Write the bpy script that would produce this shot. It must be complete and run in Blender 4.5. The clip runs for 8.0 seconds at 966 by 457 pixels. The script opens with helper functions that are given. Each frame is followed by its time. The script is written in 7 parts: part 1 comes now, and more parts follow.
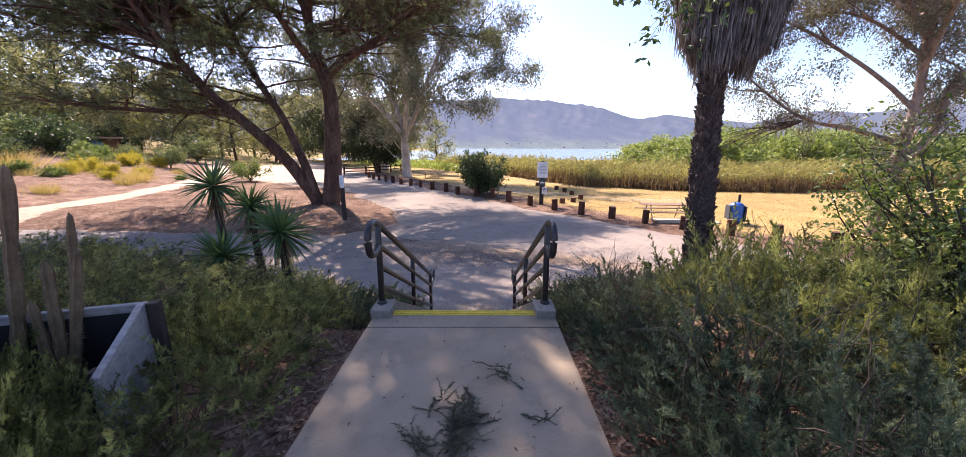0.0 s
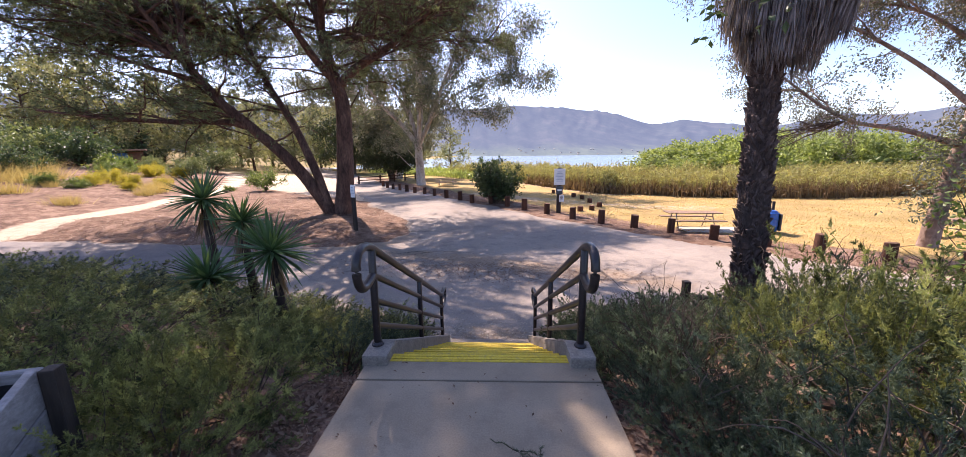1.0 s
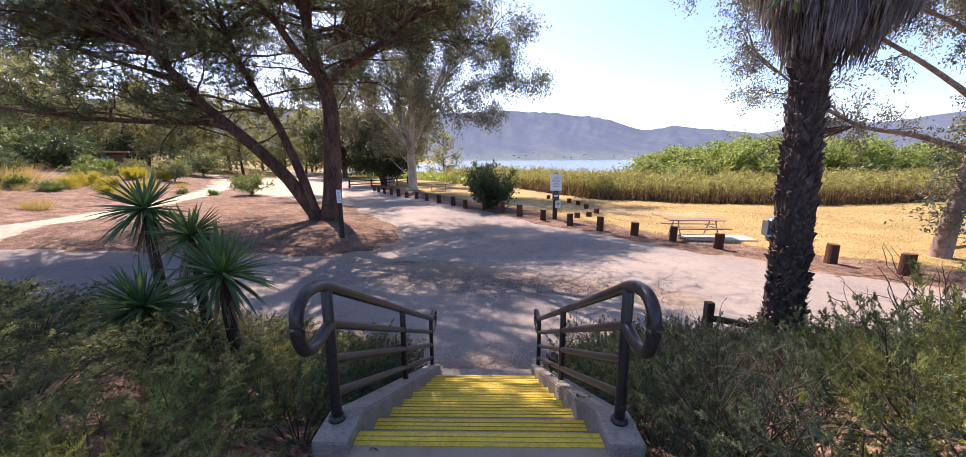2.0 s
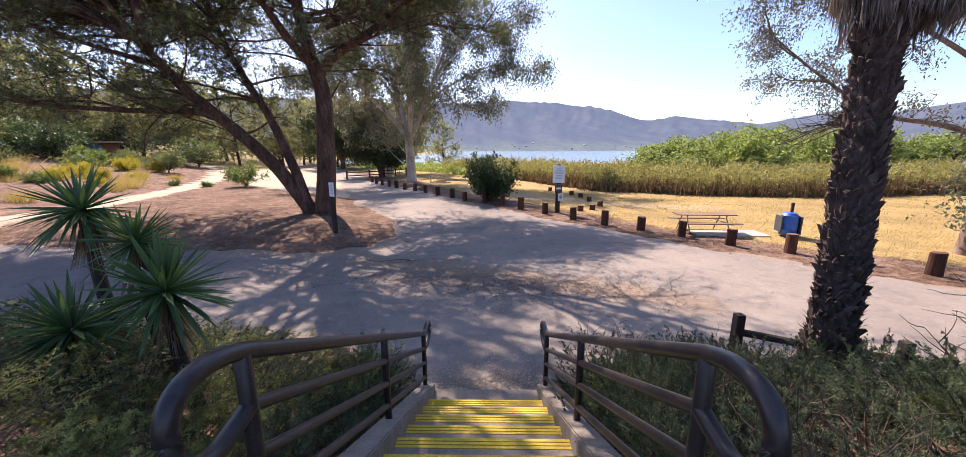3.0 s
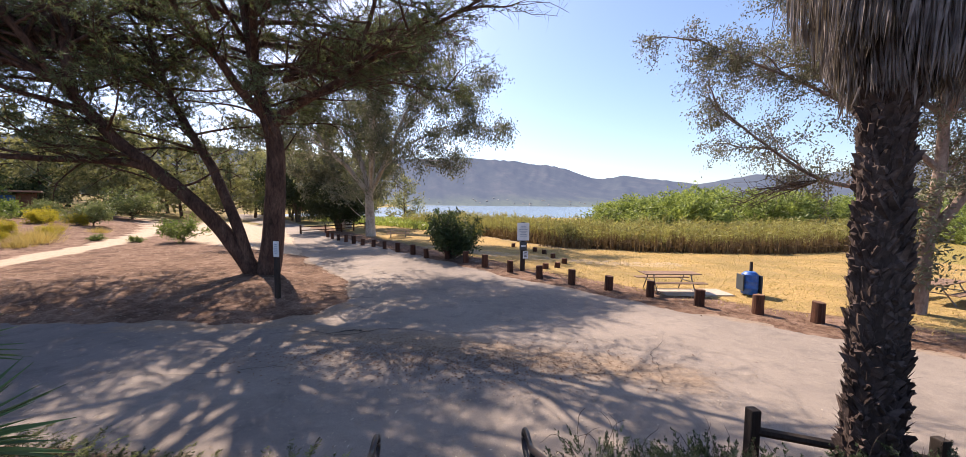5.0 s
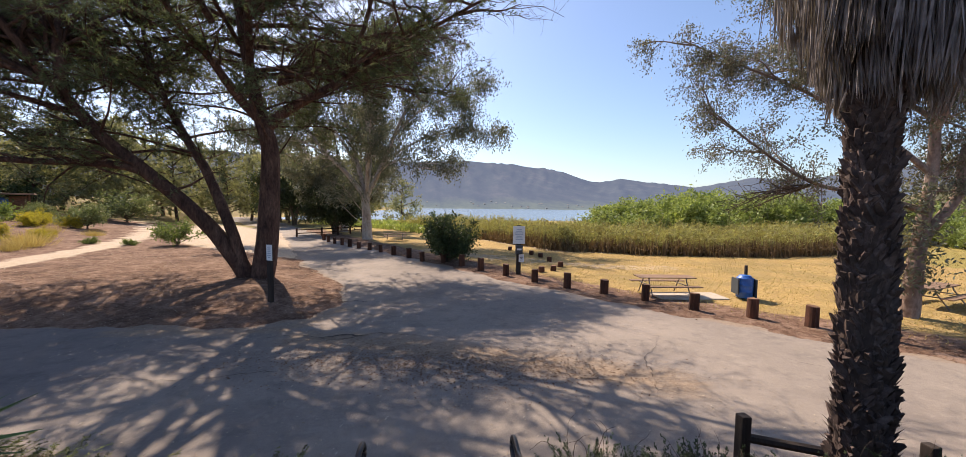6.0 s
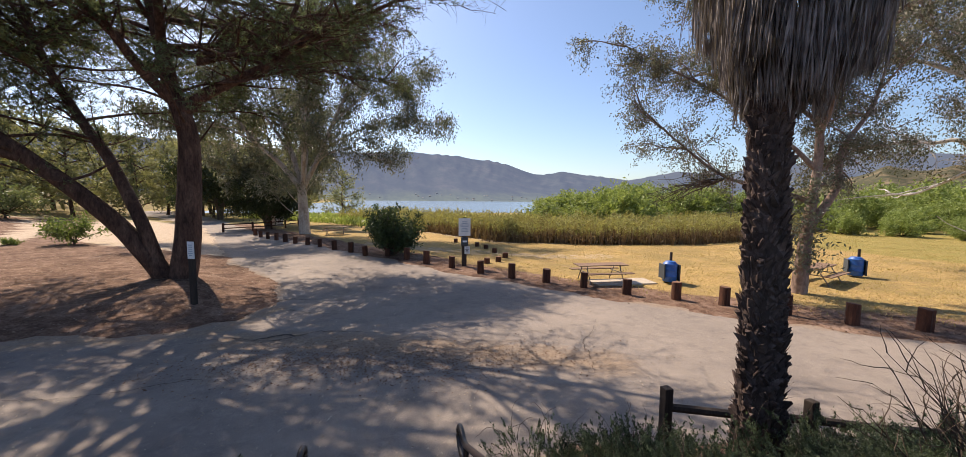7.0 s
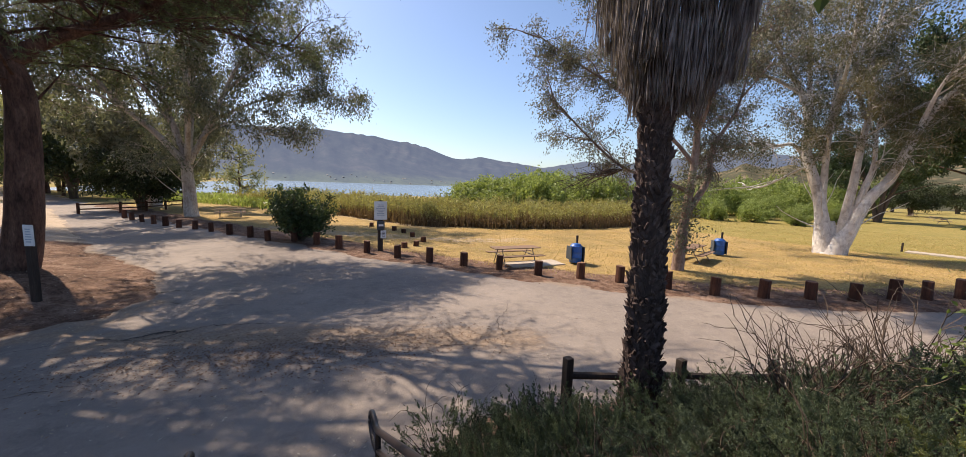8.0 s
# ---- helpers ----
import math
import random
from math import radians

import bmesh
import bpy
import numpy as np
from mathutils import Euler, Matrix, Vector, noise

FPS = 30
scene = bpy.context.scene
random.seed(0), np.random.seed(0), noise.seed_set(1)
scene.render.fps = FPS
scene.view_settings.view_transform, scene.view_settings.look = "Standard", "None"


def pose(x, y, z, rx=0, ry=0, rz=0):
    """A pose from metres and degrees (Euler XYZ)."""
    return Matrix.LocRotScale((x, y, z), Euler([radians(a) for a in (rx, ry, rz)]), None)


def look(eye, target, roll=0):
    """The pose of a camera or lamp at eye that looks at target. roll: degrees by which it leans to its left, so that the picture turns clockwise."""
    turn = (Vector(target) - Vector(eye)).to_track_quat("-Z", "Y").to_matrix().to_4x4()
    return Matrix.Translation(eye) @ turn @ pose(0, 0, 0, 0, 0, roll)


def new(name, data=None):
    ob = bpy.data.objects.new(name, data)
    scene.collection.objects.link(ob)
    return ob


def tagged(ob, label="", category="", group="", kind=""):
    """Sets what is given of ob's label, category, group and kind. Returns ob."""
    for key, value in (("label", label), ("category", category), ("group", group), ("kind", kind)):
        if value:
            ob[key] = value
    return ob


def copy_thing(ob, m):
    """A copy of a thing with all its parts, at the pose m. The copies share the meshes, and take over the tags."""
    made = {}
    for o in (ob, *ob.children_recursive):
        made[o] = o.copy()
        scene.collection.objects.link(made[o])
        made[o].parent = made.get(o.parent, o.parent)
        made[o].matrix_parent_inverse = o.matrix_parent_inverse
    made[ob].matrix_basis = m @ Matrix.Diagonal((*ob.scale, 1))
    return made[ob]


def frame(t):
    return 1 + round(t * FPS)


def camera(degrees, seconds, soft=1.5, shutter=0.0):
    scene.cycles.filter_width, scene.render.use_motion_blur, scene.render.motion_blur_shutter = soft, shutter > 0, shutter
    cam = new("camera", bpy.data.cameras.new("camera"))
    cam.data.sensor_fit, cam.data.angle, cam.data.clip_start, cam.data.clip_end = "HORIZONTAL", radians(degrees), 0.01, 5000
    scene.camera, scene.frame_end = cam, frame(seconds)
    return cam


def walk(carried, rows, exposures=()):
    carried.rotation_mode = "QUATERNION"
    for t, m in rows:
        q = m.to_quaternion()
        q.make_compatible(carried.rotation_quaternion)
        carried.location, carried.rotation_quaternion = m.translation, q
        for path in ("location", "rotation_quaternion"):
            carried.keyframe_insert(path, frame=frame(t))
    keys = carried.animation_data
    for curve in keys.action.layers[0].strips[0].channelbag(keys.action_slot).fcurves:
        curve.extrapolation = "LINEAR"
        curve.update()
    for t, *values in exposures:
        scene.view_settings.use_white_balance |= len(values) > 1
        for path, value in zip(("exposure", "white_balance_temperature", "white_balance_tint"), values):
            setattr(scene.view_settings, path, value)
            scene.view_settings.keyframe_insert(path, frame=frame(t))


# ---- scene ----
cam = camera(105.0, 8.0, soft=0.75)
PATH = [
    (0, (0.568, 0.478, 1.659), (0.572, 2.43, 1.222), 0.1),
    (0.5, (0.581, 0.846, 1.649), (0.495, 2.799, 1.227), -0.7),
    (1, (0.533, 1.227, 1.633), (0.459, 3.185, 1.235), -0.6),
    (1.5, (0.492, 1.622, 1.638), (0.49, 3.582, 1.24), -0.6),
    (1.7, (0.467, 1.802, 1.601), (0.428, 3.768, 1.239), -0.4),
    (2.8, (0.441, 2.715, 1.64), (0.423, 4.667, 1.205), 0.3),
    (3, (0.44, 2.826, 1.624), (0.404, 4.781, 1.201), -0.2),
    (3.5, (0.482, 3.209, 1.629), (0.369, 5.163, 1.222), -0.6),
    (4, (0.41, 3.511, 1.638), (0.421, 5.482, 1.296), 0.5),
    (4.5, (0.321, 3.7, 1.706), (0.481, 5.685, 1.53), 0.5),
    (6, (0.472, 3.791, 1.774), (0.655, 5.779, 1.652), 0.6),
    (6.5, (0.475, 3.787, 1.771), (0.816, 5.753, 1.637), 1.0),
    (7, (0.49, 3.758, 1.787), (0.96, 5.695, 1.625), 0.5),
    (7.5, (0.517, 3.726, 1.791), (1.23, 5.581, 1.571), 1.5),
    (8, (0.545, 3.734, 1.775), (1.421, 5.516, 1.538), 2.0),
]
walk(cam, [(t, look(eye, target, roll)) for t, eye, target, roll in PATH],
     exposures=[(0.0, 1.34, 6550, 27), (1.5, 1.28, 6500, 27), (3.0, 1.1, 6450, 24), (4.5, 0.98, 6700, 22), (6.0, 0.64, 6850, 17), (8.0, 0.53, 6850, 16)])

# ---- sky and sun ----
SUN_AZ, SUN_EL = -27.0, 46.0          # degrees from +y towards +x, and above the horizon
world = bpy.data.worlds.new("world")
scene.world = world
world.use_nodes = True
wn = world.node_tree.nodes
sky = wn.new("ShaderNodeTexSky")
sky.sky_type = "NISHITA"
sky.sun_disc = False
sky.sun_elevation = radians(SUN_EL)
sky.sun_rotation = radians(SUN_AZ % 360)
sky.air_density, sky.dust_density, sky.ozone_density = 1.0, 0.9, 4.6
wn["Background"].inputs["Strength"].default_value = 0.122
world.node_tree.links.new(sky.outputs[0], wn["Background"].inputs["Color"])
sun_dir = Vector((math.sin(radians(SUN_AZ)) * math.cos(radians(SUN_EL)), math.cos(radians(SUN_AZ)) * math.cos(radians(SUN_EL)), math.sin(radians(SUN_EL))))
sun = new("sun", bpy.data.lights.new("sun", "SUN"))
sun.data.energy, sun.data.angle, sun.data.color = 5.0, radians(0.5), (1.0, 0.9, 0.74)
sun.matrix_world = look(sun_dir * 60, (0, 0, 0))


# ---- materials ----
def nodes_of(name):
    m = bpy.data.materials.new(name)
    m.use_nodes = True
    nt = m.node_tree
    return m, nt, nt.nodes, nt.nodes["Principled BSDF"]


def ramp(nt, fac, cols, lo=0.3, hi=0.7):
    r = nt.nodes.new("ShaderNodeValToRGB")
    el = r.color_ramp.elements
    while len(el) < len(cols):
        el.new(0.5)
    for i, c in enumerate(cols):
        el[i].position = lo + (hi - lo) * i / max(1, len(cols) - 1)
        el[i].color = (*c, 1)
    nt.links.new(fac, r.inputs[0])
    return r.outputs[0]


def noise_tex(nt, scale, detail=4.0, rough=0.6, stretch=None, src="Object", warp=0.0):
    tc = nt.nodes.new("ShaderNodeTexCoord")
    vec = tc.outputs[src]
    if stretch:
        mp = nt.nodes.new("ShaderNodeMapping")
        mp.inputs["Scale"].default_value = stretch
        nt.links.new(vec, mp.inputs["Vector"])
        vec = mp.outputs[0]
    n = nt.nodes.new("ShaderNodeTexNoise")
    n.inputs["Scale"].default_value, n.inputs["Detail"].default_value, n.inputs["Roughness"].default_value = scale, detail, rough
    n.inputs["Distortion"].default_value = warp
    nt.links.new(vec, n.inputs["Vector"])
    return n.outputs["Fac"]


def mix(nt, fac, a, b, mode="MIX"):
    n = nt.nodes.new("ShaderNodeMix")
    n.data_type, n.blend_type = "RGBA", mode
    for sock, v in ((n.inputs[0], fac), (n.inputs[6], a), (n.inputs[7], b)):
        if isinstance(v, bpy.types.NodeSocket):
            nt.links.new(v, sock)
        elif isinstance(v, tuple):
            sock.default_value = (*v, 1)
        else:
            sock.default_value = v
    return n.outputs[2]


def maths(nt, op, a, b=0.0, c=None):
    n = nt.nodes.new("ShaderNodeMath")
    n.operation = op
    for sock, v in zip(n.inputs, (a, b) if c is None else (a, b, c)):
        if isinstance(v, bpy.types.NodeSocket):
            nt.links.new(v, sock)
        else:
            sock.default_value = v
    return n.outputs[0]


def bumped(nt, bsdf, height, strength, dist=0.01):
    b = nt.nodes.new("ShaderNodeBump")
    b.inputs["Strength"].default_value, b.inputs["Distance"].default_value = strength, dist
    nt.links.new(height, b.inputs["Height"])
    nt.links.new(b.outputs[0], bsdf.inputs["Normal"])


def surface(name, cols, scale=2.0, fine=40.0, rough=0.85, bump=0.3, dist=0.01, stretch=None, vary=0.0, islands=False, metal=0.0, spec=0.3, dirt=None, speck=0.35):
    """A rough surface: large patches between cols, a fine grain over it, and a relief."""
    m, nt, nd, b = nodes_of(name)
    col = ramp(nt, noise_tex(nt, scale, 5, 0.6, stretch), cols)
    grain = noise_tex(nt, fine, 4, 0.7, stretch)
    col = mix(nt, 1.0, col, ramp(nt, grain, [(1 - speck,) * 3, (1 + speck * 0.4,) * 3]), "MULTIPLY")
    if dirt:
        col = mix(nt, ramp(nt, noise_tex(nt, scale * 3.1, 6, 0.7), [(0, 0, 0), (0.8, 0.8, 0.8)], 0.5, 0.72), col, dirt)
    if vary:
        if islands:
            rnd = nd.new("ShaderNodeNewGeometry").outputs["Random Per Island"]
        else:
            rnd = nd.new("ShaderNodeObjectInfo").outputs["Random"]
        col = mix(nt, 1.0, col, ramp(nt, rnd, [(1 - vary,) * 3, (1 + vary,) * 3], 0, 1), "MULTIPLY")
    nt.links.new(col, b.inputs["Base Color"])
    b.inputs["Roughness"].default_value, b.inputs["Metallic"].default_value, b.inputs["Specular IOR Level"].default_value = rough, metal, spec
    if bump:
        bumped(nt, b, grain, bump, dist)
    return m


def leaf(name, cols, rough=0.55, through_light=0.35, spec=0.35, own=0.65, patch=0.9):
    """Leaves that differ one by one and let some light through."""
    m, nt, nd, b = nodes_of(name)
    rnd = nd.new("ShaderNodeNewGeometry").outputs["Random Per Island"]
    big = noise_tex(nt, patch, 3, 0.6)
    if own < 0.5:
        big = maths(nt, "MULTIPLY_ADD", big, 3.0, -1.0)
    fac = maths(nt, "ADD", maths(nt, "MULTIPLY", rnd, own), maths(nt, "MULTIPLY", big, 1 - own))
    col = ramp(nt, fac, cols, 0.1, 0.9)
    ob = nd.new("ShaderNodeObjectInfo").outputs["Random"]
    col = mix(nt, 1.0, col, ramp(nt, ob, [(0.88,) * 3, (1.12,) * 3], 0, 1), "MULTIPLY")
    nt.links.new(col, b.inputs["Base Color"])
    b.inputs["Roughness"].default_value, b.inputs["Specular IOR Level"].default_value = rough, spec
    tr = nd.new("ShaderNodeBsdfTranslucent")
    nt.links.new(mix(nt, 1.0, col, (1.15, 1.12, 0.7), "MULTIPLY"), tr.inputs[0])
    mx = nd.new("ShaderNodeMixShader")
    mx.inputs[0].default_value = through_light
    nt.links.new(b.outputs[0], mx.inputs[1])
    nt.links.new(tr.outputs[0], mx.inputs[2])
    nt.links.new(mx.outputs[0], nd["Material Output"].inputs[0])
    return m


def plain(name, col, rough=0.6, metal=0.0, speck=0.15, fine=30.0, bump=0.05):
    return surface(name, [tuple(c * 0.9 for c in col), tuple(min(1, c * 1.08) for c in col)], 3.0, fine, rough, bump, 0.003, metal=metal, speck=speck)


M = {}
# ground: dirt and litter, dry grass, sand and green grass by zone
m, nt, nd, b = nodes_of("ground")
zone = nd.new("ShaderNodeVertexColor")
zone.layer_name = "zone"
sep = nd.new("ShaderNodeSeparateColor")
nt.links.new(zone.outputs[0], sep.inputs[0])
n1, n2, n3, n4 = noise_tex(nt, 0.35, 6, 0.65), noise_tex(nt, 3.0, 6, 0.7), noise_tex(nt, 38, 3, 0.8), noise_tex(nt, 11, 5, 0.75)
dirt = ramp(nt, n2, [(0.12, 0.067, 0.045), (0.23, 0.138, 0.095), (0.35, 0.232, 0.17)], 0.32, 0.68)
dirt = mix(nt, ramp(nt, n4, [(0, 0, 0), (1, 1, 1)], 0.53, 0.62), dirt, (0.11, 0.065, 0.045))
patchy, flecks = noise_tex(nt, 0.9, 7, 0.75, None, "Object", 0.6), noise_tex(nt, 24, 4, 0.8)
dirt = mix(nt, ramp(nt, patchy, [(0, 0, 0), (0.75, 0.75, 0.75)], 0.5, 0.62), dirt, (0.085, 0.05, 0.036))
dirt = mix(nt, ramp(nt, patchy, [(0.55, 0.55, 0.55), (0, 0, 0)], 0.36, 0.47), dirt, (0.4, 0.275, 0.205))
dirt = mix(nt, ramp(nt, flecks, [(0, 0, 0), (0.7, 0.7, 0.7)], 0.6, 0.68), dirt, (0.36, 0.27, 0.21))
dry = ramp(nt, n4, [(0.25, 0.16, 0.06), (0.47, 0.315, 0.12), (0.63, 0.46, 0.21)], 0.36, 0.64)
dry = mix(nt, ramp(nt, n1, [(0, 0, 0), (0.75, 0.75, 0.75)], 0.47, 0.62), dry, (0.27, 0.205, 0.085))
dry = mix(nt, ramp(nt, n2, [(0, 0, 0), (0.7, 0.7, 0.7)], 0.5, 0.66), dry, (0.36, 0.235, 0.13))
dry = mix(nt, ramp(nt, noise_tex(nt, 0.9, 6, 0.75, (0.5, 1.3, 1)), [(0, 0, 0), (0.6, 0.6, 0.6)], 0.5, 0.64), dry, (0.3, 0.22, 0.09))
sand = ramp(nt, n2, [(0.46, 0.35, 0.25), (0.62, 0.5, 0.38)])
green = ramp(nt, n4, [(0.19, 0.17, 0.045), (0.36, 0.31, 0.09)])


def zoned(channel, lo=0.35, hi=0.65):
    v = maths(nt, "ADD", channel, maths(nt, "MULTIPLY", maths(nt, "SUBTRACT", n2, 0.5), 0.9))
    return ramp(nt, v, [(0, 0, 0), (1, 1, 1)], lo, hi)


col = mix(nt, zoned(sep.outputs[0]), dirt, dry)
col = mix(nt, zoned(sep.outputs[1]), col, sand)
col = mix(nt, zoned(sep.outputs[2]), col, green)
col = mix(nt, 1.0, col, ramp(nt, n3, [(0.62,) * 3, (1.18,) * 3], 0.3, 0.7), "MULTIPLY")
nt.links.new(col, b.inputs["Base Color"])
b.inputs["Roughness"].default_value, b.inputs["Specular IOR Level"].default_value = 0.95, 0.1
bumped(nt, b, n3, 0.8, 0.03)
M["ground"] = m

# old asphalt: pale worn crust, darker oil patches, drifted leaf dust
m, nt, nd, b = nodes_of("asphalt")
n1, n2, n3, n4 = noise_tex(nt, 0.22, 5, 0.6), noise_tex(nt, 1.6, 6, 0.7), noise_tex(nt, 130, 2, 0.8), noise_tex(nt, 14, 4, 0.7)
col = ramp(nt, n1, [(0.208, 0.173, 0.151), (0.272, 0.227, 0.193), (0.328, 0.272, 0.228)])
col = mix(nt, ramp(nt, n2, [(0, 0, 0), (0.6, 0.6, 0.6)], 0.5, 0.72), col, (0.13, 0.113, 0.104))
col = mix(nt, ramp(nt, noise_tex(nt, 4.5, 6, 0.75), [(0, 0, 0), (0.45, 0.45, 0.45)], 0.52, 0.66), col, (0.37, 0.31, 0.26))
col = mix(nt, ramp(nt, n4, [(0, 0, 0), (0.4, 0.4, 0.4)], 0.58, 0.75), col, (0.3, 0.24, 0.19))
col = mix(nt, 1.0, col, ramp(nt, n3, [(0.7,) * 3, (1.25,) * 3], 0.3, 0.7), "MULTIPLY")
# darker, bluer side road: deep shade under the pine, put into the colour
side_shade = nd.new("ShaderNodeVertexColor")
side_shade.layer_name = "side_shade"
col = mix(nt, side_shade.outputs[0], col, mix(nt, 1.0, col, (0.72, 0.74, 0.8), "MULTIPLY"))
drift = nd.new("ShaderNodeVertexColor")
drift.layer_name = "drift"
dm = maths(nt, "ADD", maths(nt, "MULTIPLY", drift.outputs[0], 0.62), maths(nt, "MULTIPLY", noise_tex(nt, 2.4, 6, 0.72, (0.55, 1.5, 1)), 0.62))
col = mix(nt, ramp(nt, dm, [(0, 0, 0), (0.85, 0.85, 0.85)], 0.58, 0.78), col, ramp(nt, n4, [(0.2, 0.135, 0.09), (0.36, 0.27, 0.19)]))
nt.links.new(col, b.inputs["Base Color"])
b.inputs["Roughness"].default_value, b.inputs["Specular IOR Level"].default_value = 0.9, 0.25
bumped(nt, b, maths(nt, "ADD", n3, maths(nt, "MULTIPLY", n4, 1.5)), 0.6, 0.01)
M["asphalt"] = m

M["crack"] = plain("crack", (0.06, 0.05, 0.045), 0.95)
M["concrete"] = surface("concrete", [(0.268, 0.205, 0.142), (0.32, 0.248, 0.174), (0.368, 0.288, 0.205)], 1.3, 90, 0.9, 0.25, 0.004, dirt=(0.21, 0.165, 0.12), speck=0.2)
M["concrete_worn"] = surface("concrete_worn", [(0.26, 0.215, 0.175), (0.36, 0.305, 0.25)], 4.0, 60, 0.92, 0.4, 0.005, dirt=(0.17, 0.14, 0.11), vary=0.08)
M["yellow_paint"] = surface("yellow_paint", [(0.62, 0.42, 0.03), (0.74, 0.53, 0.05)], 9.0, 70, 0.7, 0.3, 0.003, dirt=(0.36, 0.26, 0.09), speck=0.25, vary=0.12)
M["groove"] = plain("groove", (0.2, 0.14, 0.04), 0.9)
M["brown_steel"] = surface("brown_steel", [(0.02, 0.014, 0.014), (0.036, 0.025, 0.024)], 6.0, 55, 0.38, 0.15, 0.002, spec=0.5, dirt=(0.055, 0.04, 0.037))
M["log_wood"] = surface("log_wood", [(0.045, 0.02, 0.013), (0.15, 0.06, 0.034)], 3.0, 24, 0.85, 0.6, 0.015, stretch=(1, 1, 0.14), vary=0.35, dirt=(0.05, 0.028, 0.02))
M["log_end"] = surface("log_end", [(0.14, 0.07, 0.045), (0.26, 0.14, 0.085)], 6.0, 40, 0.9, 0.4, 0.008, vary=0.25)
M["dark_wood"] = surface("dark_wood", [(0.03, 0.022, 0.018), (0.065, 0.048, 0.038)], 3.0, 26, 0.8, 0.5, 0.01, stretch=(1, 1, 0.15))
M["grey_wood"] = surface("grey_wood", [(0.26, 0.235, 0.225), (0.40, 0.37, 0.36)], 3.0, 36, 0.88, 0.6, 0.008, stretch=(0.12, 0.5, 1), dirt=(0.17, 0.15, 0.14), vary=0.12)
M["bench_wood"] = surface("bench_wood", [(0.22, 0.13, 0.085), (0.33, 0.22, 0.15)], 3.0, 30, 0.85, 0.4, 0.006, stretch=(0.15, 1, 1), vary=0.15)
M["steel"] = plain("steel", (0.22, 0.2, 0.19), 0.5, 0.7)
M["blue_drum"] = surface("blue_drum", [(0.012, 0.10, 0.42), (0.03, 0.16, 0.55)], 4.0, 30, 0.45, 0.1, 0.003, spec=0.5, dirt=(0.02, 0.07, 0.25))
M["dark_bin"] = plain("dark_bin", (0.06, 0.07, 0.08), 0.6)
M["sign_white"] = plain("sign_white", (0.72, 0.73, 0.74), 0.5, speck=0.06)
M["ink"] = plain("ink", (0.05, 0.05, 0.06), 0.6)
M["ink_blue"] = plain("ink_blue", (0.38, 0.44, 0.52), 0.6)
M["pine_bark"] = surface("pine_bark", [(0.05, 0.027, 0.02), (0.115, 0.062, 0.045), (0.19, 0.112, 0.08)], 3.5, 16, 0.9, 0.9, 0.05, stretch=(1, 1, 0.3), speck=0.6)
M["gum_bark"] = surface("gum_bark", [(0.30, 0.24, 0.2), (0.52, 0.46, 0.4), (0.66, 0.61, 0.55)], 1.4, 12, 0.8, 0.4, 0.02, stretch=(1, 1, 0.35), dirt=(0.2, 0.14, 0.1))
M["white_bark"] = surface("white_bark", [(0.42, 0.37, 0.33), (0.68, 0.64, 0.6), (0.8, 0.78, 0.75)], 0.9, 9, 0.75, 0.5, 0.03, stretch=(1, 1, 0.3), dirt=(0.2, 0.16, 0.135), speck=0.25)
M["pad"] = surface("pad", [(0.46, 0.39, 0.31), (0.56, 0.48, 0.39)], 2.0, 60, 0.9, 0.3, 0.004, dirt=(0.35, 0.28, 0.2), speck=0.2)
M["grey_bark"] = surface("grey_bark", [(0.15, 0.115, 0.095), (0.29, 0.245, 0.21), (0.4, 0.36, 0.32)], 1.6, 14, 0.85, 0.5, 0.02, stretch=(1, 1, 0.35), dirt=(0.12, 0.085, 0.065))
M["rosy_bark"] = surface("rosy_bark", [(0.14, 0.09, 0.072), (0.29, 0.205, 0.165), (0.42, 0.33, 0.275)], 1.6, 14, 0.85, 0.5, 0.02, stretch=(1, 1, 0.35), dirt=(0.12, 0.075, 0.055))
M["brown_bark"] = surface("brown_bark", [(0.07, 0.05, 0.04), (0.17, 0.12, 0.09)], 3.0, 18, 0.9, 0.8, 0.03, stretch=(1, 1, 0.3))
M["palm_bark"] = surface("palm_bark", [(0.04, 0.027, 0.023), (0.1, 0.067, 0.055)], 5.0, 25, 0.9, 0.8, 0.02, stretch=(1, 1, 0.4))
M["palm_boot"] = surface("palm_boot", [(0.042, 0.028, 0.024), (0.095, 0.064, 0.054), (0.175, 0.126, 0.108)], 6.0, 30, 0.85, 0.5, 0.01, vary=0.32, islands=True)
M["twig"] = surface("twig", [(0.06, 0.042, 0.03), (0.15, 0.108, 0.08)], 5.0, 40, 0.9, 0.3, 0.004, vary=0.35, islands=True)
M["palm_thatch"] = leaf("palm_thatch", [(0.085, 0.07, 0.068), (0.2, 0.168, 0.16), (0.36, 0.315, 0.3)], 0.75, 0.15, 0.2, own=0.4, patch=5.0)
M["palm_leaf"] = leaf("palm_leaf", [(0.05, 0.09, 0.02), (0.13, 0.18, 0.04), (0.2, 0.23, 0.06)])
M["pine_needle"] = leaf("pine_needle", [(0.045, 0.06, 0.032), (0.11, 0.137, 0.073), (0.21, 0.235, 0.13)], 0.55, 0.45, own=0.35, patch=1.1)
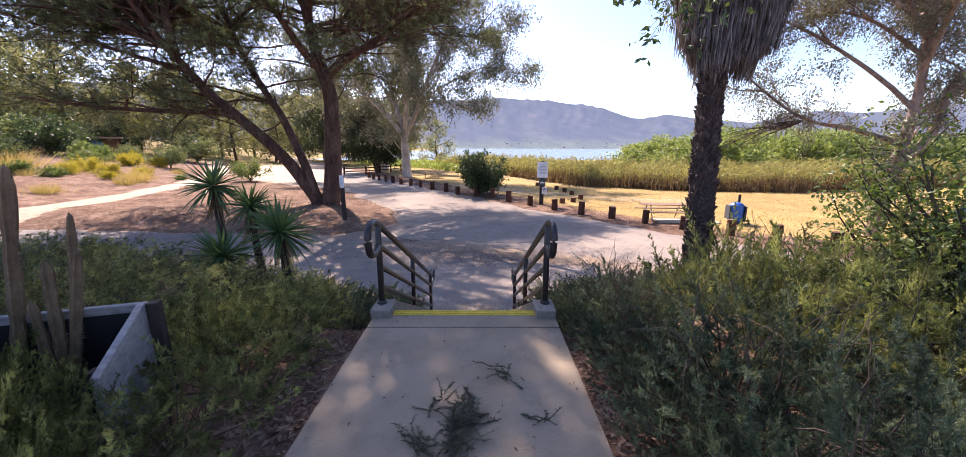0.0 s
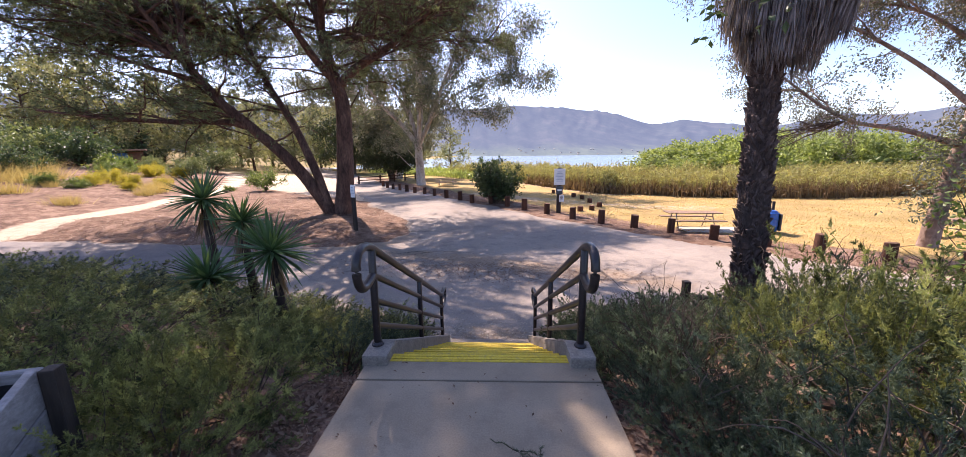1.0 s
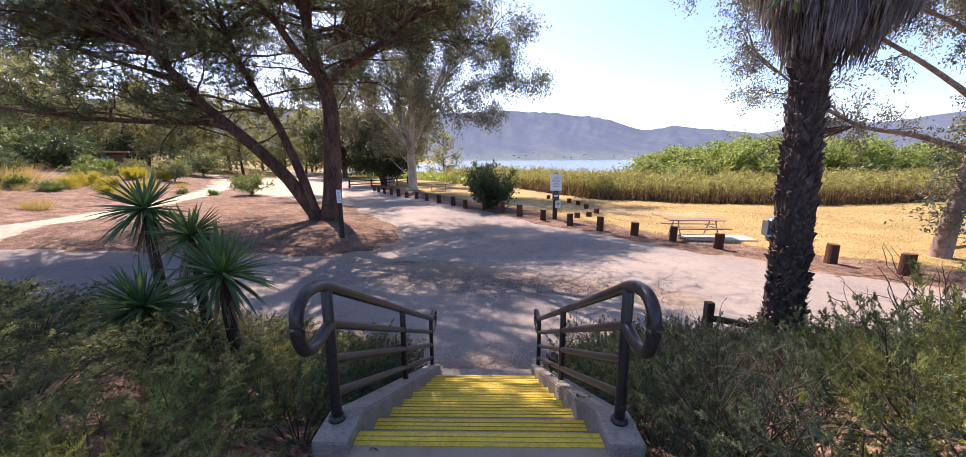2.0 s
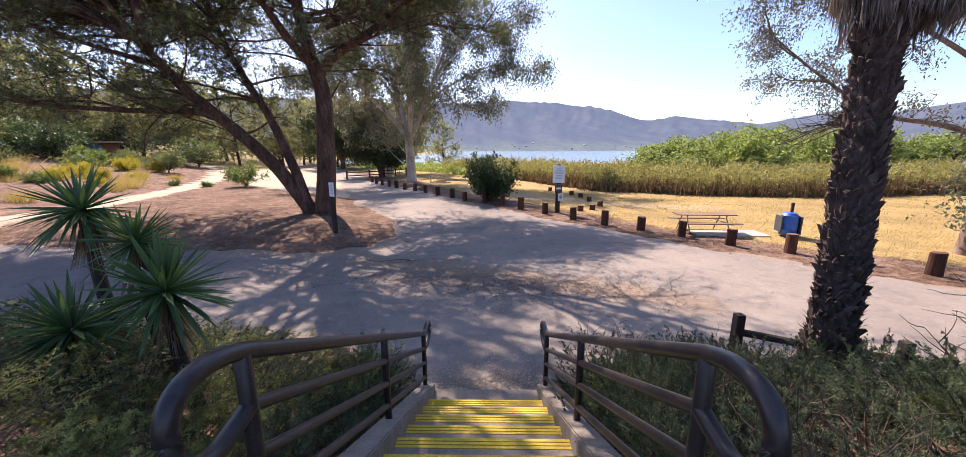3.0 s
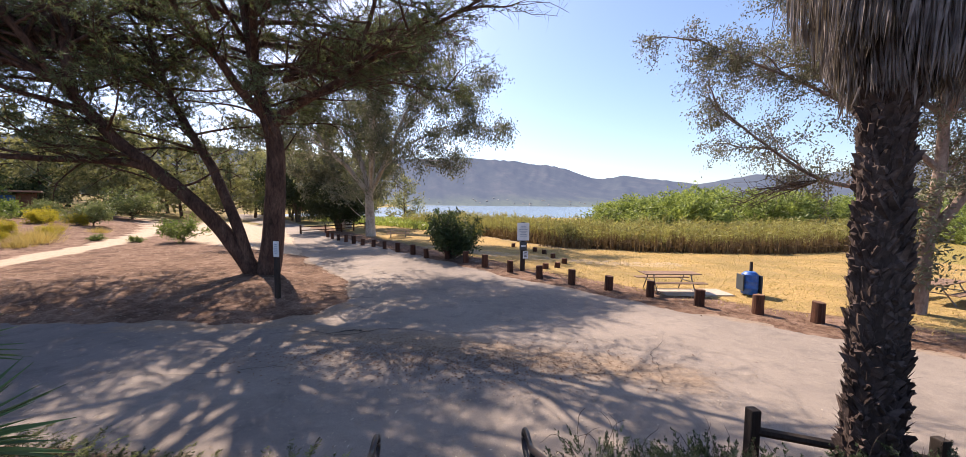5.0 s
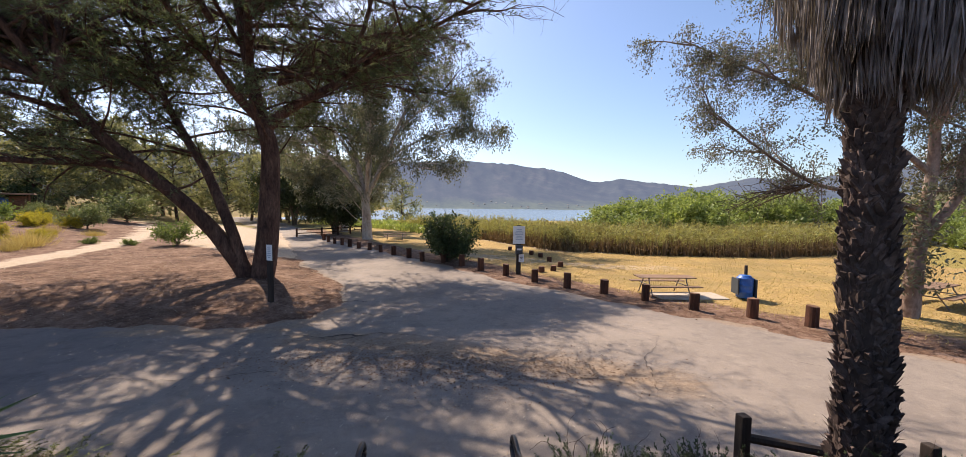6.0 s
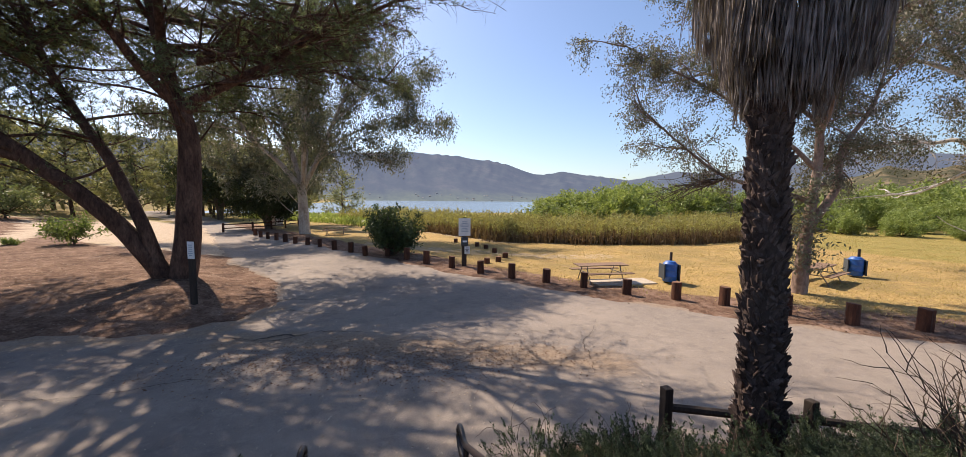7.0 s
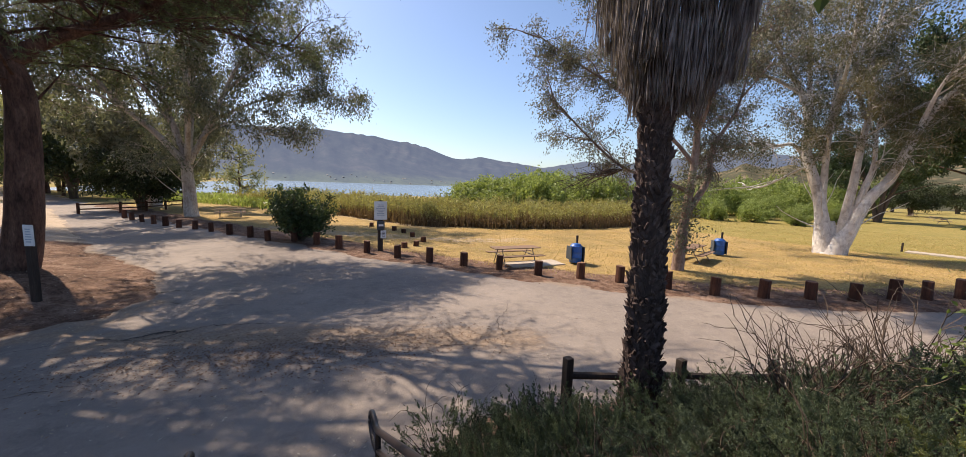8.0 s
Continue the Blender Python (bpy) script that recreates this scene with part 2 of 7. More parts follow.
# far pines backlit: paler than pine_needle, with that light put into the colour
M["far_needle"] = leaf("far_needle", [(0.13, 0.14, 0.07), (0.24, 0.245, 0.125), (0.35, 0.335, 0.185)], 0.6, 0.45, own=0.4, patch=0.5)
M["gum_leaf"] = leaf("gum_leaf", [(0.085, 0.095, 0.07), (0.16, 0.172, 0.125), (0.29, 0.295, 0.22)], 0.42, 0.38, 0.5, own=0.45, patch=0.7)
M["gum_leaf_pale"] = leaf("gum_leaf_pale", [(0.075, 0.082, 0.064), (0.165, 0.168, 0.125), (0.3, 0.28, 0.215)], 0.42, 0.4, 0.5, own=0.5, patch=0.9)
M["gum_leaf_rusty"] = leaf("gum_leaf_rusty", [(0.07, 0.08, 0.045), (0.17, 0.172, 0.095), (0.31, 0.25, 0.15)], 0.42, 0.35, 0.5, own=0.45, patch=0.6)
M["pepper_leaf"] = leaf("pepper_leaf", [(0.025, 0.035, 0.015), (0.06, 0.08, 0.03)], 0.55, 0.3)
M["dark_leaf"] = leaf("dark_leaf", [(0.025, 0.045, 0.02), (0.06, 0.095, 0.04), (0.12, 0.165, 0.07)], 0.5, 0.3, 0.4, own=0.4, patch=2.0)
M["rosemary"] = leaf("rosemary", [(0.022, 0.033, 0.02), (0.092, 0.124, 0.076), (0.23, 0.28, 0.17)], 0.5, 0.38, own=0.2, patch=4.0)
M["rosemary_warm"] = leaf("rosemary_warm", [(0.035, 0.045, 0.016), (0.175, 0.19, 0.066), (0.44, 0.46, 0.17)], 0.5, 0.42, own=0.2, patch=4.0)
M["yucca_leaf"] = leaf("yucca_leaf", [(0.035, 0.075, 0.028), (0.08, 0.145, 0.055), (0.15, 0.22, 0.1)], 0.4, 0.28, 0.45)
M["dead_leaf"] = leaf("dead_leaf", [(0.13, 0.08, 0.045), (0.27, 0.18, 0.11), (0.4, 0.31, 0.21)], 0.8, 0.2, 0.15)
M["bright_leaf"] = leaf("bright_leaf", [(0.055, 0.09, 0.02), (0.12, 0.17, 0.045), (0.25, 0.31, 0.1)], 0.42, 0.45, 0.5, own=0.45, patch=2.5)
M["willow_leaf"] = leaf("willow_leaf", [(0.13, 0.17, 0.05), (0.24, 0.3, 0.09), (0.36, 0.42, 0.17)], 0.5, 0.45)
M["olive_leaf"] = leaf("olive_leaf", [(0.09, 0.12, 0.05), (0.19, 0.23, 0.1), (0.3, 0.33, 0.17)], 0.5, 0.35)
M["reed"] = leaf("reed", [(0.15, 0.11, 0.055), (0.27, 0.25, 0.1), (0.4, 0.41, 0.17)], 0.7, 0.4, 0.2, own=0.5, patch=0.5)
M["reed_low"] = leaf("reed_low", [(0.11, 0.07, 0.045), (0.2, 0.135, 0.08), (0.26, 0.2, 0.11)], 0.8, 0.25, 0.15)
M["dry_grass"] = leaf("dry_grass", [(0.3, 0.22, 0.09), (0.46, 0.36, 0.16), (0.55, 0.45, 0.22)], 0.8, 0.35, 0.15)
M["yellow_bloom"] = leaf("yellow_bloom", [(0.2, 0.2, 0.03), (0.45, 0.4, 0.04), (0.6, 0.5, 0.06)], 0.6, 0.4)
M["liner"] = plain("liner", (0.017, 0.016, 0.018), 0.55)
M["spine"] = surface("spine", [(0.3, 0.22, 0.13), (0.5, 0.4, 0.27)], 8.0, 40, 0.8, 0)
M["cactus"] = surface("cactus", [(0.12, 0.075, 0.045), (0.27, 0.18, 0.105)], 5.0, 30, 0.9, 0.5, 0.01, stretch=(1, 1, 0.4))

# lake: calm, with small ripples
m, nt, nd, b = nodes_of("lake_water")
b.inputs["Base Color"].default_value = (0.16, 0.23, 0.29, 1)
b.inputs["Roughness"].default_value = 0.22
bumped(nt, b, noise_tex(nt, 0.7, 3, 0.6, (1, 0.35, 1)), 0.6, 0.25)
M["water"] = m


# ---- mesh helpers ----
def npmesh(name, groups, smooth=False):
    """A mesh from groups of (vertices, faces), where a group's faces all have 3 or 4 corners."""
    me = bpy.data.meshes.new(name)
    vs, loops, totals, base = [], [], [], 0
    for v, f in groups:
        v, f = np.asarray(v, np.float32).reshape(-1, 3), np.asarray(f, np.int32)
        vs.append(v)
        loops.append((f + base).ravel())
        totals.append(np.full(len(f), f.shape[1], np.int32))
        base += len(v)
    vs, loops, totals = np.concatenate(vs), np.concatenate(loops), np.concatenate(totals)
    me.vertices.add(len(vs))
    me.vertices.foreach_set("co", vs.ravel())
    me.loops.add(len(loops))
    me.loops.foreach_set("vertex_index", loops)
    me.polygons.add(len(totals))
    me.polygons.foreach_set("loop_start", np.r_[0, np.cumsum(totals)[:-1]].astype(np.int32))
    me.polygons.foreach_set("use_smooth", np.full(len(totals), smooth))
    me.update(calc_edges=True)
    return me


def thing(name, at=(0, 0, 0), label="", category="", group="", kind=""):
    ob = new(name)
    ob.location = at
    ob.empty_display_size = 0.1
    return tagged(ob, label, category, group, kind)


def part(name, data, material, parent=None, label=""):
    """Links a mesh, a bmesh or groups of (vertices, faces) as one object under parent."""
    if isinstance(data, bmesh.types.BMesh):
        me = bpy.data.meshes.new(name)
        data.to_mesh(me)
        data.free()
    elif isinstance(data, list):
        me = npmesh(name, data)
    else:
        me = data
    if not me.materials:
        me.materials.append(M[material])
    ob = new(name, me)
    ob.parent = parent
    return tagged(ob, label)


def shade_smooth(ob):
    ob.data.polygons.foreach_set("use_smooth", np.full(len(ob.data.polygons), True))
    return ob


def box(x0, x1, y0, y1, z0, z1, bevel=0.0, segments=2, bm=None):
    """A box with rounded edges, as a bmesh (or added to bm)."""
    own = bmesh.new()
    bmesh.ops.create_cube(own, size=1)
    for v in own.verts:
        v.co = ((x0 + x1) / 2 + v.co.x * (x1 - x0), (y0 + y1) / 2 + v.co.y * (y1 - y0), (z0 + z1) / 2 + v.co.z * (z1 - z0))
    if bevel:
        bmesh.ops.bevel(own, geom=own.edges[:], offset=bevel, segments=segments, affect="EDGES", profile=0.6)
    if bm is None:
        return own
    me = bpy.data.meshes.new("tmp")
    own.to_mesh(me)
    own.free()
    bm.from_mesh(me)
    bpy.data.meshes.remove(me)
    return bm


def unit(v):
    return v / np.maximum(np.linalg.norm(v, axis=-1, keepdims=True), 1e-9)


def tube(points, radii, sides=6):
    """A round tube along points."""
    p = np.asarray(points, float)
    r = np.broadcast_to(np.asarray(radii, float), (len(p),))
    d = unit(np.gradient(p, axis=0))
    ref = np.array([0.0, 0.0, 1.0]) if abs(d[:, 2]).mean() < 0.8 else np.array([1.0, 0.0, 0.0])
    s = unit(np.cross(d, ref))
    u = np.cross(s, d)
    a = np.linspace(0, 2 * np.pi, sides, endpoint=False)
    v = p[:, None] + r[:, None, None] * (np.cos(a)[None, :, None] * s[:, None] + np.sin(a)[None, :, None] * u[:, None])
    i = np.arange(len(p) - 1)[:, None] * sides
    j = np.arange(sides)[None]
    k = (j + 1) % sides
    f = np.stack([i + j, i + k, i + sides + k, i + sides + j], -1).reshape(-1, 4)
    v = v.reshape(-1, 3)
    return v, f


def capped(points, radii, sides=10):
    """A tube whose ends are closed by low domes."""
    p = [np.asarray(q, float) for q in points]
    r = list(np.broadcast_to(np.asarray(radii, float), (len(p),)))
    d0, d1 = unit(p[0] - p[1]), unit(p[-1] - p[-2])
    p = [p[0] + d0 * r[0] * 0.35, p[0] + d0 * r[0] * 0.3, *p, p[-1] + d1 * r[-1] * 0.3, p[-1] + d1 * r[-1] * 0.35]
    r = [r[0] * 0.02, r[0] * 0.75, *r, r[-1] * 0.75, r[-1] * 0.02]
    return tube(p, r, sides)


def smooth_line(points, n):
    """n points along a smooth curve through points."""
    p = np.asarray(points, float)
    q = np.vstack([2 * p[0] - p[1], p, 2 * p[-1] - p[-2]])
    out = []
    for t in np.linspace(0, len(p) - 1 - 1e-6, n):
        i = int(t)
        t -= i
        a, b2, c, d = q[i:i + 4]
        out.append(0.5 * (2 * b2 + (c - a) * t + (2 * a - 5 * b2 + 4 * c - d) * t * t + (3 * b2 - a - 3 * c + d) * t ** 3))
    return np.array(out)


def diamonds(p, d, length, width, rng, fold=0.0):
    """Leaves: four-cornered blades from p along d."""
    n = len(p)
    s = unit(np.cross(d, rng.normal(size=(n, 3))))
    length, width = np.broadcast_to(length, (n,))[:, None], np.broadcast_to(width, (n,))[:, None]
    up = np.cross(s, d)
    mid = p + d * length * 0.45 + up * width * fold
    v = np.stack([p, mid + s * width / 2, p + d * length, mid - s * width / 2], 1).reshape(-1, 3)
    return v, np.arange(4 * n).reshape(-1, 4)


def spikes(p, d, length, width, rng):
    """Needles: three-cornered blades from p along d."""
    n = len(p)
    s = unit(np.cross(d, rng.normal(size=(n, 3))))
    length, width = np.broadcast_to(length, (n,))[:, None], np.broadcast_to(width, (n,))[:, None]
    v = np.stack([p + s * width / 2, p + d * length, p - s * width / 2], 1).reshape(-1, 3)
    return v, np.arange(3 * n).reshape(-1, 3)


def side_of(p, poly):
    """Signed distance to a polygon, positive inside."""
    p, poly = np.asarray(p, float), np.asarray(poly, float)
    dist, inside = np.full(len(p), 1e9), np.zeros(len(p), bool)
    for a, b2 in zip(poly, np.roll(poly, -1, 0)):
        e = b2 - a
        t = np.clip(((p - a) @ e) / (e @ e), 0, 1)
        dist = np.minimum(dist, np.linalg.norm(p - a - t[:, None] * e, axis=1))
        cross = (a[1] > p[:, 1]) != (b2[1] > p[:, 1])
        with np.errstate(divide="ignore", invalid="ignore"):
            inside ^= cross & (p[:, 0] < (b2[0] - a[0]) * (p[:, 1] - a[1]) / (b2[1] - a[1]) + a[0])
    return np.where(inside, dist, -dist)


def along(p, line):
    """Distance to an open line."""
    p, line = np.asarray(p, float), np.asarray(line, float)
    dist = np.full(len(p), 1e9)
    for a, b2 in zip(line[:-1], line[1:]):
        e = b2 - a
        t = np.clip(((p - a) @ e) / (e @ e), 0, 1)
        dist = np.minimum(dist, np.linalg.norm(p - a - t[:, None] * e, axis=1))
    return dist


def step01(a, b2, v):
    t = np.clip((v - a) / (b2 - a), 0, 1)
    return t * t * (3 - 2 * t)


def wobble(p, scale, seed=0.0):
    """Soft noise of about -1 to 1 over the plan."""
    x, y = p[:, 0] * scale + seed, p[:, 1] * scale - seed * 1.7
    return (np.sin(x * 1.7 + 1.3 * np.sin(y * 1.1)) + np.sin(y * 1.9 + 1.7 * np.sin(x * 0.8 + 2.0)) + np.sin((x + y) * 2.7 + np.sin(x * 3.1))) / 3


# ---- the lie of the land ----
NEAR_EDGE = [(70, -10), (25, 2.4), (14, 5.3), (9, 6.7), (6, 7.7), (3, 8.4), (1.35, 7.35), (-0.65, 7.35), (-2.2, 8.7), (-6, 9.4), (-12, 9.3), (-25, 8.6), (-60, 4)]
FAR_LEFT = [(-60, 19), (-25, 17.0), (-12, 15.9), (-8, 15.7), (-5.4, 15.5), (-4.3, 16.3), (-3.9, 18.4), (-4.3, 21), (-6.0, 24), (-8.8, 28), (-15, 41), (-22, 55), (-40, 80), (-70, 110)]
FAR_RIGHT = [(-64, 118), (-34, 84), (-18.5, 57), (-12, 46), (-6.5, 37.5), (-2.8, 32.2), (0.2, 27.8), (2.6, 24.3), (5.0, 20.9), (7.1, 17.9), (8.9, 15.6), (11.1, 13.3), (12.9, 11.3), (15.9, 9.1), (19.5, 7.5), (24, 5.9), (70, -6)]
ROAD = NEAR_EDGE + FAR_LEFT + FAR_RIGHT
SAND_PATH = [(-27, 2), (-23.6, 11), (-22.3, 17), (-23.2, 25), (-25.4, 33), (-28.8, 41), (-34, 50), (-46, 66)]
REED_FRONT = [(-8, 66), (-2, 58), (4.3, 47), (10, 35.5), (18.5, 32), (26, 31.2), (33, 32.5), (44, 36), (60, 44)]


def road_z(y):
    return -1.8 - 0.02 * np.clip(y - 7.5, 0, 15)


def terrain(p, road_dip=True):
    """Height of the ground at plan points."""
    p = np.asarray(p, float)
    x, y = p[:, 0], p[:, 1]
    r = side_of(p, ROAD) + (0.3 * wobble(p, 0.8, 1.0) + 0.16 * wobble(p, 2.1)) * step01(9.5, 12.5, p[:, 1]) + 0.07 * wobble(p, 5.0, 3.0)
    d = -r
    near = y < np.interp(x, [q[0] for q in NEAR_EDGE[::-1]], [q[1] for q in NEAR_EDGE[::-1]]) + 0.6
    z = road_z(y)
    left = (x < np.interp(y, [15, 18, 21, 28, 41, 55, 110], [-4, -4, -4.3, -8.8, -15, -22, -70])) & (y > 12)
    bank = -0.05 - z
    z = z + np.where(near & (d > 0), bank * step01(0.15, 4.3, d), 0)
    z = z + np.where(left & (d > 0), 0.42 * step01(0.0, 3.5, d), 0)
    u = (x + 23.5) * -0.931 + (y - 25) * -0.364
    z = z + np.where(y > 14, 0.115 * np.clip(u - 0.8, 0, 45) * step01(0.5, 5, u) * step01(14, 22, y), 0)
    z = z + np.where(~near & (d > 0), 0.05 * wobble(p, 0.5, 5.0) * step01(0, 3, d), 0)
    z = z - np.where(r > 0, 0.05 * step01(0, 0.35, r), 0) * road_dip + np.where(r <= 0, 0.02 + 0.02 * wobble(p, 4.0, 9.0), 0)
    z = z - 4.0 * step01(100, 125, y) * step01(0.46, 0.40, x / np.maximum(y, 1)) * step01(-60, -42, x + 0.0 * y)
    return z


def height(x, y):
    return float(terrain([(x, y)])[0])


def spaced(fine0, fine1, step, lo, hi, grow=1.13):
    mid = list(np.arange(fine0, fine1, step))
    up, s = [mid[-1]], step
    while up[-1] < hi:
        s *= grow
        up.append(up[-1] + s)
    down, s = [mid[0]], step
    while down[-1] > lo:
        s *= grow
        down.append(down[-1] - s)
    return np.array(down[:0:-1] + mid + up[1:])


gx, gy = spaced(-17, 24, 0.2, -900, 1100, 1.09), spaced(-3, 31, 0.2, -60, 900, 1.07)
grid = np.stack(np.meshgrid(gx, gy), -1).reshape(-1, 2)
gi = (np.arange(len(gy) - 1)[:, None] * len(gx) + np.arange(len(gx) - 1)[None]).ravel()
ground = part("ground", npmesh("ground", [(np.c_[grid, terrain(grid)], np.stack([gi, gi + 1, gi + 1 + len(gx), gi + len(gx)], -1))], True), "ground")
tagged(ground, "reddish dirt, leaf litter and dry golden lakeside grass", "ground", kind="structure")
d_road = -side_of(grid, ROAD)
field = (grid[:, 0] > np.interp(grid[:, 1], [5, 13, 21, 28, 38, 57, 118], [14, 11, 5, 0, -6.5, -18, -64])) & (grid[:, 1] > 4)
d_reed = along(grid, REED_FRONT)
zr = np.where(field, step01(1.6, 3.6, d_road + 0.5 * wobble(grid, 0.7, 2.0)), 0)
zr = np.maximum(zr, np.where(grid[:, 1] > 14, step01(9, 14, (grid[:, 0] + 23.5) * -0.931 + (grid[:, 1] - 25) * -0.364), 0) * 0.28)
zg = np.maximum(step01(1.5, 0.7, along(grid, SAND_PATH)), 0.62 * step01(3.0, 0.5, d_reed + 0.5) * (grid[:, 0] < 14))
BARE = [(-10.0, 31), (-15, 31.5), (-24, 39), (-31, 50), (-42, 72), (-26, 64), (-15.5, 43)]
zg = np.maximum(zg, 0.85 * step01(-1.0, 0.6, side_of(grid, BARE)))
zb = np.where(field & (grid[:, 0] > 34), 0.55, 0.0) + np.where(grid[:, 1] > 62, 0.5, 0)
zg = np.maximum(zg, 0.45 * step01(1.9, 0.6, along(grid, [(-1.0, 36), (4.5, 30.8), (9.5, 27.2), (14, 26)]) + 0.5 * wobble(grid, 0.9, 4.0)))
attr = ground.data.color_attributes.new("zone", "FLOAT_COLOR", "POINT")
attr.data.foreach_set("color", np.stack([zr, zg, zb, np.ones(len(grid))], -1).astype(np.float32).ravel())

# asphalt: one sheet a little above the dip in the ground
rx, ry = spaced(-14, 22, 0.3, -70, 70, 1.12), spaced(4, 30, 0.3, -12, 118, 1.08)
rgrid = np.stack(np.meshgrid(rx, ry), -1).reshape(-1, 2)
ri = (np.arange(len(ry) - 1)[:, None] * len(rx) + np.arange(len(rx) - 1)[None]).ravel()
quad = np.stack([ri, ri + 1, ri + 1 + len(rx), ri + len(rx)], -1)
keep = (side_of(rgrid, ROAD) > -0.6)[quad].any(1)
used, inv = np.unique(quad[keep], return_inverse=True)
road_p = rgrid[used]
hump = 0.02 * wobble(road_p, 0.45, 4.0) * step01(0.3, 2.0, side_of(road_p, ROAD))
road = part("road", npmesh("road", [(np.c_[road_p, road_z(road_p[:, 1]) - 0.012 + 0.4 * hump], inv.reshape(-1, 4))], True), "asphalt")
band = np.exp(-(along(road_p, [(-3.6, 14.3), (-0.6, 13.6), (2.2, 12.4), (5.2, 11.0)]) / 1.1) ** 2) * 0.8
band = np.maximum(band, np.exp(-(along(road_p, [(-5.5, 19.5), (-3.4, 17.4), (-4.4, 15.2), (-9, 15.2)]) / 0.8) ** 2) * 0.75)
band = np.maximum(band, np.exp(-(np.hypot(road_p[:, 0] - 0.4, road_p[:, 1] - 8.0) / 1.3) ** 2) * 0.55)
band = np.maximum(band, 0.75 * step01(0.7, 0.0, side_of(road_p, ROAD)))
dattr = road.data.color_attributes.new("drift", "FLOAT_COLOR", "POINT")
dattr.data.foreach_set("color", np.stack([band, band, band, np.ones(len(band))], -1).astype(np.float32).ravel())
# mask of the painted shade over the side road
shade_mask = step01(-5.5, -8.0, road_p[:, 0] + 0.6 * wobble(road_p, 0.6, 3.0)) * step01(17.5, 16.0, road_p[:, 1])
shade_attr = road.data.color_attributes.new("side_shade", "FLOAT_COLOR", "POINT")
shade_attr.data.foreach_set("color", np.stack([shade_mask, shade_mask, shade_mask, np.ones(len(shade_mask))], -1).astype(np.float32).ravel())
tagged(road, "old pale grey asphalt road with cracks", "road", kind="structure")

# ---- lake and hills ----
lake = part("lake", [([(-420, 96, -2.75), (460, 96, -2.75), (460, 760, -2.75), (-420, 760, -2.75)], [(0, 1, 2, 3)])], "water")
tagged(lake, "calm pale blue lake below the hills", "lake", kind="structure")
RIDGE_AZ = [-95, -60, -30, -12, -5, -1.5, 3, 7, 9.5, 12, 14.5, 17, 20, 22, 23.5, 25.5, 28, 31, 34.8, 38, 41, 45, 52, 60, 66, 75, 100]
RIDGE_EL = [4.0, 6.0, 6.7, 6.5, 6.6, 6.75, 6.95, 6.7, 6.55, 6.1, 5.95, 5.4, 4.3, 3.8, 3.95, 4.25, 3.85, 3.5, 2.9, 3.5, 4.0, 3.6, 4.4, 5.4, 4.6, 5.3, 6.1]
m, nt, nd, b = nodes_of("hill_chaparral")
n1, n2 = noise_tex(nt, 0.009, 8, 0.75, (1.6, 0.5, 0.7)), noise_tex(nt, 0.05, 6, 0.8, (1.4, 0.4, 1))
col = ramp(nt, n1, [(0.035, 0.042, 0.04), (0.05, 0.057, 0.05), (0.078, 0.077, 0.066)], 0.36, 0.64)
col = mix(nt, ramp(nt, n2, [(0, 0, 0), (0.6, 0.6, 0.6)], 0.44, 0.6), col, (0.036, 0.046, 0.04))
lowland = nd.new("ShaderNodeSeparateXYZ")
nt.links.new(nd.new("ShaderNodeTexCoord").outputs["Object"], lowland.inputs[0])
valley = maths(nt, "ADD", maths(nt, "MULTIPLY", lowland.outputs[2], -0.028), maths(nt, "MULTIPLY", n1, 1.6))     # greener trees on the valley floor
col = mix(nt, ramp(nt, valley, [(0, 0, 0), (0.8, 0.8, 0.8)], 0.35, 0.85), col, ramp(nt, n2, [(0.05, 0.07, 0.035), (0.13, 0.15, 0.08)]))
nt.links.new(col, b.inputs["Base Color"])
b.inputs["Roughness"].default_value, b.inputs["Specular IOR Level"].default_value = 1.0, 0.0
b.inputs["Emission Color"].default_value, b.inputs["Emission Strength"].default_value = (0.37, 0.47, 0.8, 1), 0.19   # haze of the far air, put in as a faint blue glow
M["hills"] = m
haz, hr = np.linspace(-95, 100, 560), np.r_[np.linspace(430, 700, 16), np.linspace(730, 1500, 46), np.linspace(1560, 2100, 10)]
A, R = np.meshgrid(np.radians(haz), hr)
ridge = np.interp(np.degrees(A), RIDGE_AZ, RIDGE_EL)
crest = 1450 * np.tan(np.radians(ridge))
t = np.clip((R - 560) / (1450 - 560), 0, 1)
hx, hy = R * np.sin(A), R * np.cos(A)
folds = np.abs(np.sin(A * 31 + 2.1 * np.sin(A * 13) + 0.8 * np.sin(R * 0.006))) * 0.6 + np.abs(np.sin(A * 73 + 0.9 * np.sin(R * 0.009) + 1.4 * np.sin(A * 29))) * 0.28 + 0.12 * np.abs(np.sin(A * 171 + np.sin(R * 0.013)))
hz = -2.9 + crest * (t ** 1.1 * (1 - 0.17 * folds * np.sin(np.pi * t) ** 0.8)) - np.clip(R - 1460, 0, 900) * 0.1
hz = hz + crest * 0.012 * np.sin(A * 140 + 3 * np.sin(A * 47)) * t ** 3
hi = (np.arange(len(hr) - 1)[:, None] * len(haz) + np.arange(len(haz) - 1)[None]).ravel()
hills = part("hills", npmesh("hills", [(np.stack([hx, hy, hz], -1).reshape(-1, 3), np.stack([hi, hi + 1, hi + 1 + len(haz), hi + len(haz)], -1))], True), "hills")
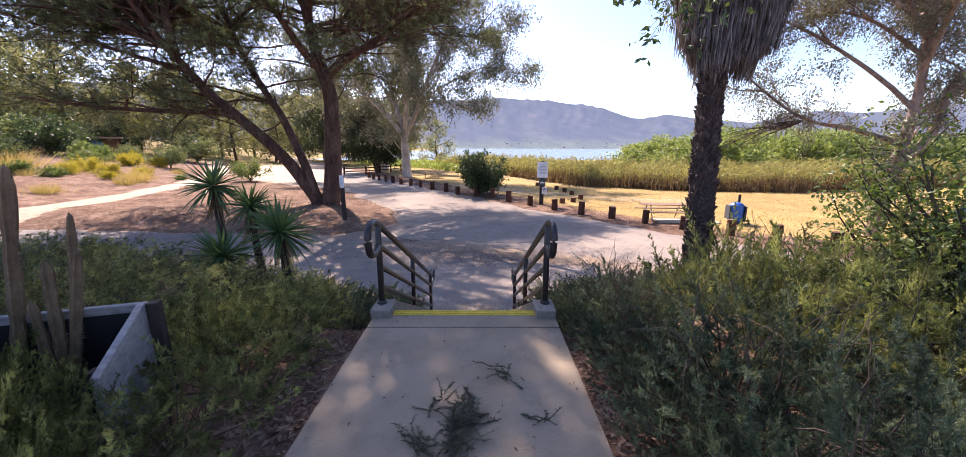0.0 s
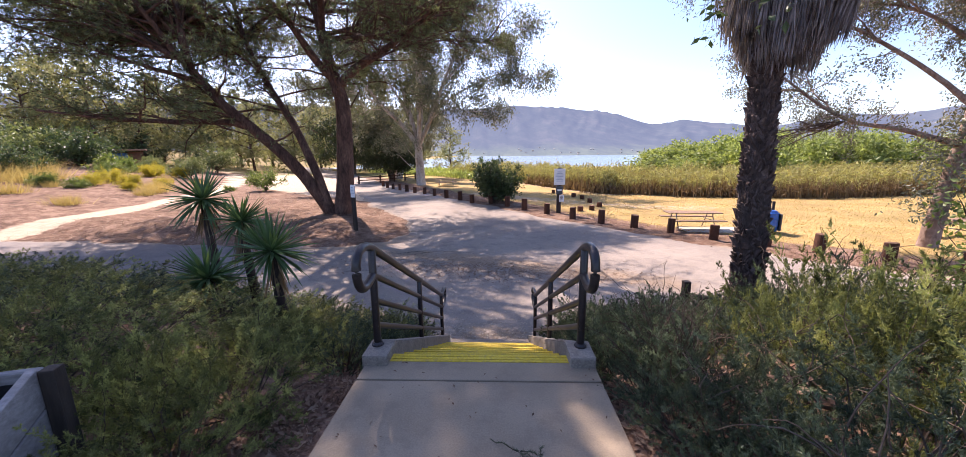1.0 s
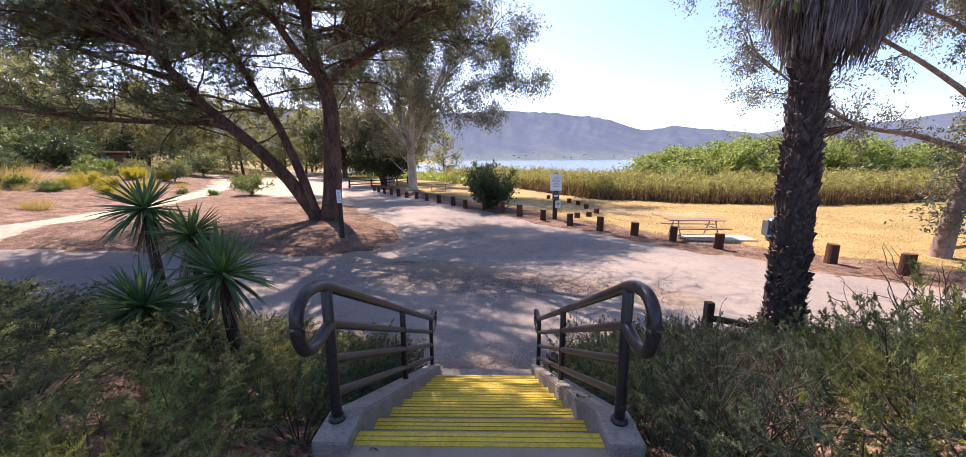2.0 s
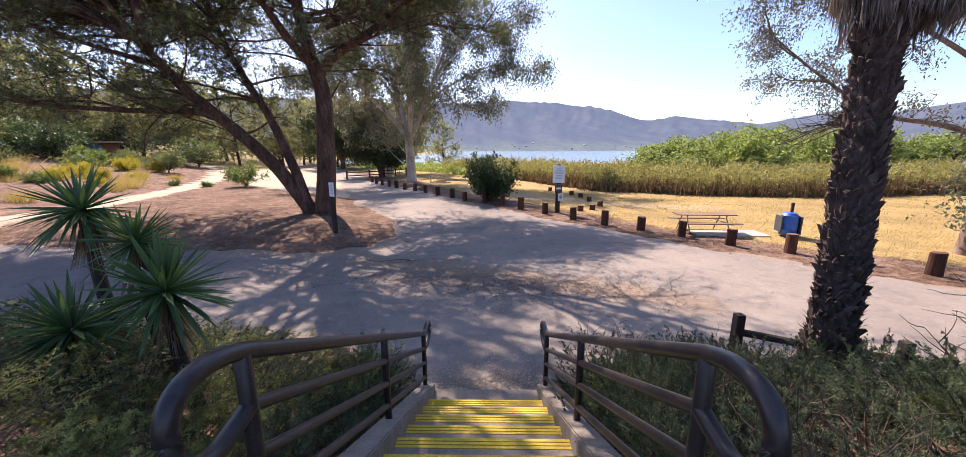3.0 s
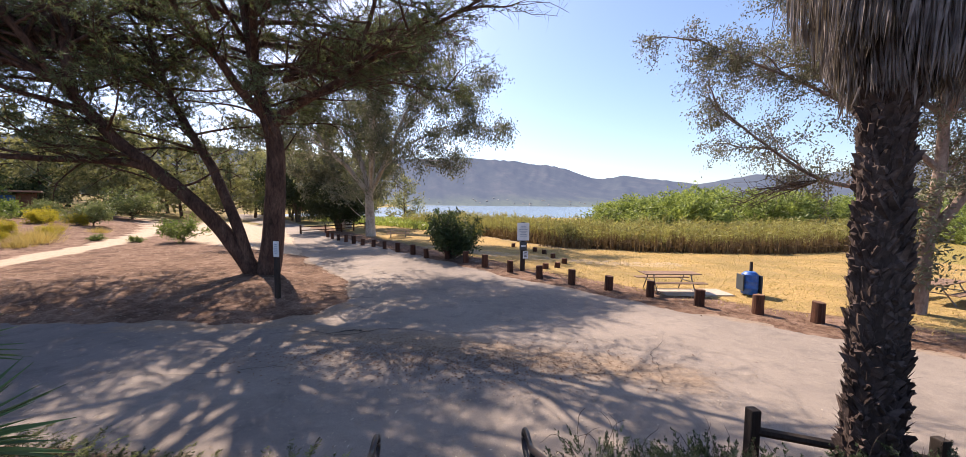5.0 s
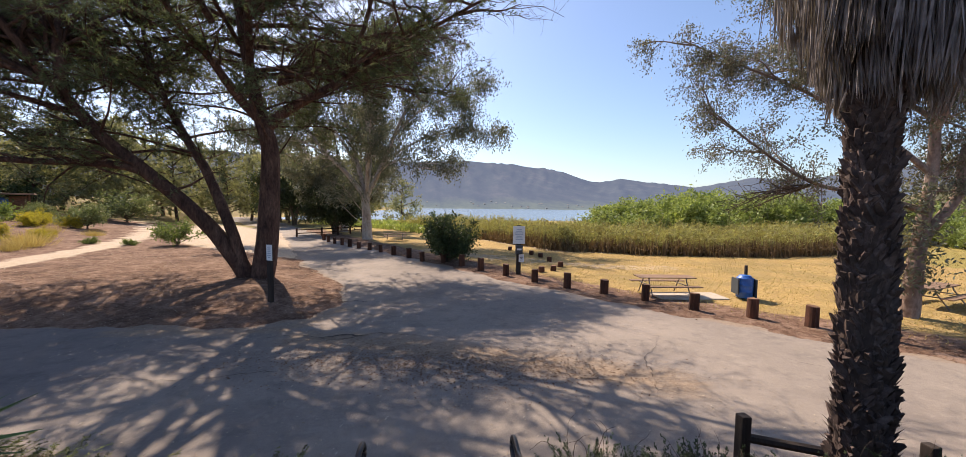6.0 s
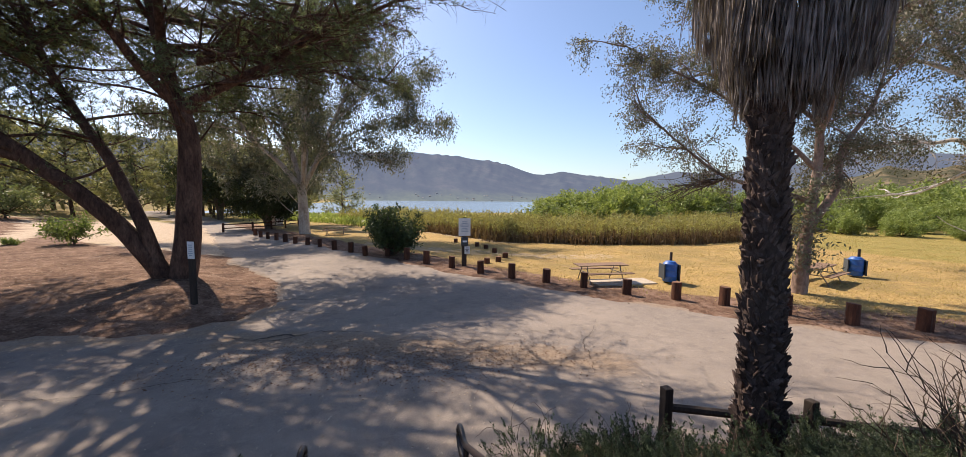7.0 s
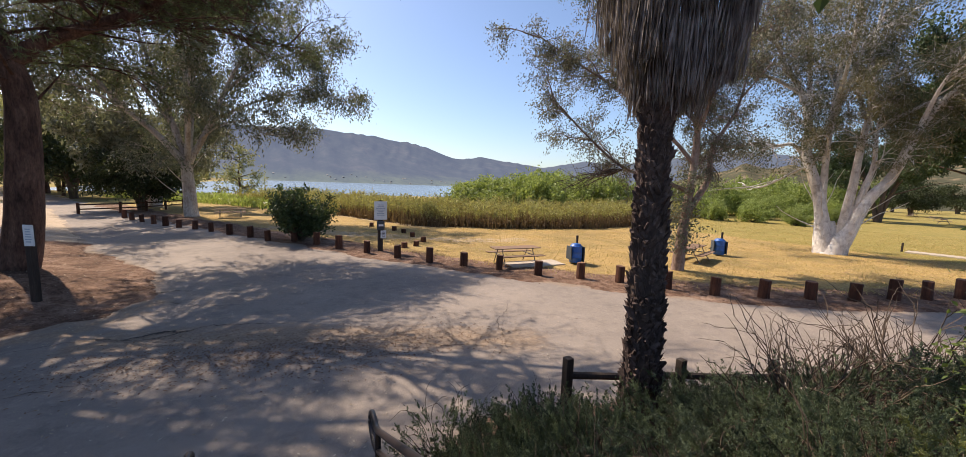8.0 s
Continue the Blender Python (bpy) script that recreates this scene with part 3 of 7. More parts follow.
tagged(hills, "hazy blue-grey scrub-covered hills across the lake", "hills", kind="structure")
# a nearer dry hill beyond the field
m, nt, nd, b = nodes_of("dry_hillside")
col = ramp(nt, noise_tex(nt, 0.02, 7, 0.7), [(0.13, 0.1, 0.065), (0.2, 0.155, 0.1), (0.26, 0.205, 0.14)])
col = mix(nt, ramp(nt, noise_tex(nt, 0.07, 6, 0.75), [(0, 0, 0), (1, 1, 1)], 0.38, 0.5), col, (0.075, 0.075, 0.05))
nt.links.new(col, b.inputs["Base Color"])
b.inputs["Roughness"].default_value, b.inputs["Specular IOR Level"].default_value = 1.0, 0.0
M["dry_hill"] = m
na, nr = np.linspace(44, 112, 150), np.linspace(210, 520, 26)
A2, R2 = np.meshgrid(np.radians(na), nr)
nz = -2.6 + 430 * np.tan(np.radians(np.interp(np.degrees(A2), [44, 50, 55, 60, 65, 70, 76, 112], [0.0, 1.2, 2.9, 4.4, 4.2, 3.9, 4.6, 5.5]))) * np.clip((R2 - 210) / 220, 0, 1) ** 1.2 * (1 - 0.14 * np.abs(np.sin(A2 * 41 + np.sin(R2 * 0.02)))) - np.clip(R2 - 440, 0, 200) * 0.2
ni = (np.arange(len(nr) - 1)[:, None] * len(na) + np.arange(len(na) - 1)[None]).ravel()
near_hill = part("near_hill", npmesh("near_hill", [(np.stack([R2 * np.sin(A2), R2 * np.cos(A2), nz], -1).reshape(-1, 3), np.stack([ni, ni + 1, ni + 1 + len(na), ni + len(na)], -1))], True), "dry_hill")
tagged(near_hill, "dry tan hillside with dark scrub beyond the field", "hill", kind="structure")
rng = np.random.default_rng(5)
dots = []
for _ in range(44):
    a, rr = radians(rng.uniform(-14, 33)), rng.uniform(562, 640)
    i, j = int(np.argmin(abs(haz - math.degrees(a)))), int(np.argmin(abs(hr - rr)))
    c, w, h = np.array([hx[j, i], hy[j, i], hz[j, i]]), rng.uniform(0.7, 1.6), rng.uniform(0.6, 1.1)
    v = np.array([(sx * w, sy * 2.5, sz) for sz in (-2, h) for sx, sy in ((-1, -1), (1, -1), (1, 1), (-1, 1))]) + c
    v = np.vstack([v, c + (-w, 0, h * 1.5), c + (w, 0, h * 1.5)])
    dots += [(v, [(0, 1, 5, 4), (1, 2, 6, 5), (2, 3, 7, 6), (3, 0, 4, 7), (4, 5, 9, 8), (6, 7, 8, 9)]), (v, [(4, 8, 7), (5, 6, 9)])]
M["far_house"] = surface("far_house", [(0.22, 0.215, 0.21), (0.38, 0.37, 0.36)], 0.02, 1.0, 0.8, 0, vary=0.3, islands=True)
tagged(part("hillside_houses", dots, "far_house"), "tiny pale houses scattered along the far shore", "houses", kind="stuff")

# ---- walkway and stairs ----
WALK_X0, WALK_X1, NOSE = -0.515, 1.295, 4.01
RISE, RUN, STEPS = 0.187, 0.37, 9
walkway = thing("walkway", (0, 0, 0), "grey concrete walkway leading to the stairs", "walkway", kind="structure")
for y0, y1 in ((-2.9, 0.62), (0.63, 3.655), (3.67, NOSE + 0.02)):
    part("slab", box(WALK_X0, WALK_X1, y0, y1, -0.14, 0, 0.012), "concrete", walkway)
part("joint", box(WALK_X0 + 0.01, WALK_X1 - 0.01, -2.9, NOSE - 0.05, -0.13, -0.018), "crack", walkway, "dark gap between the slabs")

stairs = thing("stairs", (0.385, NOSE, 0), "concrete stairs with worn yellow edge stripes", "stairs", kind="structure")
SX0, SX1 = -0.335, 1.105
for i in range(1, STEPS + 1):
    y = NOSE + RUN * (i - 1)
    z = -RISE * i
    if i == STEPS:
        part("landing", box(SX0 - 0.385, SX1 - 0.385, y - NOSE - 0.02, 7.44 - NOSE, z - 0.32, z, 0.015), "concrete_worn", stairs, "low concrete landing at the stair foot")
    else:
        part("step", box(SX0 - 0.385, SX1 - 0.385, y - NOSE - 0.02, y - NOSE + RUN + 0.0, z - 0.32, z, 0.012), "concrete_worn", stairs)
    zt = z + RISE
    y0 = y - NOSE - 0.155 if i > 1 else -0.14
    for k in range(1, 4):
        part("stripe", box(SX0 - 0.383, SX1 - 0.387, y0 + 0.038 * k, y0 + 0.038 * k + 0.031, zt - 0.004, zt + 0.005, 0.0015, 1), "yellow_paint", stairs)
    part("stripe", box(SX0 - 0.382, SX1 - 0.388, y - NOSE - 0.004 + (0.0 if i > 1 else 0.02), y - NOSE + 0.003 + (0.0 if i > 1 else 0.02), zt - 0.055, zt - 0.004, 0.0015, 1), "yellow_paint", stairs)


def stringer(x0, x1):
    """A sloping side wall of the stairs, with its cap block at the top."""
    bm = bmesh.new()
    slope = -RISE / RUN
    top = [(3.98, 0.07), (4.2, 0.03)] + [(y, 0.075 + slope * (y - 4.1)) for y in np.linspace(4.45, 7.35, 8)] + [(7.45, 0.06 + slope * 3.3)]
    pts = top + [(7.45, -2.05), (3.98, -0.5)]
    a = [bm.verts.new((x0 - 0.385, y - NOSE, z)) for y, z in pts]
    c = [bm.verts.new((x1 - 0.385, y - NOSE, z)) for y, z in pts]
    bm.faces.new(a[::-1])
    bm.faces.new(c)
    for i in range(len(pts)):
        j = (i + 1) % len(pts)
        bm.faces.new((a[i], a[j], c[j], c[i]))
    bmesh.ops.recalc_face_normals(bm, faces=bm.faces[:])
    bmesh.ops.bevel(bm, geom=[e for e in bm.edges if e.calc_length() > 0.2], offset=0.012, segments=2, affect="EDGES")
    return bm


for x0, x1 in ((-0.53, -0.332), (1.102, 1.295)):
    part("side_wall", stringer(x0, x1), "concrete_worn", stairs, "sloping concrete side wall")
    part("cap_block", box(x0 - 0.385 - 0.004, x1 - 0.385 + 0.004, 3.84 - NOSE, 4.12 - NOSE, -0.2, 0.085, 0.02), "concrete_worn", stairs, "square concrete block at the stair head")


def handrail(x):
    """Four sloping pipes on three posts, whose upper two close in a loop at both ends."""
    slope = -0.512
    rail = thing("handrail", (x, 4.02, 0.085), "brown painted steel pipe handrail with looped ends", "handrail", "handrails of the stairs")
    o = np.array([0, 4.02, 0.085])

    def at(y, drop):
        return np.array([0, y, 0.915 + slope * (y - 4.02) - drop])
    r = 0.033
    drop = 0.225
    top = [at(4.02, 0), at(7.4, 0)]
    head = [at(4.02, drop), (0, 3.93, 0.668), (0, 3.83, 0.655), (0, 3.735, 0.69), (0, 3.69, 0.79), (0, 3.705, 0.9), (0, 3.78, 0.955), (0, 3.9, 0.953), at(4.02, 0)]
    foot = [at(7.4, 0), (0, 7.52, -0.845), (0, 7.68, -0.82), (0, 7.80, -0.85), (0, 7.835, -0.95), (0, 7.78, -1.04), (0, 7.64, -1.085), (0, 7.5, -1.075), at(7.4, drop)]
    loop = np.vstack([smooth_line(head, 34), smooth_line([at(y, 0) for y in (4.1, 5.2, 6.3, 7.33)], 14), smooth_line(foot, 34)])
    shade_smooth(part("top_rail", [tube(loop - o, r, 12)], "brown_steel", rail))
    for k, dr in enumerate((drop, 0.44, 0.655)):
        shade_smooth(part("rail", [tube(np.array([at(4.0, dr), at(5.7, dr), at(7.42, dr)]) - o, 0.027, 10)], "brown_steel", rail))
    for y in (4.02, 5.68, 7.4):
        ztop = 0.915 + slope * (y - 4.02)
        zbase = 0.085 if y < 4.1 else 0.075 - RISE / RUN * (y - 4.1) - 0.1
        post = shade_smooth(part("post", [capped([(0, y, zbase - 0.0), (0, y, ztop)] - o, 0.031, 12)], "brown_steel", rail))
        if y < 4.1:
            part("base_ring", [capped([(0, y, zbase + 0.001), (0, y, zbase + 0.015)] - o, 0.05, 12)], "brown_steel", rail)
    return rail


for x in (-0.455, 1.21):
    handrail(x)


# ---- bollards and stumps ----
def log_post(name, h, r, seed, label, group):
    rng = np.random.default_rng(seed)
    ob = thing(name, (0, 0, 0), label, "bollard", group)
    n = 14
    a = np.linspace(0, 2 * np.pi, n, endpoint=False)
    wob = 1 + 0.06 * rng.normal(size=n)
    zs, rs = [-0.15, 0.0, 0.3 * h, 0.75 * h, h - 0.03, h - 0.008], [1.02, 1.03, 1.0, 0.98, 0.98, 0.93]
    v = np.array([(np.cos(q) * r * w * k, np.sin(q) * r * w * k, z + (0.012 * math.cos(q + seed) if z > 0.5 * h else 0)) for z, k in zip(zs, rs) for q, w in zip(a, wob)])
    f = [(i * n + j, i * n + (j + 1) % n, (i + 1) * n + (j + 1) % n, (i + 1) * n + j) for i in range(len(zs) - 1) for j in range(n)]
    part("log", [(v, f)], "log_wood", ob)
    top = v[-n:]
    c = top.mean(0) + (0, 0, 0.004)
    cap = np.vstack([top * 1.0 + (0, 0, 0.001), c * 0.4 + top * 0.6 + (0, 0, 0.001), [c]])
    part("cut_top", [(cap, [(j, (j + 1) % n, n + (j + 1) % n, n + j) for j in range(n)]), (cap, [(n + j, n + (j + 1) % n, 2 * n) for j in range(n)])], "log_end", ob, "sawn flat top")
    return ob


BOLLARDS = [(22.3, 7.9), (20.75, 8.35), (19.4, 8.8), (17.8, 9.3), (16.5, 10.0), (15.05, 10.75), (13.75, 11.65), (12.85, 12.9), (11.84, 14.25), (10.8, 15.35), (9.45, 16.45), (8.4, 17.95), (7.25, 19.3), (6.02, 20.6), (4.85, 22.15), (3.62, 23.9), (2.36, 25.6), (1.3, 27.3),
            (0.1, 28.9), (-1.35, 29.6), (-2.44, 31.3), (-3.79, 32.9), (-5.1, 34.7), (-6.3, 36.2), (-7.5, 37.4), (-8.6, 38.7), (-9.7, 40.2), (-10.8, 41.6), (-11.9, 43.2), (-13.0, 45.2)]
kinds = [log_post("bollard", h, r, 20 + k, "short dark wooden log bollard beside the road", "bollards along the road") for k, (h, r) in enumerate(((0.72, 0.172), (0.67, 0.165), (0.75, 0.18), (0.64, 0.17)))]
rng = np.random.default_rng(8)
for i, (x, y) in enumerate(BOLLARDS):
    m4 = pose(x, y, height(x, y), rng.uniform(-2.5, 2.5), rng.uniform(-2.5, 2.5), rng.uniform(0, 360))
    if i < 4:
        kinds[i].matrix_world = m4
    else:
        copy_thing(kinds[int(rng.integers(4))], m4)
stump = log_post("low_stump", 0.34, 0.17, 31, "low brown wooden stump in the dry grass", "low stumps on the field")
for i, (x, y) in enumerate([(5.75, 35.5), (7.0, 32.6), (7.4, 31.2), (7.5, 29.1), (7.6, 26.8), (6.7, 25.3), (5.9, 25.0), (2.5, 26.9)]):
    m4 = pose(x, y, height(x, y), 0, 3, i * 70)
    if i:
        copy_thing(stump, m4)
    else:
        stump.matrix_world = m4


# ---- picnic tables, bins, signs ----
def picnic_table(label):
    """A plank table with two benches on bent pipe legs; its length runs along x."""
    ob = thing("picnic_table", (0, 0, 0), label, "picnic table", "picnic tables")
    L = 1.2
    for i in range(4):
        part("plank", box(-L, L, -0.36 + 0.185 * i, -0.36 + 0.185 * i + 0.17, 0.72, 0.76, 0.006, 1), "bench_wood", ob)
    for s in (-1, 1):
        for k in range(2):
            y = s * 0.68 + (k - 0.5) * 0.16
            part("bench_plank", box(-L, L, y - 0.07, y + 0.07, 0.42, 0.46, 0.006, 1), "bench_wood", ob)
    for x in (-0.8, 0.8):
        for s in (-1, 1):
            part("leg", [capped([(x, s * 0.25, 0.71), (x, s * 0.3, 0.55), (x, s * 0.62, 0.05), (x, s * 0.68, -0.05)], 0.024, 8)], "steel", ob)
        part("crossbar", [capped([(x, -0.76, 0.405), (x, 0.76, 0.405)], 0.022, 8)], "steel", ob)
        part("top_brace", [capped([(x, -0.34, 0.705), (x, 0.34, 0.705)], 0.02, 8)], "steel", ob)
    return ob


table = picnic_table("weathered wooden picnic table with steel pipe legs")
TABLES = [(9.75, 18.85, -4), (19.6, 16.6, 18), (-5.4, 44.8, 5), (94.3, 24.8, 12), (106, 28.5, 40), (116, 34.0, 0)]
for i, (x, y, a) in enumerate(TABLES):
    m4 = pose(x, y, height(x, y) + (0.07 if i == 0 else 0.02), 0, 0, a)
    if i:
        copy_thing(table, m4)
    else:
        table.matrix_world = m4
pad = thing("table_slab", (10.3, 18.3, height(10.3, 18.3)), "pale concrete slab under the picnic table", "slab", kind="structure")
pad.rotation_euler.z = radians(-4)
part("slab", box(-1.1, 1.75, -0.3, 0.85, -0.1, 0.07, 0.02), "pad", pad)
strip = thing("concrete_strip", (38.3, 12.2, height(38.3, 12.2)), "bare concrete strip set in the dry grass", "slab", kind="structure")
strip.rotation_euler.z = radians(7)
part("slab", box(-0.7, 0.5, -1.9, 1.4, -0.15, 0.06, 0.02), "pad", strip)
stake = thing("wooden_stake", (38.4, 13.9, height(38.4, 13.9)), "short dark wooden stake in the dry grass", "stake")
part("post", box(-0.05, 0.05, -0.05, 0.05, -0.2, 0.62, 0.012), "dark_wood", stake)


def trash_bin():
    """A blue drum hung beside a post and a dark board."""
    ob = thing("trash_bin", (0, 0, 0), "blue steel drum bin with a dark lid on a wooden post", "trash bin", "blue bins")
    rs, zs = [0.27, 0.3, 0.3, 0.315, 0.3, 0.3, 0.315, 0.3, 0.3, 0.31, 0.29], [0.06, 0.08, 0.3, 0.32, 0.34, 0.58, 0.6, 0.62, 0.86, 0.88, 0.885]
    shade_smooth(part("drum", [tube([(0, 0, z) for z in zs], rs, 24)], "blue_drum", ob))
    part("lid", [capped([(0, 0, 0.87), (0, 0, 0.90)], [0.3, 0.27], 24)], "blue_drum", ob, "domed blue lid")
    part("post", box(0.16, 0.26, 0.3, 0.38, -0.1, 1.35, 0.01), "dark_wood", ob)
    part("side_board", box(0.3, 0.36, -0.25, 0.32, 0.1, 0.85, 0.01), "dark_bin", ob, "dark side board")
    part("side_board", box(-0.36, -0.31, -0.2, 0.32, 0.2, 0.85, 0.01), "dark_bin", ob, "dark side board")
    return ob


drum = trash_bin()
for i, (x, y, a) in enumerate([(12.75, 18.0, -12), (22.8, 17.1, -40)]):
    m4 = pose(x, y, height(x, y), 0, 0, a)
    if i:
        copy_thing(drum, m4)
    else:
        drum.matrix_world = m4


def bars(parent, x0, x1, y, z0, z1, rows, mat, rng):
    """Lines of writing too small to read, as plain bars."""
    h = (z1 - z0) / rows
    for i in range(rows):
        w = (x1 - x0) * rng.uniform(0.55, 1.0)
        c = (x0 + x1) / 2
        z = z1 - h * (i + 0.5)
        part("text_bar", box(c - w / 2, c + w / 2, y - 0.004, y, z - h * 0.22, z + h * 0.22), mat, parent)


rng = np.random.default_rng(3)
sx, sy = 4.4, 24.4
sign = thing("notice_post", (sx, sy, height(sx, sy)), "dark wooden post with white notice board and small fee box", "sign post")
part("post", box(-0.13, 0.13, -0.09, 0.09, -0.2, 2.1, 0.012), "dark_wood", sign)
board = part("notice_board", box(-0.34, 0.34, -0.125, -0.1, 1.75, 2.75, 0.006), "sign_white", sign, "white notice board")
bars(board, -0.26, 0.26, -0.126, 1.95, 2.6, 7, "ink_blue", rng)
part("board_back", box(-0.1, 0.1, -0.098, -0.03, 1.9, 2.8, 0.005), "dark_wood", sign)
fee = part("fee_box", box(-0.2, 0.2, -0.22, -0.095, 1.2, 1.68, 0.015), "dark_bin", sign, "black metal fee box")
part("slot_label", box(-0.13, 0.13, -0.226, -0.221, 1.4, 1.5), "sign_white", fee)
small = part("small_notice", box(0.0, 0.3, -0.125, -0.1, 0.72, 1.15, 0.005), "sign_white", sign, "small white notice")
bars(small, 0.04, 0.26, -0.126, 0.8, 1.1, 4, "ink", rng)

px, py = -5.9, 17.6
tsign = thing("trail_sign", (px, py, height(px, py)), "thin dark post with a small white sign", "sign post")
tsign.rotation_euler.z = radians(-24)
part("post", box(-0.075, 0.075, -0.07, 0.07, -0.3, 2.0, 0.01), "dark_wood", tsign)
plate = part("sign_plate", box(-0.05, 0.2, -0.1, -0.075, 1.52, 2.08, 0.005), "sign_white", tsign, "white sign plate")
bars(plate, -0.01, 0.16, -0.101, 1.6, 2.0, 6, "ink_blue", rng)

# ---- low rail fence by the palm ----
fence = thing("fence", (4.0, 7.75, height(4.0, 7.75)), "low dark wooden post and rail fence among shrubs", "fence")
fz = height(4.0, 7.75)
FP = [(3.98, 7.76, -0.68), (5.85, 7.3, -0.84), (7.6, 6.85, -1.0), (9.4, 6.35, -1.1)]
for i, (x, y, z) in enumerate(FP):
    part("post", box(x - 4.0 - 0.06, x - 4.0 + 0.06, y - 7.75 - 0.06, y - 7.75 + 0.06, height(x, y) - fz - 0.2, z - fz, 0.015), "dark_wood", fence)
for (x0, y0, z0), (x1, y1, z1) in zip(FP[:-1], FP[1:]):
    a, c = np.array([x0 - 4.0, y0 - 7.75, z0 - fz - 0.27]), np.array([x1 - 4.0, y1 - 7.75, z1 - fz - 0.27])
    part("rail", [capped([a, (a + c) / 2 + (0, 0, -0.02), c], 0.055, 8)], "dark_wood", fence)


far_fence = thing("rail_fence", (-15.0, 50.6, height(-15.0, 50.6)), "low brown wooden rail fence under the far trees", "fence")
FF = [(-17.4, 49.2), (-15.0, 50.6), (-13.6, 52.4), (-12.6, 54.4), (-11.6, 56.6)]
fz = height(-15.0, 50.6)
for x, y in FF:
    part("post", box(x + 15.0 - 0.09, x + 15.0 + 0.09, y - 50.6 - 0.09, y - 50.6 + 0.09, height(x, y) - fz - 0.2, height(x, y) - fz + 1.05, 0.015), "log_wood", far_fence)
for (x0, y0), (x1, y1) in zip(FF[:-1], FF[1:]):
    for up_z in (0.45, 0.85):
        part("rail", [capped([(x0 + 15.0, y0 - 50.6, height(x0, y0) - fz + up_z), (x1 + 15.0, y1 - 50.6, height(x1, y1) - fz + up_z)], 0.06, 7)], "log_wood", far_fence)


# ---- trees ----
def side_branch(rng, p, d, length, droop, bend, n=6):
    """A bent line from p along d."""
    pts, d = [np.array(p, float)], unit(np.array(d, float))
    for _ in range(n - 1):
        d = unit(d + rng.normal(0, bend, 3) + (0, 0, droop))
        pts.append(pts[-1] + d * length / (n - 1))
    return np.array(pts)


def thin(lines, width):
    """Fine twigs, as slender crossed blades along bent lines."""
    p = np.array(lines)
    v, f, n = [], [], len(p)
    for axis in ((1.0, 0.3, 0.2), (-0.2, 0.4, 1.0)):
        s = unit(np.cross(p[:, -1] - p[:, 0], axis)) * width / 2
        mid = p[:, p.shape[1] // 2]
        v.append(np.stack([p[:, 0] + s, mid + s * 0.6, p[:, -1], mid - s * 0.6, p[:, 0] - s], 1).reshape(-1, 3))
    v = np.concatenate(v)
    i = np.arange(2 * n)[:, None] * 5
    return [(v, np.concatenate([i + (0, 1, 3), i + (0, 3, 4), i + (1, 2, 3)]))]


def limb_set(limbs, rng, per_metre, start, reach, lift, droop, centre, twig_step, twig_len, skip_low=-99.0, spread=0.9, bare_above=9.0, sides=5, twig_width=0.022):
    """From main limbs: tubes of wood, and the places and ways of all twigs. limbs: (points, radius at its start, radius at its end)."""
    wood, tips = [], []
    for pts, r0, r1 in limbs:
        line = smooth_line(pts, max(8, 5 * len(pts)))
        line = line + np.cumsum(rng.normal(0, 0.012, line.shape), 0) * 0.5
        radii = np.linspace(r0, r1, len(line))
        wood.append(tube(line, radii, 10 if r0 > 0.1 else 7))
        length = np.linalg.norm(np.diff(line, axis=0), axis=1).sum()
        for _ in range(int(length * per_metre)):
            f = rng.uniform(start, 1.0)
            i = min(int(f * (len(line) - 1)), len(line) - 2)
            p = line[i] + (line[i + 1] - line[i]) * rng.uniform()
            if p[2] < skip_low or (radii[i] > bare_above and rng.uniform() < 0.55):
                continue
            out = np.array([p[0] - centre[0], p[1] - centre[1], 0.0])
            d = unit(unit(line[i + 1] - line[i]) * 0.5 + unit(out) * 0.5 + rng.normal(0, spread, 3) * (1, 1, 0.45) + (0, 0, lift))
            b2 = side_branch(rng, p, d, reach * rng.uniform(0.5, 1.15) * (1.15 - 0.5 * f), droop, 0.17)
            wood.append(tube(b2, np.linspace(min(0.05, max(0.014, radii[i] * 0.34)), 0.008, len(b2)), sides))
            for q in np.arange(0.25, 1.0, twig_step / reach):
                k = min(int(q * (len(b2) - 1)), len(b2) - 2)
                w = b2[k] + (b2[k + 1] - b2[k]) * rng.uniform()
                td = unit(unit(b2[k + 1] - b2[k]) + rng.normal(0, 0.75, 3) + (0, 0, lift * 0.5))
                tw = side_branch(rng, w, td, twig_len * rng.uniform(0.6, 1.2), droop * 1.5, 0.2, 4)
                tips.append(tw)
    return wood + thin(tips, twig_width), tips


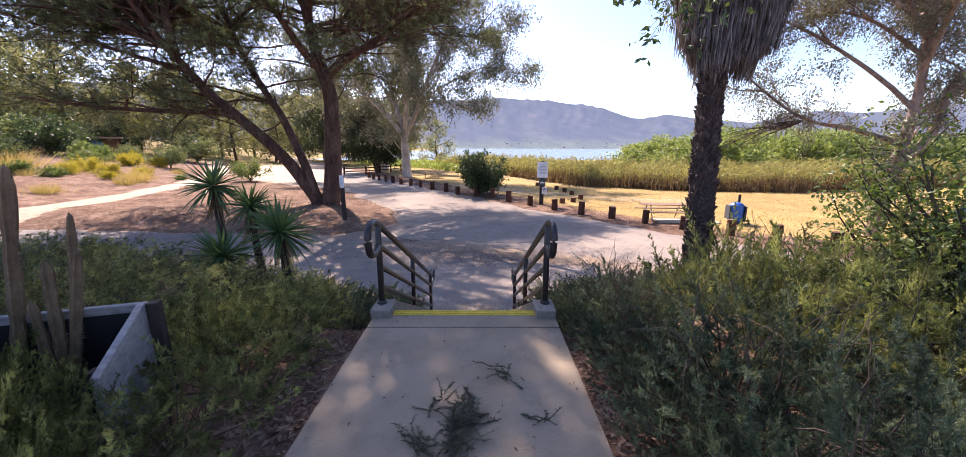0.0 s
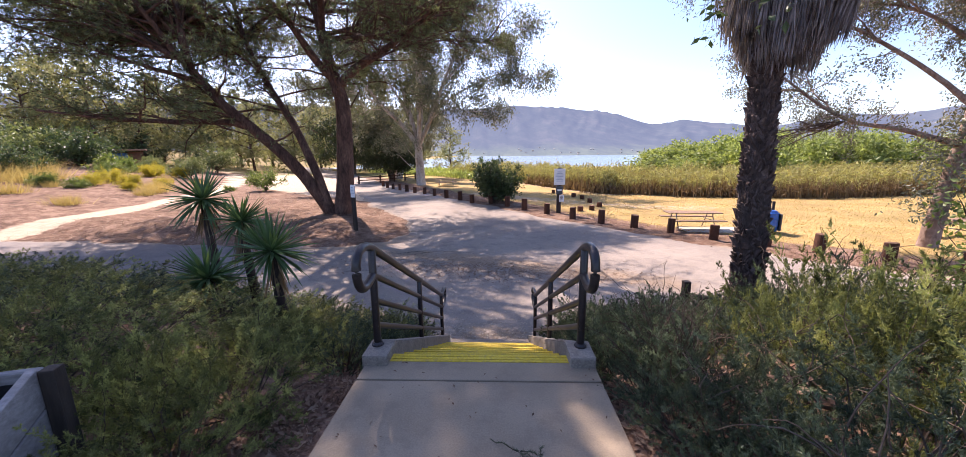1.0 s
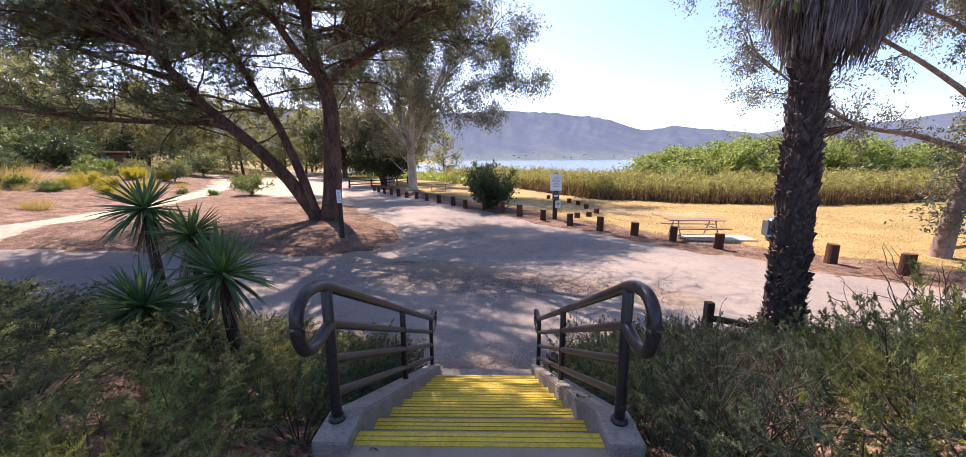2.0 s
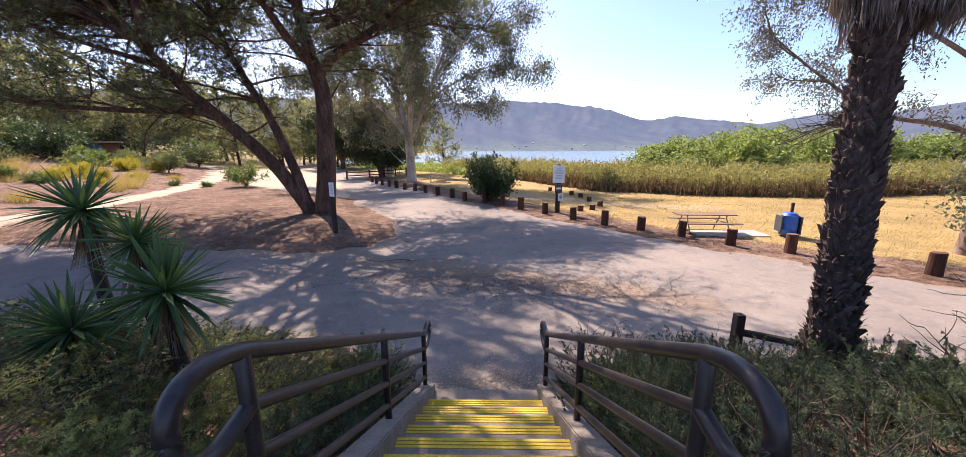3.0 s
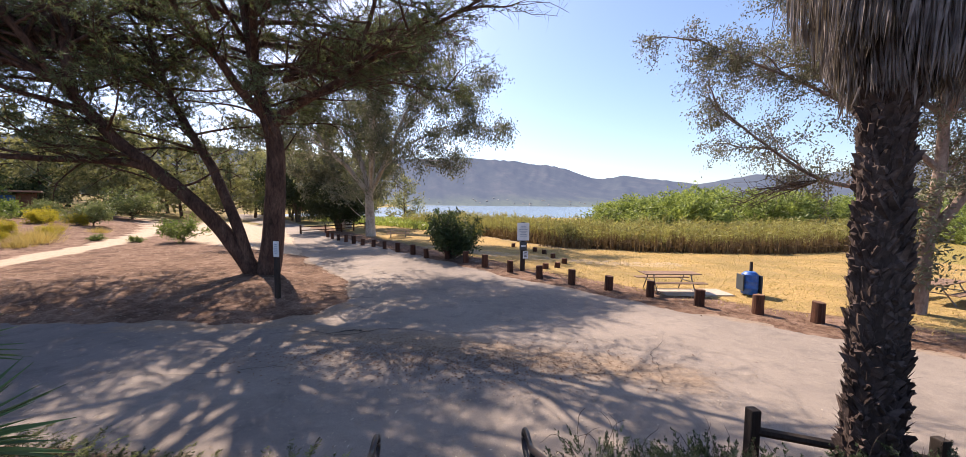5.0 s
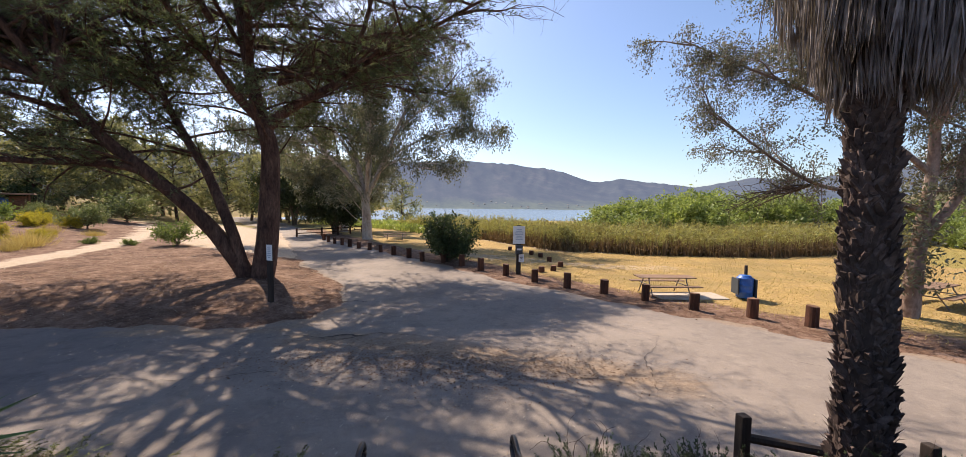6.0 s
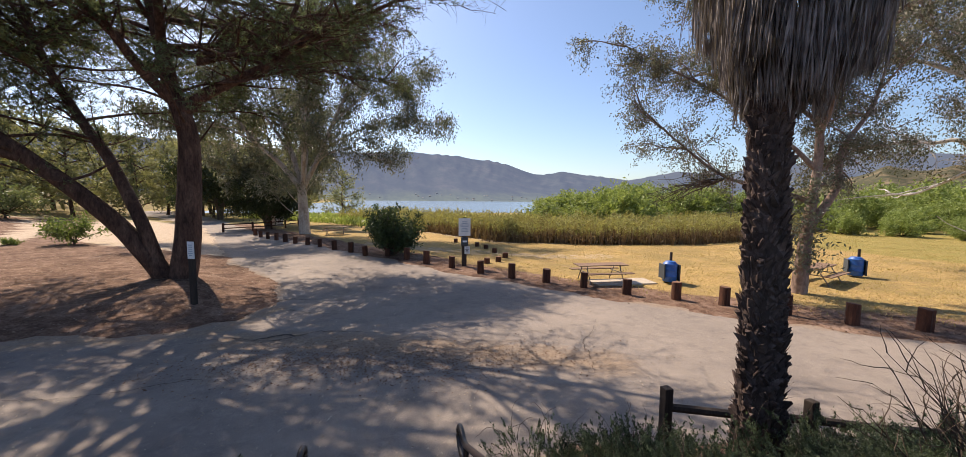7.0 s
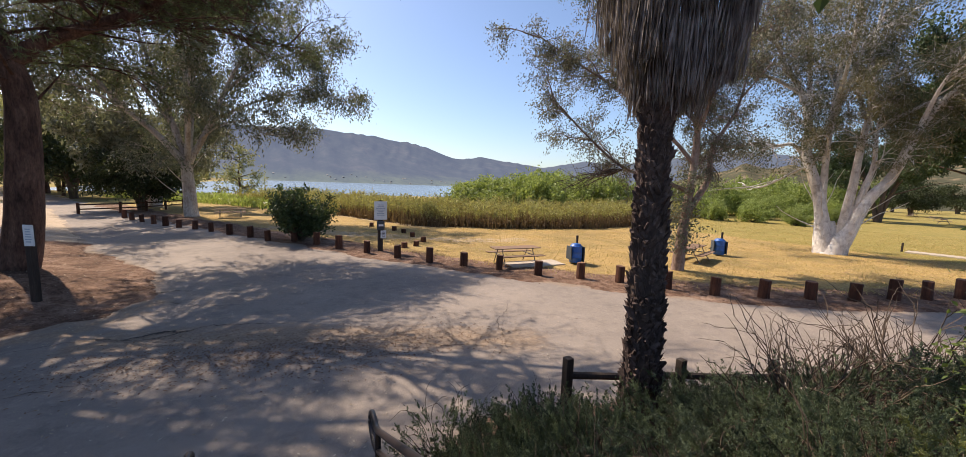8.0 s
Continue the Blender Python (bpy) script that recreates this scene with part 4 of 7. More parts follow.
def tufts(tips, rng, per_tip, needles, length, width, sweep=0.7, jitter=0.05):
    """Needle brushes along twigs."""
    tw = np.array(tips)
    k = rng.integers(1, tw.shape[1], (len(tw), per_tip))
    base = np.take_along_axis(tw, k[..., None].repeat(3, -1), 1)
    prev = np.take_along_axis(tw, (k - 1)[..., None].repeat(3, -1), 1)
    f = rng.uniform(0, 1, k.shape)[..., None]
    p = (prev + (base - prev) * f).reshape(-1, 3) + rng.normal(0, jitter, (k.size, 3))
    d = unit((base - prev).reshape(-1, 3))
    p, d = p.repeat(needles, 0), d.repeat(needles, 0)
    d = unit(d * sweep + rng.normal(0, 0.6, d.shape))
    return spikes(p, d, length * rng.uniform(0.6, 1.15, len(p)), width, rng)


def leaves_on(tips, rng, per_tip, length, width, hang, jitter=0.12, fold=0.15):
    """Single leaves along twigs, hanging or standing."""
    tw = np.array(tips)
    k = rng.integers(1, tw.shape[1], (len(tw), per_tip))
    p = np.take_along_axis(tw, k[..., None].repeat(3, -1), 1).reshape(-1, 3) + rng.normal(0, jitter, (k.size, 3))
    d = unit(rng.normal(0, 1, p.shape) + (0, 0, hang))
    return diamonds(p, d, length * rng.uniform(0.6, 1.25, len(p)), width * rng.uniform(0.7, 1.2, len(p)), rng, fold)


def shifted(groups, at):
    return [(np.asarray(v, float).reshape(-1, 3) - at, f) for v, f in groups]


def make_tree(name, at, label, limbs, rng, bark, foliage, crown_mat, category="tree", group=""):
    ob = thing(name, at, label, category, group)
    wood, tips = foliage["wood"], foliage["tips"]
    shade_smooth(part("trunk", shifted(wood, np.array(at)), bark, ob))
    part("crown", shifted(foliage["leaves"], np.array(at)), crown_mat, ob)
    return ob


def limb(limbs, points, start, end):
    """Add one main limb: its line, and its radius at both ends."""
    limbs.append((points, start, end))


# the great pine beside the road
OPEN_ROAD = [(0.4, 13.2), (1.8, 12.3), (3.2, 11.9), (5.2, 10.0), (7.5, 8.4), (14, 6), (14, 12), (6.8, 17.5), (5.4, 14.6), (2.4, 13.9)]
rng = np.random.default_rng(11)
PINE = (-8.6, 21.9, height(-8.6, 21.9))
pine_limbs = []
limb(pine_limbs, [(-8.75, 21.85, -1.9), (-9.1, 21.7, -1.1), (-9.9, 21.5, 0.3), (-10.7, 21.0, 1.55), (-12.1, 20.5, 3.1), (-13.0, 20.0, 4.1), (-13.6, 19.5, 5.2), (-14.3, 19.0, 6.4), (-14.7, 18.4, 7.6), (-15.4, 17.6, 9.2)], 0.42, 0.07)
limb(pine_limbs, [(-12.0, 20.5, 3.0), (-12.9, 20.0, 3.3), (-14.4, 18.9, 3.25), (-16.2, 17.6, 3.3), (-18.6, 16.6, 3.6)], 0.19, 0.04)
limb(pine_limbs, [(-13.6, 19.5, 5.1), (-15.2, 18.9, 5.6), (-17.5, 18.5, 6.4), (-19.5, 18.5, 7.5)], 0.12, 0.03)
limb(pine_limbs, [(-13.9, 19.3, 5.6), (-14.2, 19.5, 7.6), (-14.7, 20.2, 9.2), (-15.2, 21, 11)], 0.22, 0.05)
limb(pine_limbs, [(-8.8, 21.8, -1.9), (-9.4, 21.6, 0.6), (-10.6, 22.0, 3.2), (-11.7, 22.3, 4.9), (-12.8, 22.6, 6.9), (-13.7, 23.0, 9.4), (-14.4, 23.5, 12.0)], 0.27, 0.06)
limb(pine_limbs, [(-8.4, 22.0, -1.95), (-8.1, 22.0, -0.6), (-7.85, 22.0, 2.1), (-7.8, 22.0, 4.3), (-8.2, 22.0, 5.8), (-8.6, 22.0, 7.8), (-8.9, 22.0, 9.8), (-9.3, 22.2, 12.5), (-9.5, 22.2, 15.0)], 0.55, 0.07)
limb(pine_limbs, [(-7.9, 22.0, 5.3), (-6.9, 21.7, 6.0), (-5.9, 21.5, 6.5), (-4.2, 21.1, 7.4), (-3.3, 20.7, 9.0), (-2.6, 20.3, 11.0)], 0.27, 0.06)
limb(pine_limbs, [(-4.2, 21.1, 7.4), (-2.6, 20.2, 8.0), (-0.8, 19.3, 8.6), (1.0, 18.4, 9.2), (2.9, 17.5, 9.8)], 0.13, 0.03)
limb(pine_limbs, [(-8.1, 22.0, 5.5), (-8.7, 21.0, 6.5), (-9.0, 20.0, 7.5), (-9.6, 19.0, 8.6), (-10.0, 17.2, 10.4)], 0.24, 0.05)
limb(pine_limbs, [(-8.5, 22.0, 7.5), (-6.7, 21.5, 7.5), (-4.5, 20.6, 7.4), (-2.4, 19.4, 7.9), (-0.6, 18.4, 8.8)], 0.1, 0.03)
# these four run on out of view, placed to shade the walkway
limb(pine_limbs, [(-8.6, 22.0, 7.8), (-7.6, 20.0, 9.6), (-6.0, 17.4, 11.4), (-5.0, 15.2, 12.8), (-4.6, 13.4, 13.8)], 0.18, 0.04)
limb(pine_limbs, [(-6.8, 18.6, 10.6), (-4.9, 17.4, 12.0), (-3.0, 16.4, 13.0)], 0.12, 0.03)
limb(pine_limbs, [(-6.0, 17.4, 11.4), (-5.7, 14.4, 12.8), (-5.4, 11.6, 13.6), (-5.0, 9.6, 14.0)], 0.13, 0.03)
limb(pine_limbs, [(-5.0, 15.2, 12.8), (-4.8, 12.4, 13.8), (-4.4, 10.2, 14.2)], 0.1, 0.03)
limb(pine_limbs, [(-2.6, 20.3, 11.0), (-1.4, 18.8, 12.0), (0.2, 17.0, 12.8)], 0.09, 0.03)
limb(pine_limbs, [(-9.3, 22.2, 12.5), (-7.2, 21.6, 14.2), (-5.0, 21.0, 15.2)], 0.12, 0.03)
# likewise led forward out of view, for shade beside the walkway
limb(pine_limbs, [(-9.0, 20.0, 9.0), (-9.2, 16.8, 11.4), (-8.6, 13.6, 13.0), (-7.4, 11.6, 13.8)], 0.14, 0.03)
limb(pine_limbs, [(-9.0, 22.0, 9.8), (-7.6, 25.0, 11.2), (-5.4, 28.0, 12.2), (-3.2, 30.5, 12.6)], 0.13, 0.03)
limb(pine_limbs, [(-8.6, 22.1, 7.8), (-6.8, 25.4, 9.4), (-4.0, 28.2, 10.6), (-1.4, 29.6, 11.4)], 0.13, 0.03)
limb(pine_limbs, [(-8.8, 22.2, 9.0), (-7.6, 26.4, 10.4), (-6.4, 30.0, 11.4), (-5.6, 33.0, 11.8)], 0.13, 0.03)
limb(pine_limbs, [(-9.0, 22.2, 9.4), (-9.8, 26.4, 11.0), (-9.6, 30.0, 12.0), (-9.0, 32.6, 12.4)], 0.13, 0.03)
limb(pine_limbs, [(-6.8, 25.4, 9.4), (-3.6, 26.9, 9.0), (-1.0, 29.0, 9.2), (1.2, 30.4, 9.8)], 0.09, 0.03)
limb(pine_limbs, [(-9.2, 22.0, 11.5), (-10.8, 20.5, 13.4), (-12.0, 18.6, 14.6)], 0.12, 0.03)
for k in range(24):                                      # high limbs out of view, added to shade the stairs and walkway
    a0, q0 = k * 2.39996, 0.8 + 0.19 * k
    sx, sy = -5.6 + math.cos(a0) * q0, 12.8 + math.sin(a0) * q0 * 1.15
    pine_limbs.append(([(-6.4, 17.8, 11.0), (0.5 * (sx - 6.0), 0.5 * (sy + 16.4), 12.4), (sx, sy, 13.2 + 0.07 * k)], 0.08, 0.025))
for k in range(24):                                      # limbs reaching back over the dirt
    a0, q0 = k * 2.39996, 1.1 + 0.21 * k
    sx, sy, sz = -18.0 + 1.25 * math.cos(a0) * q0, 28.4 + math.sin(a0) * q0, 8.0 + 0.19 * k
    c0 = (-13.2, 22.8, 7.8) if k % 2 else (-14.4, 20.0, 8.0)
    pine_limbs.append(([c0, (0.5 * (sx + c0[0]), 0.5 * (sy + c0[1]), 0.5 * (sz + c0[2]) + 0.7), (sx, sy, sz)], 0.09, 0.025))
for k in range(8):                                       # the crown of the leaning trunk
    a0, q0 = k * 2.39996, 1.0 + 0.26 * k
    sx, sy, sz = -16.2 + math.cos(a0) * q0, 20.6 + math.sin(a0) * q0, 9.2 + 0.26 * k
    pine_limbs.append(([(-14.7, 18.6, 7.4) if k % 2 else (-14.6, 20.0, 8.8), (0.5 * (sx - 14.7), 0.5 * (sy + 19.2), 0.5 * (sz + 7.8) + 0.4), (sx, sy, sz)], 0.08, 0.025))
for k in range(9):                                       # left over the path
    sx, sy, sz = -17.0 - 0.55 * k, 21.5 - 3.0 * (k % 3), 5.6 + 0.55 * k
    pine_limbs.append(([(-14.0, 19.2, 6.0), (0.5 * (sx - 14.0), 0.5 * (sy + 19.2), 0.5 * (sz + 6.0) + 0.6), (sx, sy, sz)], 0.08, 0.025))
for k in range(30):                                      # the wide crown over the side road
    f = (k + 0.5) / 30
    sx, sy, sz = -12.5 - 11.5 * f, 21.5 + 3.6 * math.sin(k * 2.4), 8.6 + 1.6 * math.sin(k * 1.7)
    c0 = (-14.3, 19.2, 7.2) if k % 2 else (-14.2, 19.6, 7.6)
    pine_limbs.append(([c0, (0.5 * (sx + c0[0]), 0.5 * (sy + c0[1]), 0.5 * (sz + c0[2]) + 0.6), (sx, sy, sz)], 0.07, 0.02))
for k in range(34):                                      # the top of the crown, above the fork
    f = math.sqrt((k + 0.5) / 34)
    sx, sy, sz = -13.8 + 4.9 * f * math.cos(k * 2.39996), 24.2 + 3.6 * f * math.sin(k * 2.39996), 11.6 + 2.2 * (1 - f) + 0.5 * math.sin(k * 1.7)
    c0 = (-13.9, 23.1, 10.0) if sx < -11.5 else (-9.2, 22.1, 11.2)
    pine_limbs.append(([c0, (0.5 * (sx + c0[0]), 0.5 * (sy + c0[1]), 0.5 * (sz + c0[2]) + 0.5), (sx, sy, sz)], 0.07, 0.02))
for k in range(16):                                      # and on the road's side of it
    f = math.sqrt((k + 0.5) / 16)
    sx, sy, sz = -5.4 + 3.0 * f * math.cos(k * 2.39996), 20.8 + 2.4 * f * math.sin(k * 2.39996), 12.2 + 0.9 * math.sin(k * 1.7)
    pine_limbs.append(([(-8.9, 22.0, 9.8), (0.5 * (sx - 8.9), 0.5 * (sy + 22.0), 0.5 * (sz + 9.8) + 0.6), (sx, sy, sz)], 0.07, 0.02))
for k in range(12):                                      # behind, towards the lake
    f = math.sqrt((k + 0.5) / 12)
    sx, sy, sz = -3.0 + 2.7 * f * math.cos(k * 2.39996), 27.0 + 1.7 * f * math.sin(k * 2.39996), 10.8 + 0.7 * math.sin(k * 1.7)
    pine_limbs.append(([(-6.8, 25.4, 9.4), (0.5 * (sx - 6.8), 0.5 * (sy + 25.4), 0.5 * (sz + 9.4) + 0.5), (sx, sy, sz)], 0.07, 0.02))
for k in range(16):                                      # sprays off the right limb
    f = math.sqrt((k + 0.5) / 16)
    sx, sy, sz = -4.9 + 3.3 * f * math.cos(k * 2.39996), 24.4 + 2.0 * f * math.sin(k * 2.39996), 9.4 + 1.1 * math.sin(k * 1.7)
    pine_limbs.append(([(-7.6, 22.6, 7.4), (0.5 * (sx - 7.6), 0.5 * (sy + 22.6), 0.5 * (sz + 7.4) + 0.5), (sx, sy, sz)], 0.06, 0.02))
for k in range(18):                                      # far behind the trunk
    f = math.sqrt((k + 0.5) / 18)
    sx, sy, sz = -6.6 + 3.6 * f * math.cos(k * 2.39996), 33.0 + 3.0 * f * math.sin(k * 2.39996), 12.0 + 1.0 * math.sin(k * 1.7)
    pine_limbs.append(([(-6.4, 30.0, 11.4), (0.5 * (sx - 6.4), 0.5 * (sy + 30.0), 0.5 * (sz + 11.4) + 0.4), (sx, sy, sz)], 0.06, 0.02))
for k in range(18):                                      # the far right of the crown
    f = math.sqrt((k + 0.5) / 18)
    sx, sy, sz = -2.8 + 4.2 * f * math.cos(k * 2.39996), 31.5 + 2.6 * f * math.sin(k * 2.39996), 14.0 + 1.4 * math.sin(k * 1.7)
    pine_limbs.append(([(-4.6, 29.0, 12.4), (0.5 * (sx - 4.6), 0.5 * (sy + 29.0), 0.5 * (sz + 12.4) + 0.4), (sx, sy, sz)], 0.07, 0.02))
for k in range(13):                                      # and forward, out of view, added to shade the shrubs
    sx, sy = -13.5 + 0.6 * k, 14.4 - 1.7 * (k % 3)
    pine_limbs.append(([(-9.8, 18.2, 9.6), (0.5 * (sx - 9.8), 0.5 * (sy + 18.2), 12.0), (sx, sy, 13.0 + 0.2 * (k % 3))], 0.09, 0.025))
up = np.random.default_rng(12)
for k in range(13):                                      # upper limbs, out of the trunk and its fork
    a, z0 = k * 2.39996, 8.0 + 0.46 * k
    L = np.interp(z0, [8, 14], [7.0, 4.4])
    c0 = (-9.0, 22.0) if k % 3 else (-13.4, 22.9)
    if math.cos(a) > 0.25 and -0.4 < math.sin(a) < 0.75:
        L *= 0.5
    dx, dy = math.cos(a) * L, math.sin(a) * L
    pine_limbs.append(([(c0[0], c0[1], z0), (c0[0] + 0.4 * dx, c0[1] + 0.4 * dy, z0 + 1.0), (c0[0] + 0.75 * dx, c0[1] + 0.75 * dy, z0 + 1.5), (c0[0] + dx, c0[1] + dy, z0 + 2.3)], 0.1, 0.03))
for base, n, lo, hi in ((0, 15, 0.38, 0.98), (4, 9, 0.4, 0.95), (5, 9, 0.42, 0.7), (6, 12, 0.35, 0.98), (1, 4, 0.3, 0.9), (7, 8, 0.15, 0.95), (9, 7, 0.25, 0.95), (14, 5, 0.2, 0.95), (17, 7, 0.3, 0.98), (18, 8, 0.3, 0.98), (19, 6, 0.4, 0.98), (20, 5, 0.4, 0.98), (21, 6, 0.3, 0.98)):   # long thin side limbs
    line = smooth_line(pine_limbs[base][0], 40)
    for k in range(n):
        p0 = line[int(39 * (lo + (hi - lo) * (k + 0.5) / n))]
        a = k * 2.39996 + base
        L = up.uniform(3.2, 5.6) * (0.6 if base > 6 else 1)
        d0 = np.array([math.cos(a) * L - (1.2 if base in (0, 1) else 0), math.sin(a) * L, 0])
        pine_limbs.append(([tuple(p0), tuple(p0 + 0.35 * d0 + (0, 0, 0.35)), tuple(p0 + 0.7 * d0 + (0, 0, up.uniform(0.2, 0.9))), tuple(p0 + d0 + (0, 0, up.uniform(0.3, 1.5)))], 0.06, 0.015))
wood, tips = limb_set(pine_limbs, rng, 2.1, 0.22, 3.0, 0.06, 0.004, (-9.5, 21.5), 0.36, 0.8, skip_low=2.9, bare_above=0.2, spread=0.62, sides=4, twig_width=0.014)
ends = np.array([t[-1] for t in tips])
fall = ends - np.array(sun_dir) * ((ends[:, 2] + 1.95) / sun_dir.z)[:, None]
open_sky = side_of(fall[:, :2], OPEN_ROAD) + 0.35 * wobble(fall[:, :2], 1.3, 2.0)      # twigs whose shadow would fall on OPEN_ROAD go, leaving the road sunlit
gaps = 0.5 * wobble(fall[:, :2], 1.25, 3.0) + 0.6 * wobble(fall[:, :2], 2.6, 8.0) + 0.3 * wobble(fall[:, :2], 0.5, 5.0)     # noise over where shadows fall: clumps and gaps set for dappled shade
# a higher bar cuts more twigs, so that stretch of ground gets more sun
bar = np.interp(fall[:, 1], [2.0, 3.2, 4.0, 7.0, 8.5, 11.8, 12.4, 14.2, 14.8, 16.5, 24.0], [0.12, 0.0, -0.25, -0.2, 0.1, 0.14, 0.3, 0.3, -0.1, -0.5, -0.5])
bar = np.where(fall[:, 1] > 5, np.minimum(bar, np.interp(fall[:, 0], [-8.0, -4.0, -1.0], [-0.5, -0.25, 0.35])), bar) 
bar = np.where((fall[:, 0] < -0.2) & (fall[:, 1] < 6.5), np.minimum(bar, -0.15), bar)
bar = np.where((fall[:, 0] > -0.2) & (fall[:, 0] < 2.0) & (fall[:, 1] < 3.5), np.minimum(bar, -0.12), bar) + np.where((fall[:, 0] > 3.2) & (fall[:, 1] < 5), 0.6, 0.0)
thick = (ends[:, 0] < -13.8) & (ends[:, 2] > 8.5)                                         # many layers there: each one thinner
tips = [t for t, o, g, q, w in zip(tips, open_sky, gaps, bar, thick) if ((o < 0 and g + rng.normal(0, 0.07) > q) or rng.uniform() < 0.03) and not (w and rng.uniform() < 0.52)]
needles = [tufts(tips, rng, 5, 9, 0.2, 0.022, jitter=0.07)]
pine = make_tree("pine_tree", PINE, "spreading pine with three leaning reddish-brown trunks", pine_limbs, rng, "pine_bark", {"wood": wood, "tips": tips, "leaves": needles}, "pine_needle")


def gum_limbs(at, h, spread, stems, rng, lean=(0, 0), r=0.4):
    """Main limbs of a many-stemmed gum tree."""
    x, y, z = at
    out = []
    for i in range(stems):
        a = 2 * np.pi * (i + rng.uniform(-0.25, 0.25)) / stems
        s = spread * rng.uniform(0.6, 1.0)
        top = h * rng.uniform(0.8, 1.05)
        dx, dy = math.cos(a) * s + lean[0], math.sin(a) * s + lean[1]
        pts = [(x + 0.1 * dx / s, y + 0.1 * dy / s, z - 0.2), (x + 0.10 * dx, y + 0.10 * dy, z + 0.16 * top), (x + 0.30 * dx, y + 0.30 * dy, z + 0.42 * top), (x + 0.62 * dx, y + 0.62 * dy, z + 0.74 * top), (x + dx, y + dy, z + top)]
        out.append((pts, r * rng.uniform(0.75, 1), 0.04))
        m1 = smooth_line(pts, 20)
        for f in (7, 10, 13):
            b2 = side_branch(rng, m1[f], unit(np.array([math.cos(a + rng.uniform(-1.2, 1.2)), math.sin(a + rng.uniform(-1.2, 1.2)), 0.55])), spread * rng.uniform(0.55, 0.95), -0.02, 0.12, 5)
            out.append(([tuple(q) for q in b2], r * 0.3, 0.025))
    return out


def gum_tree(name, at, h, spread, stems, seed, label, r=0.4, crown="gum_leaf", leaf_len=0.3, per_tip=11, twigs=0.55, lean=(0, 0), extra=(), reach=1.9, low=1.5, bark="gum_bark", density=1.25, hang=-0.9, leaf_wide=0.085, spray=0.3, droop=-0.05, subs=0.0):
    rng = np.random.default_rng(seed)
    at = (at[0], at[1], height(*at))
    limbs = (gum_limbs(at, h, spread, stems, rng, lean, r) if stems else []) + list(extra)
    for pts, r0, r1 in list(limbs):                      # finer limbs off the main ones
        line = smooth_line(pts, 24)
        span = np.linalg.norm(line[-1] - line[0])
        if span < 3 or not subs:
            continue
        for f in (10, 13, 16, 19, 22):
            away = unit(line[f] - np.array([at[0], at[1], line[f][2] - 2.0]))
            b2 = side_branch(rng, line[f], unit(line[f] - line[f - 3]) * 0.7 + away * 0.5 + rng.normal(0, 0.55, 3), subs * rng.uniform(0.6, 1.2), 0.03, 0.14, 6)
            limbs.append(([tuple(q) for q in b2], 0.045, 0.012))
    wood, tips = limb_set(limbs, rng, density, 0.35, reach, 0.12, droop, at, twigs, 0.8, skip_low=at[2] + low)
    return make_tree(name, at, label, limbs, rng, bark, {"wood": wood, "tips": tips, "leaves": [leaves_on(tips, rng, per_tip, leaf_len, leaf_wide, hang, spray)]}, crown)


gx, gy, gz = -8.6, 46.0, height(-8.6, 46.0)
limbs_g = []
limb(limbs_g, [(gx + 0.05, gy, gz - 0.4), (gx, gy, gz + 0.5), (gx - 0.05, gy, gz + 2.4), (gx - 0.15, gy, gz + 5.2)], 0.62, 0.42)
limb(limbs_g, [(gx - 0.15, gy, gz + 4.6), (gx - 2.0, gy - 0.4, gz + 7.2), (gx - 4.0, gy - 0.8, gz + 9.2), (gx - 6.2, gy - 1.4, gz + 12.4), (gx - 8.2, gy - 2.0, gz + 16.0)], 0.32, 0.06)
limb(limbs_g, [(gx - 0.15, gy + 0.1, gz + 5.0), (gx - 1.4, gy + 0.6, gz + 9.4), (gx - 2.6, gy + 1.0, gz + 13.4), (gx - 3.9, gy + 1.5, gz + 18.4)], 0.3, 0.06)
limb(limbs_g, [(gx - 0.1, gy + 0.1, gz + 5.0), (gx + 0.3, gy + 0.3, gz + 9.4), (gx, gy + 0.6, gz + 14.4), (gx + 0.6, gy + 0.8, gz + 20.0)], 0.33, 0.06)
limb(limbs_g, [(gx, gy, gz + 4.8), (gx + 1.6, gy - 0.4, gz + 7.8), (gx + 3.2, gy - 1.0, gz + 11.4), (gx + 5.0, gy - 1.6, gz + 15.0), (gx + 6.4, gy - 2.0, gz + 18.0)], 0.3, 0.05)
limb(limbs_g, [(gx + 2.0, gy - 0.6, gz + 8.6), (gx + 4.4, gy - 1.4, gz + 10.0), (gx + 7.4, gy - 2.0, gz + 11.3), (gx + 10.0, gy - 2.4, gz + 12.2), (gx + 11.6, gy - 2.8, gz + 11.6)], 0.14, 0.03)
limb(limbs_g, [(gx + 3.2, gy - 1.0, gz + 11.4), (gx + 6.0, gy - 1.8, gz + 13.8), (gx + 9.0, gy - 2.4, gz + 15.2), (gx + 10.6, gy - 2.8, gz + 15.4)], 0.13, 0.03)
limb(limbs_g, [(gx, gy - 0.2, gz + 5.2), (gx + 0.6, gy - 2.0, gz + 8.4), (gx + 1.2, gy - 3.6, gz + 12.0), (gx + 1.6, gy - 4.5, gz + 15.4)], 0.24, 0.05)
limb(limbs_g, [(gx, gy + 0.2, gz + 5.2), (gx - 0.4, gy + 2.0, gz + 10.0), (gx - 0.9, gy + 4.0, gz + 15.4)], 0.22, 0.05)
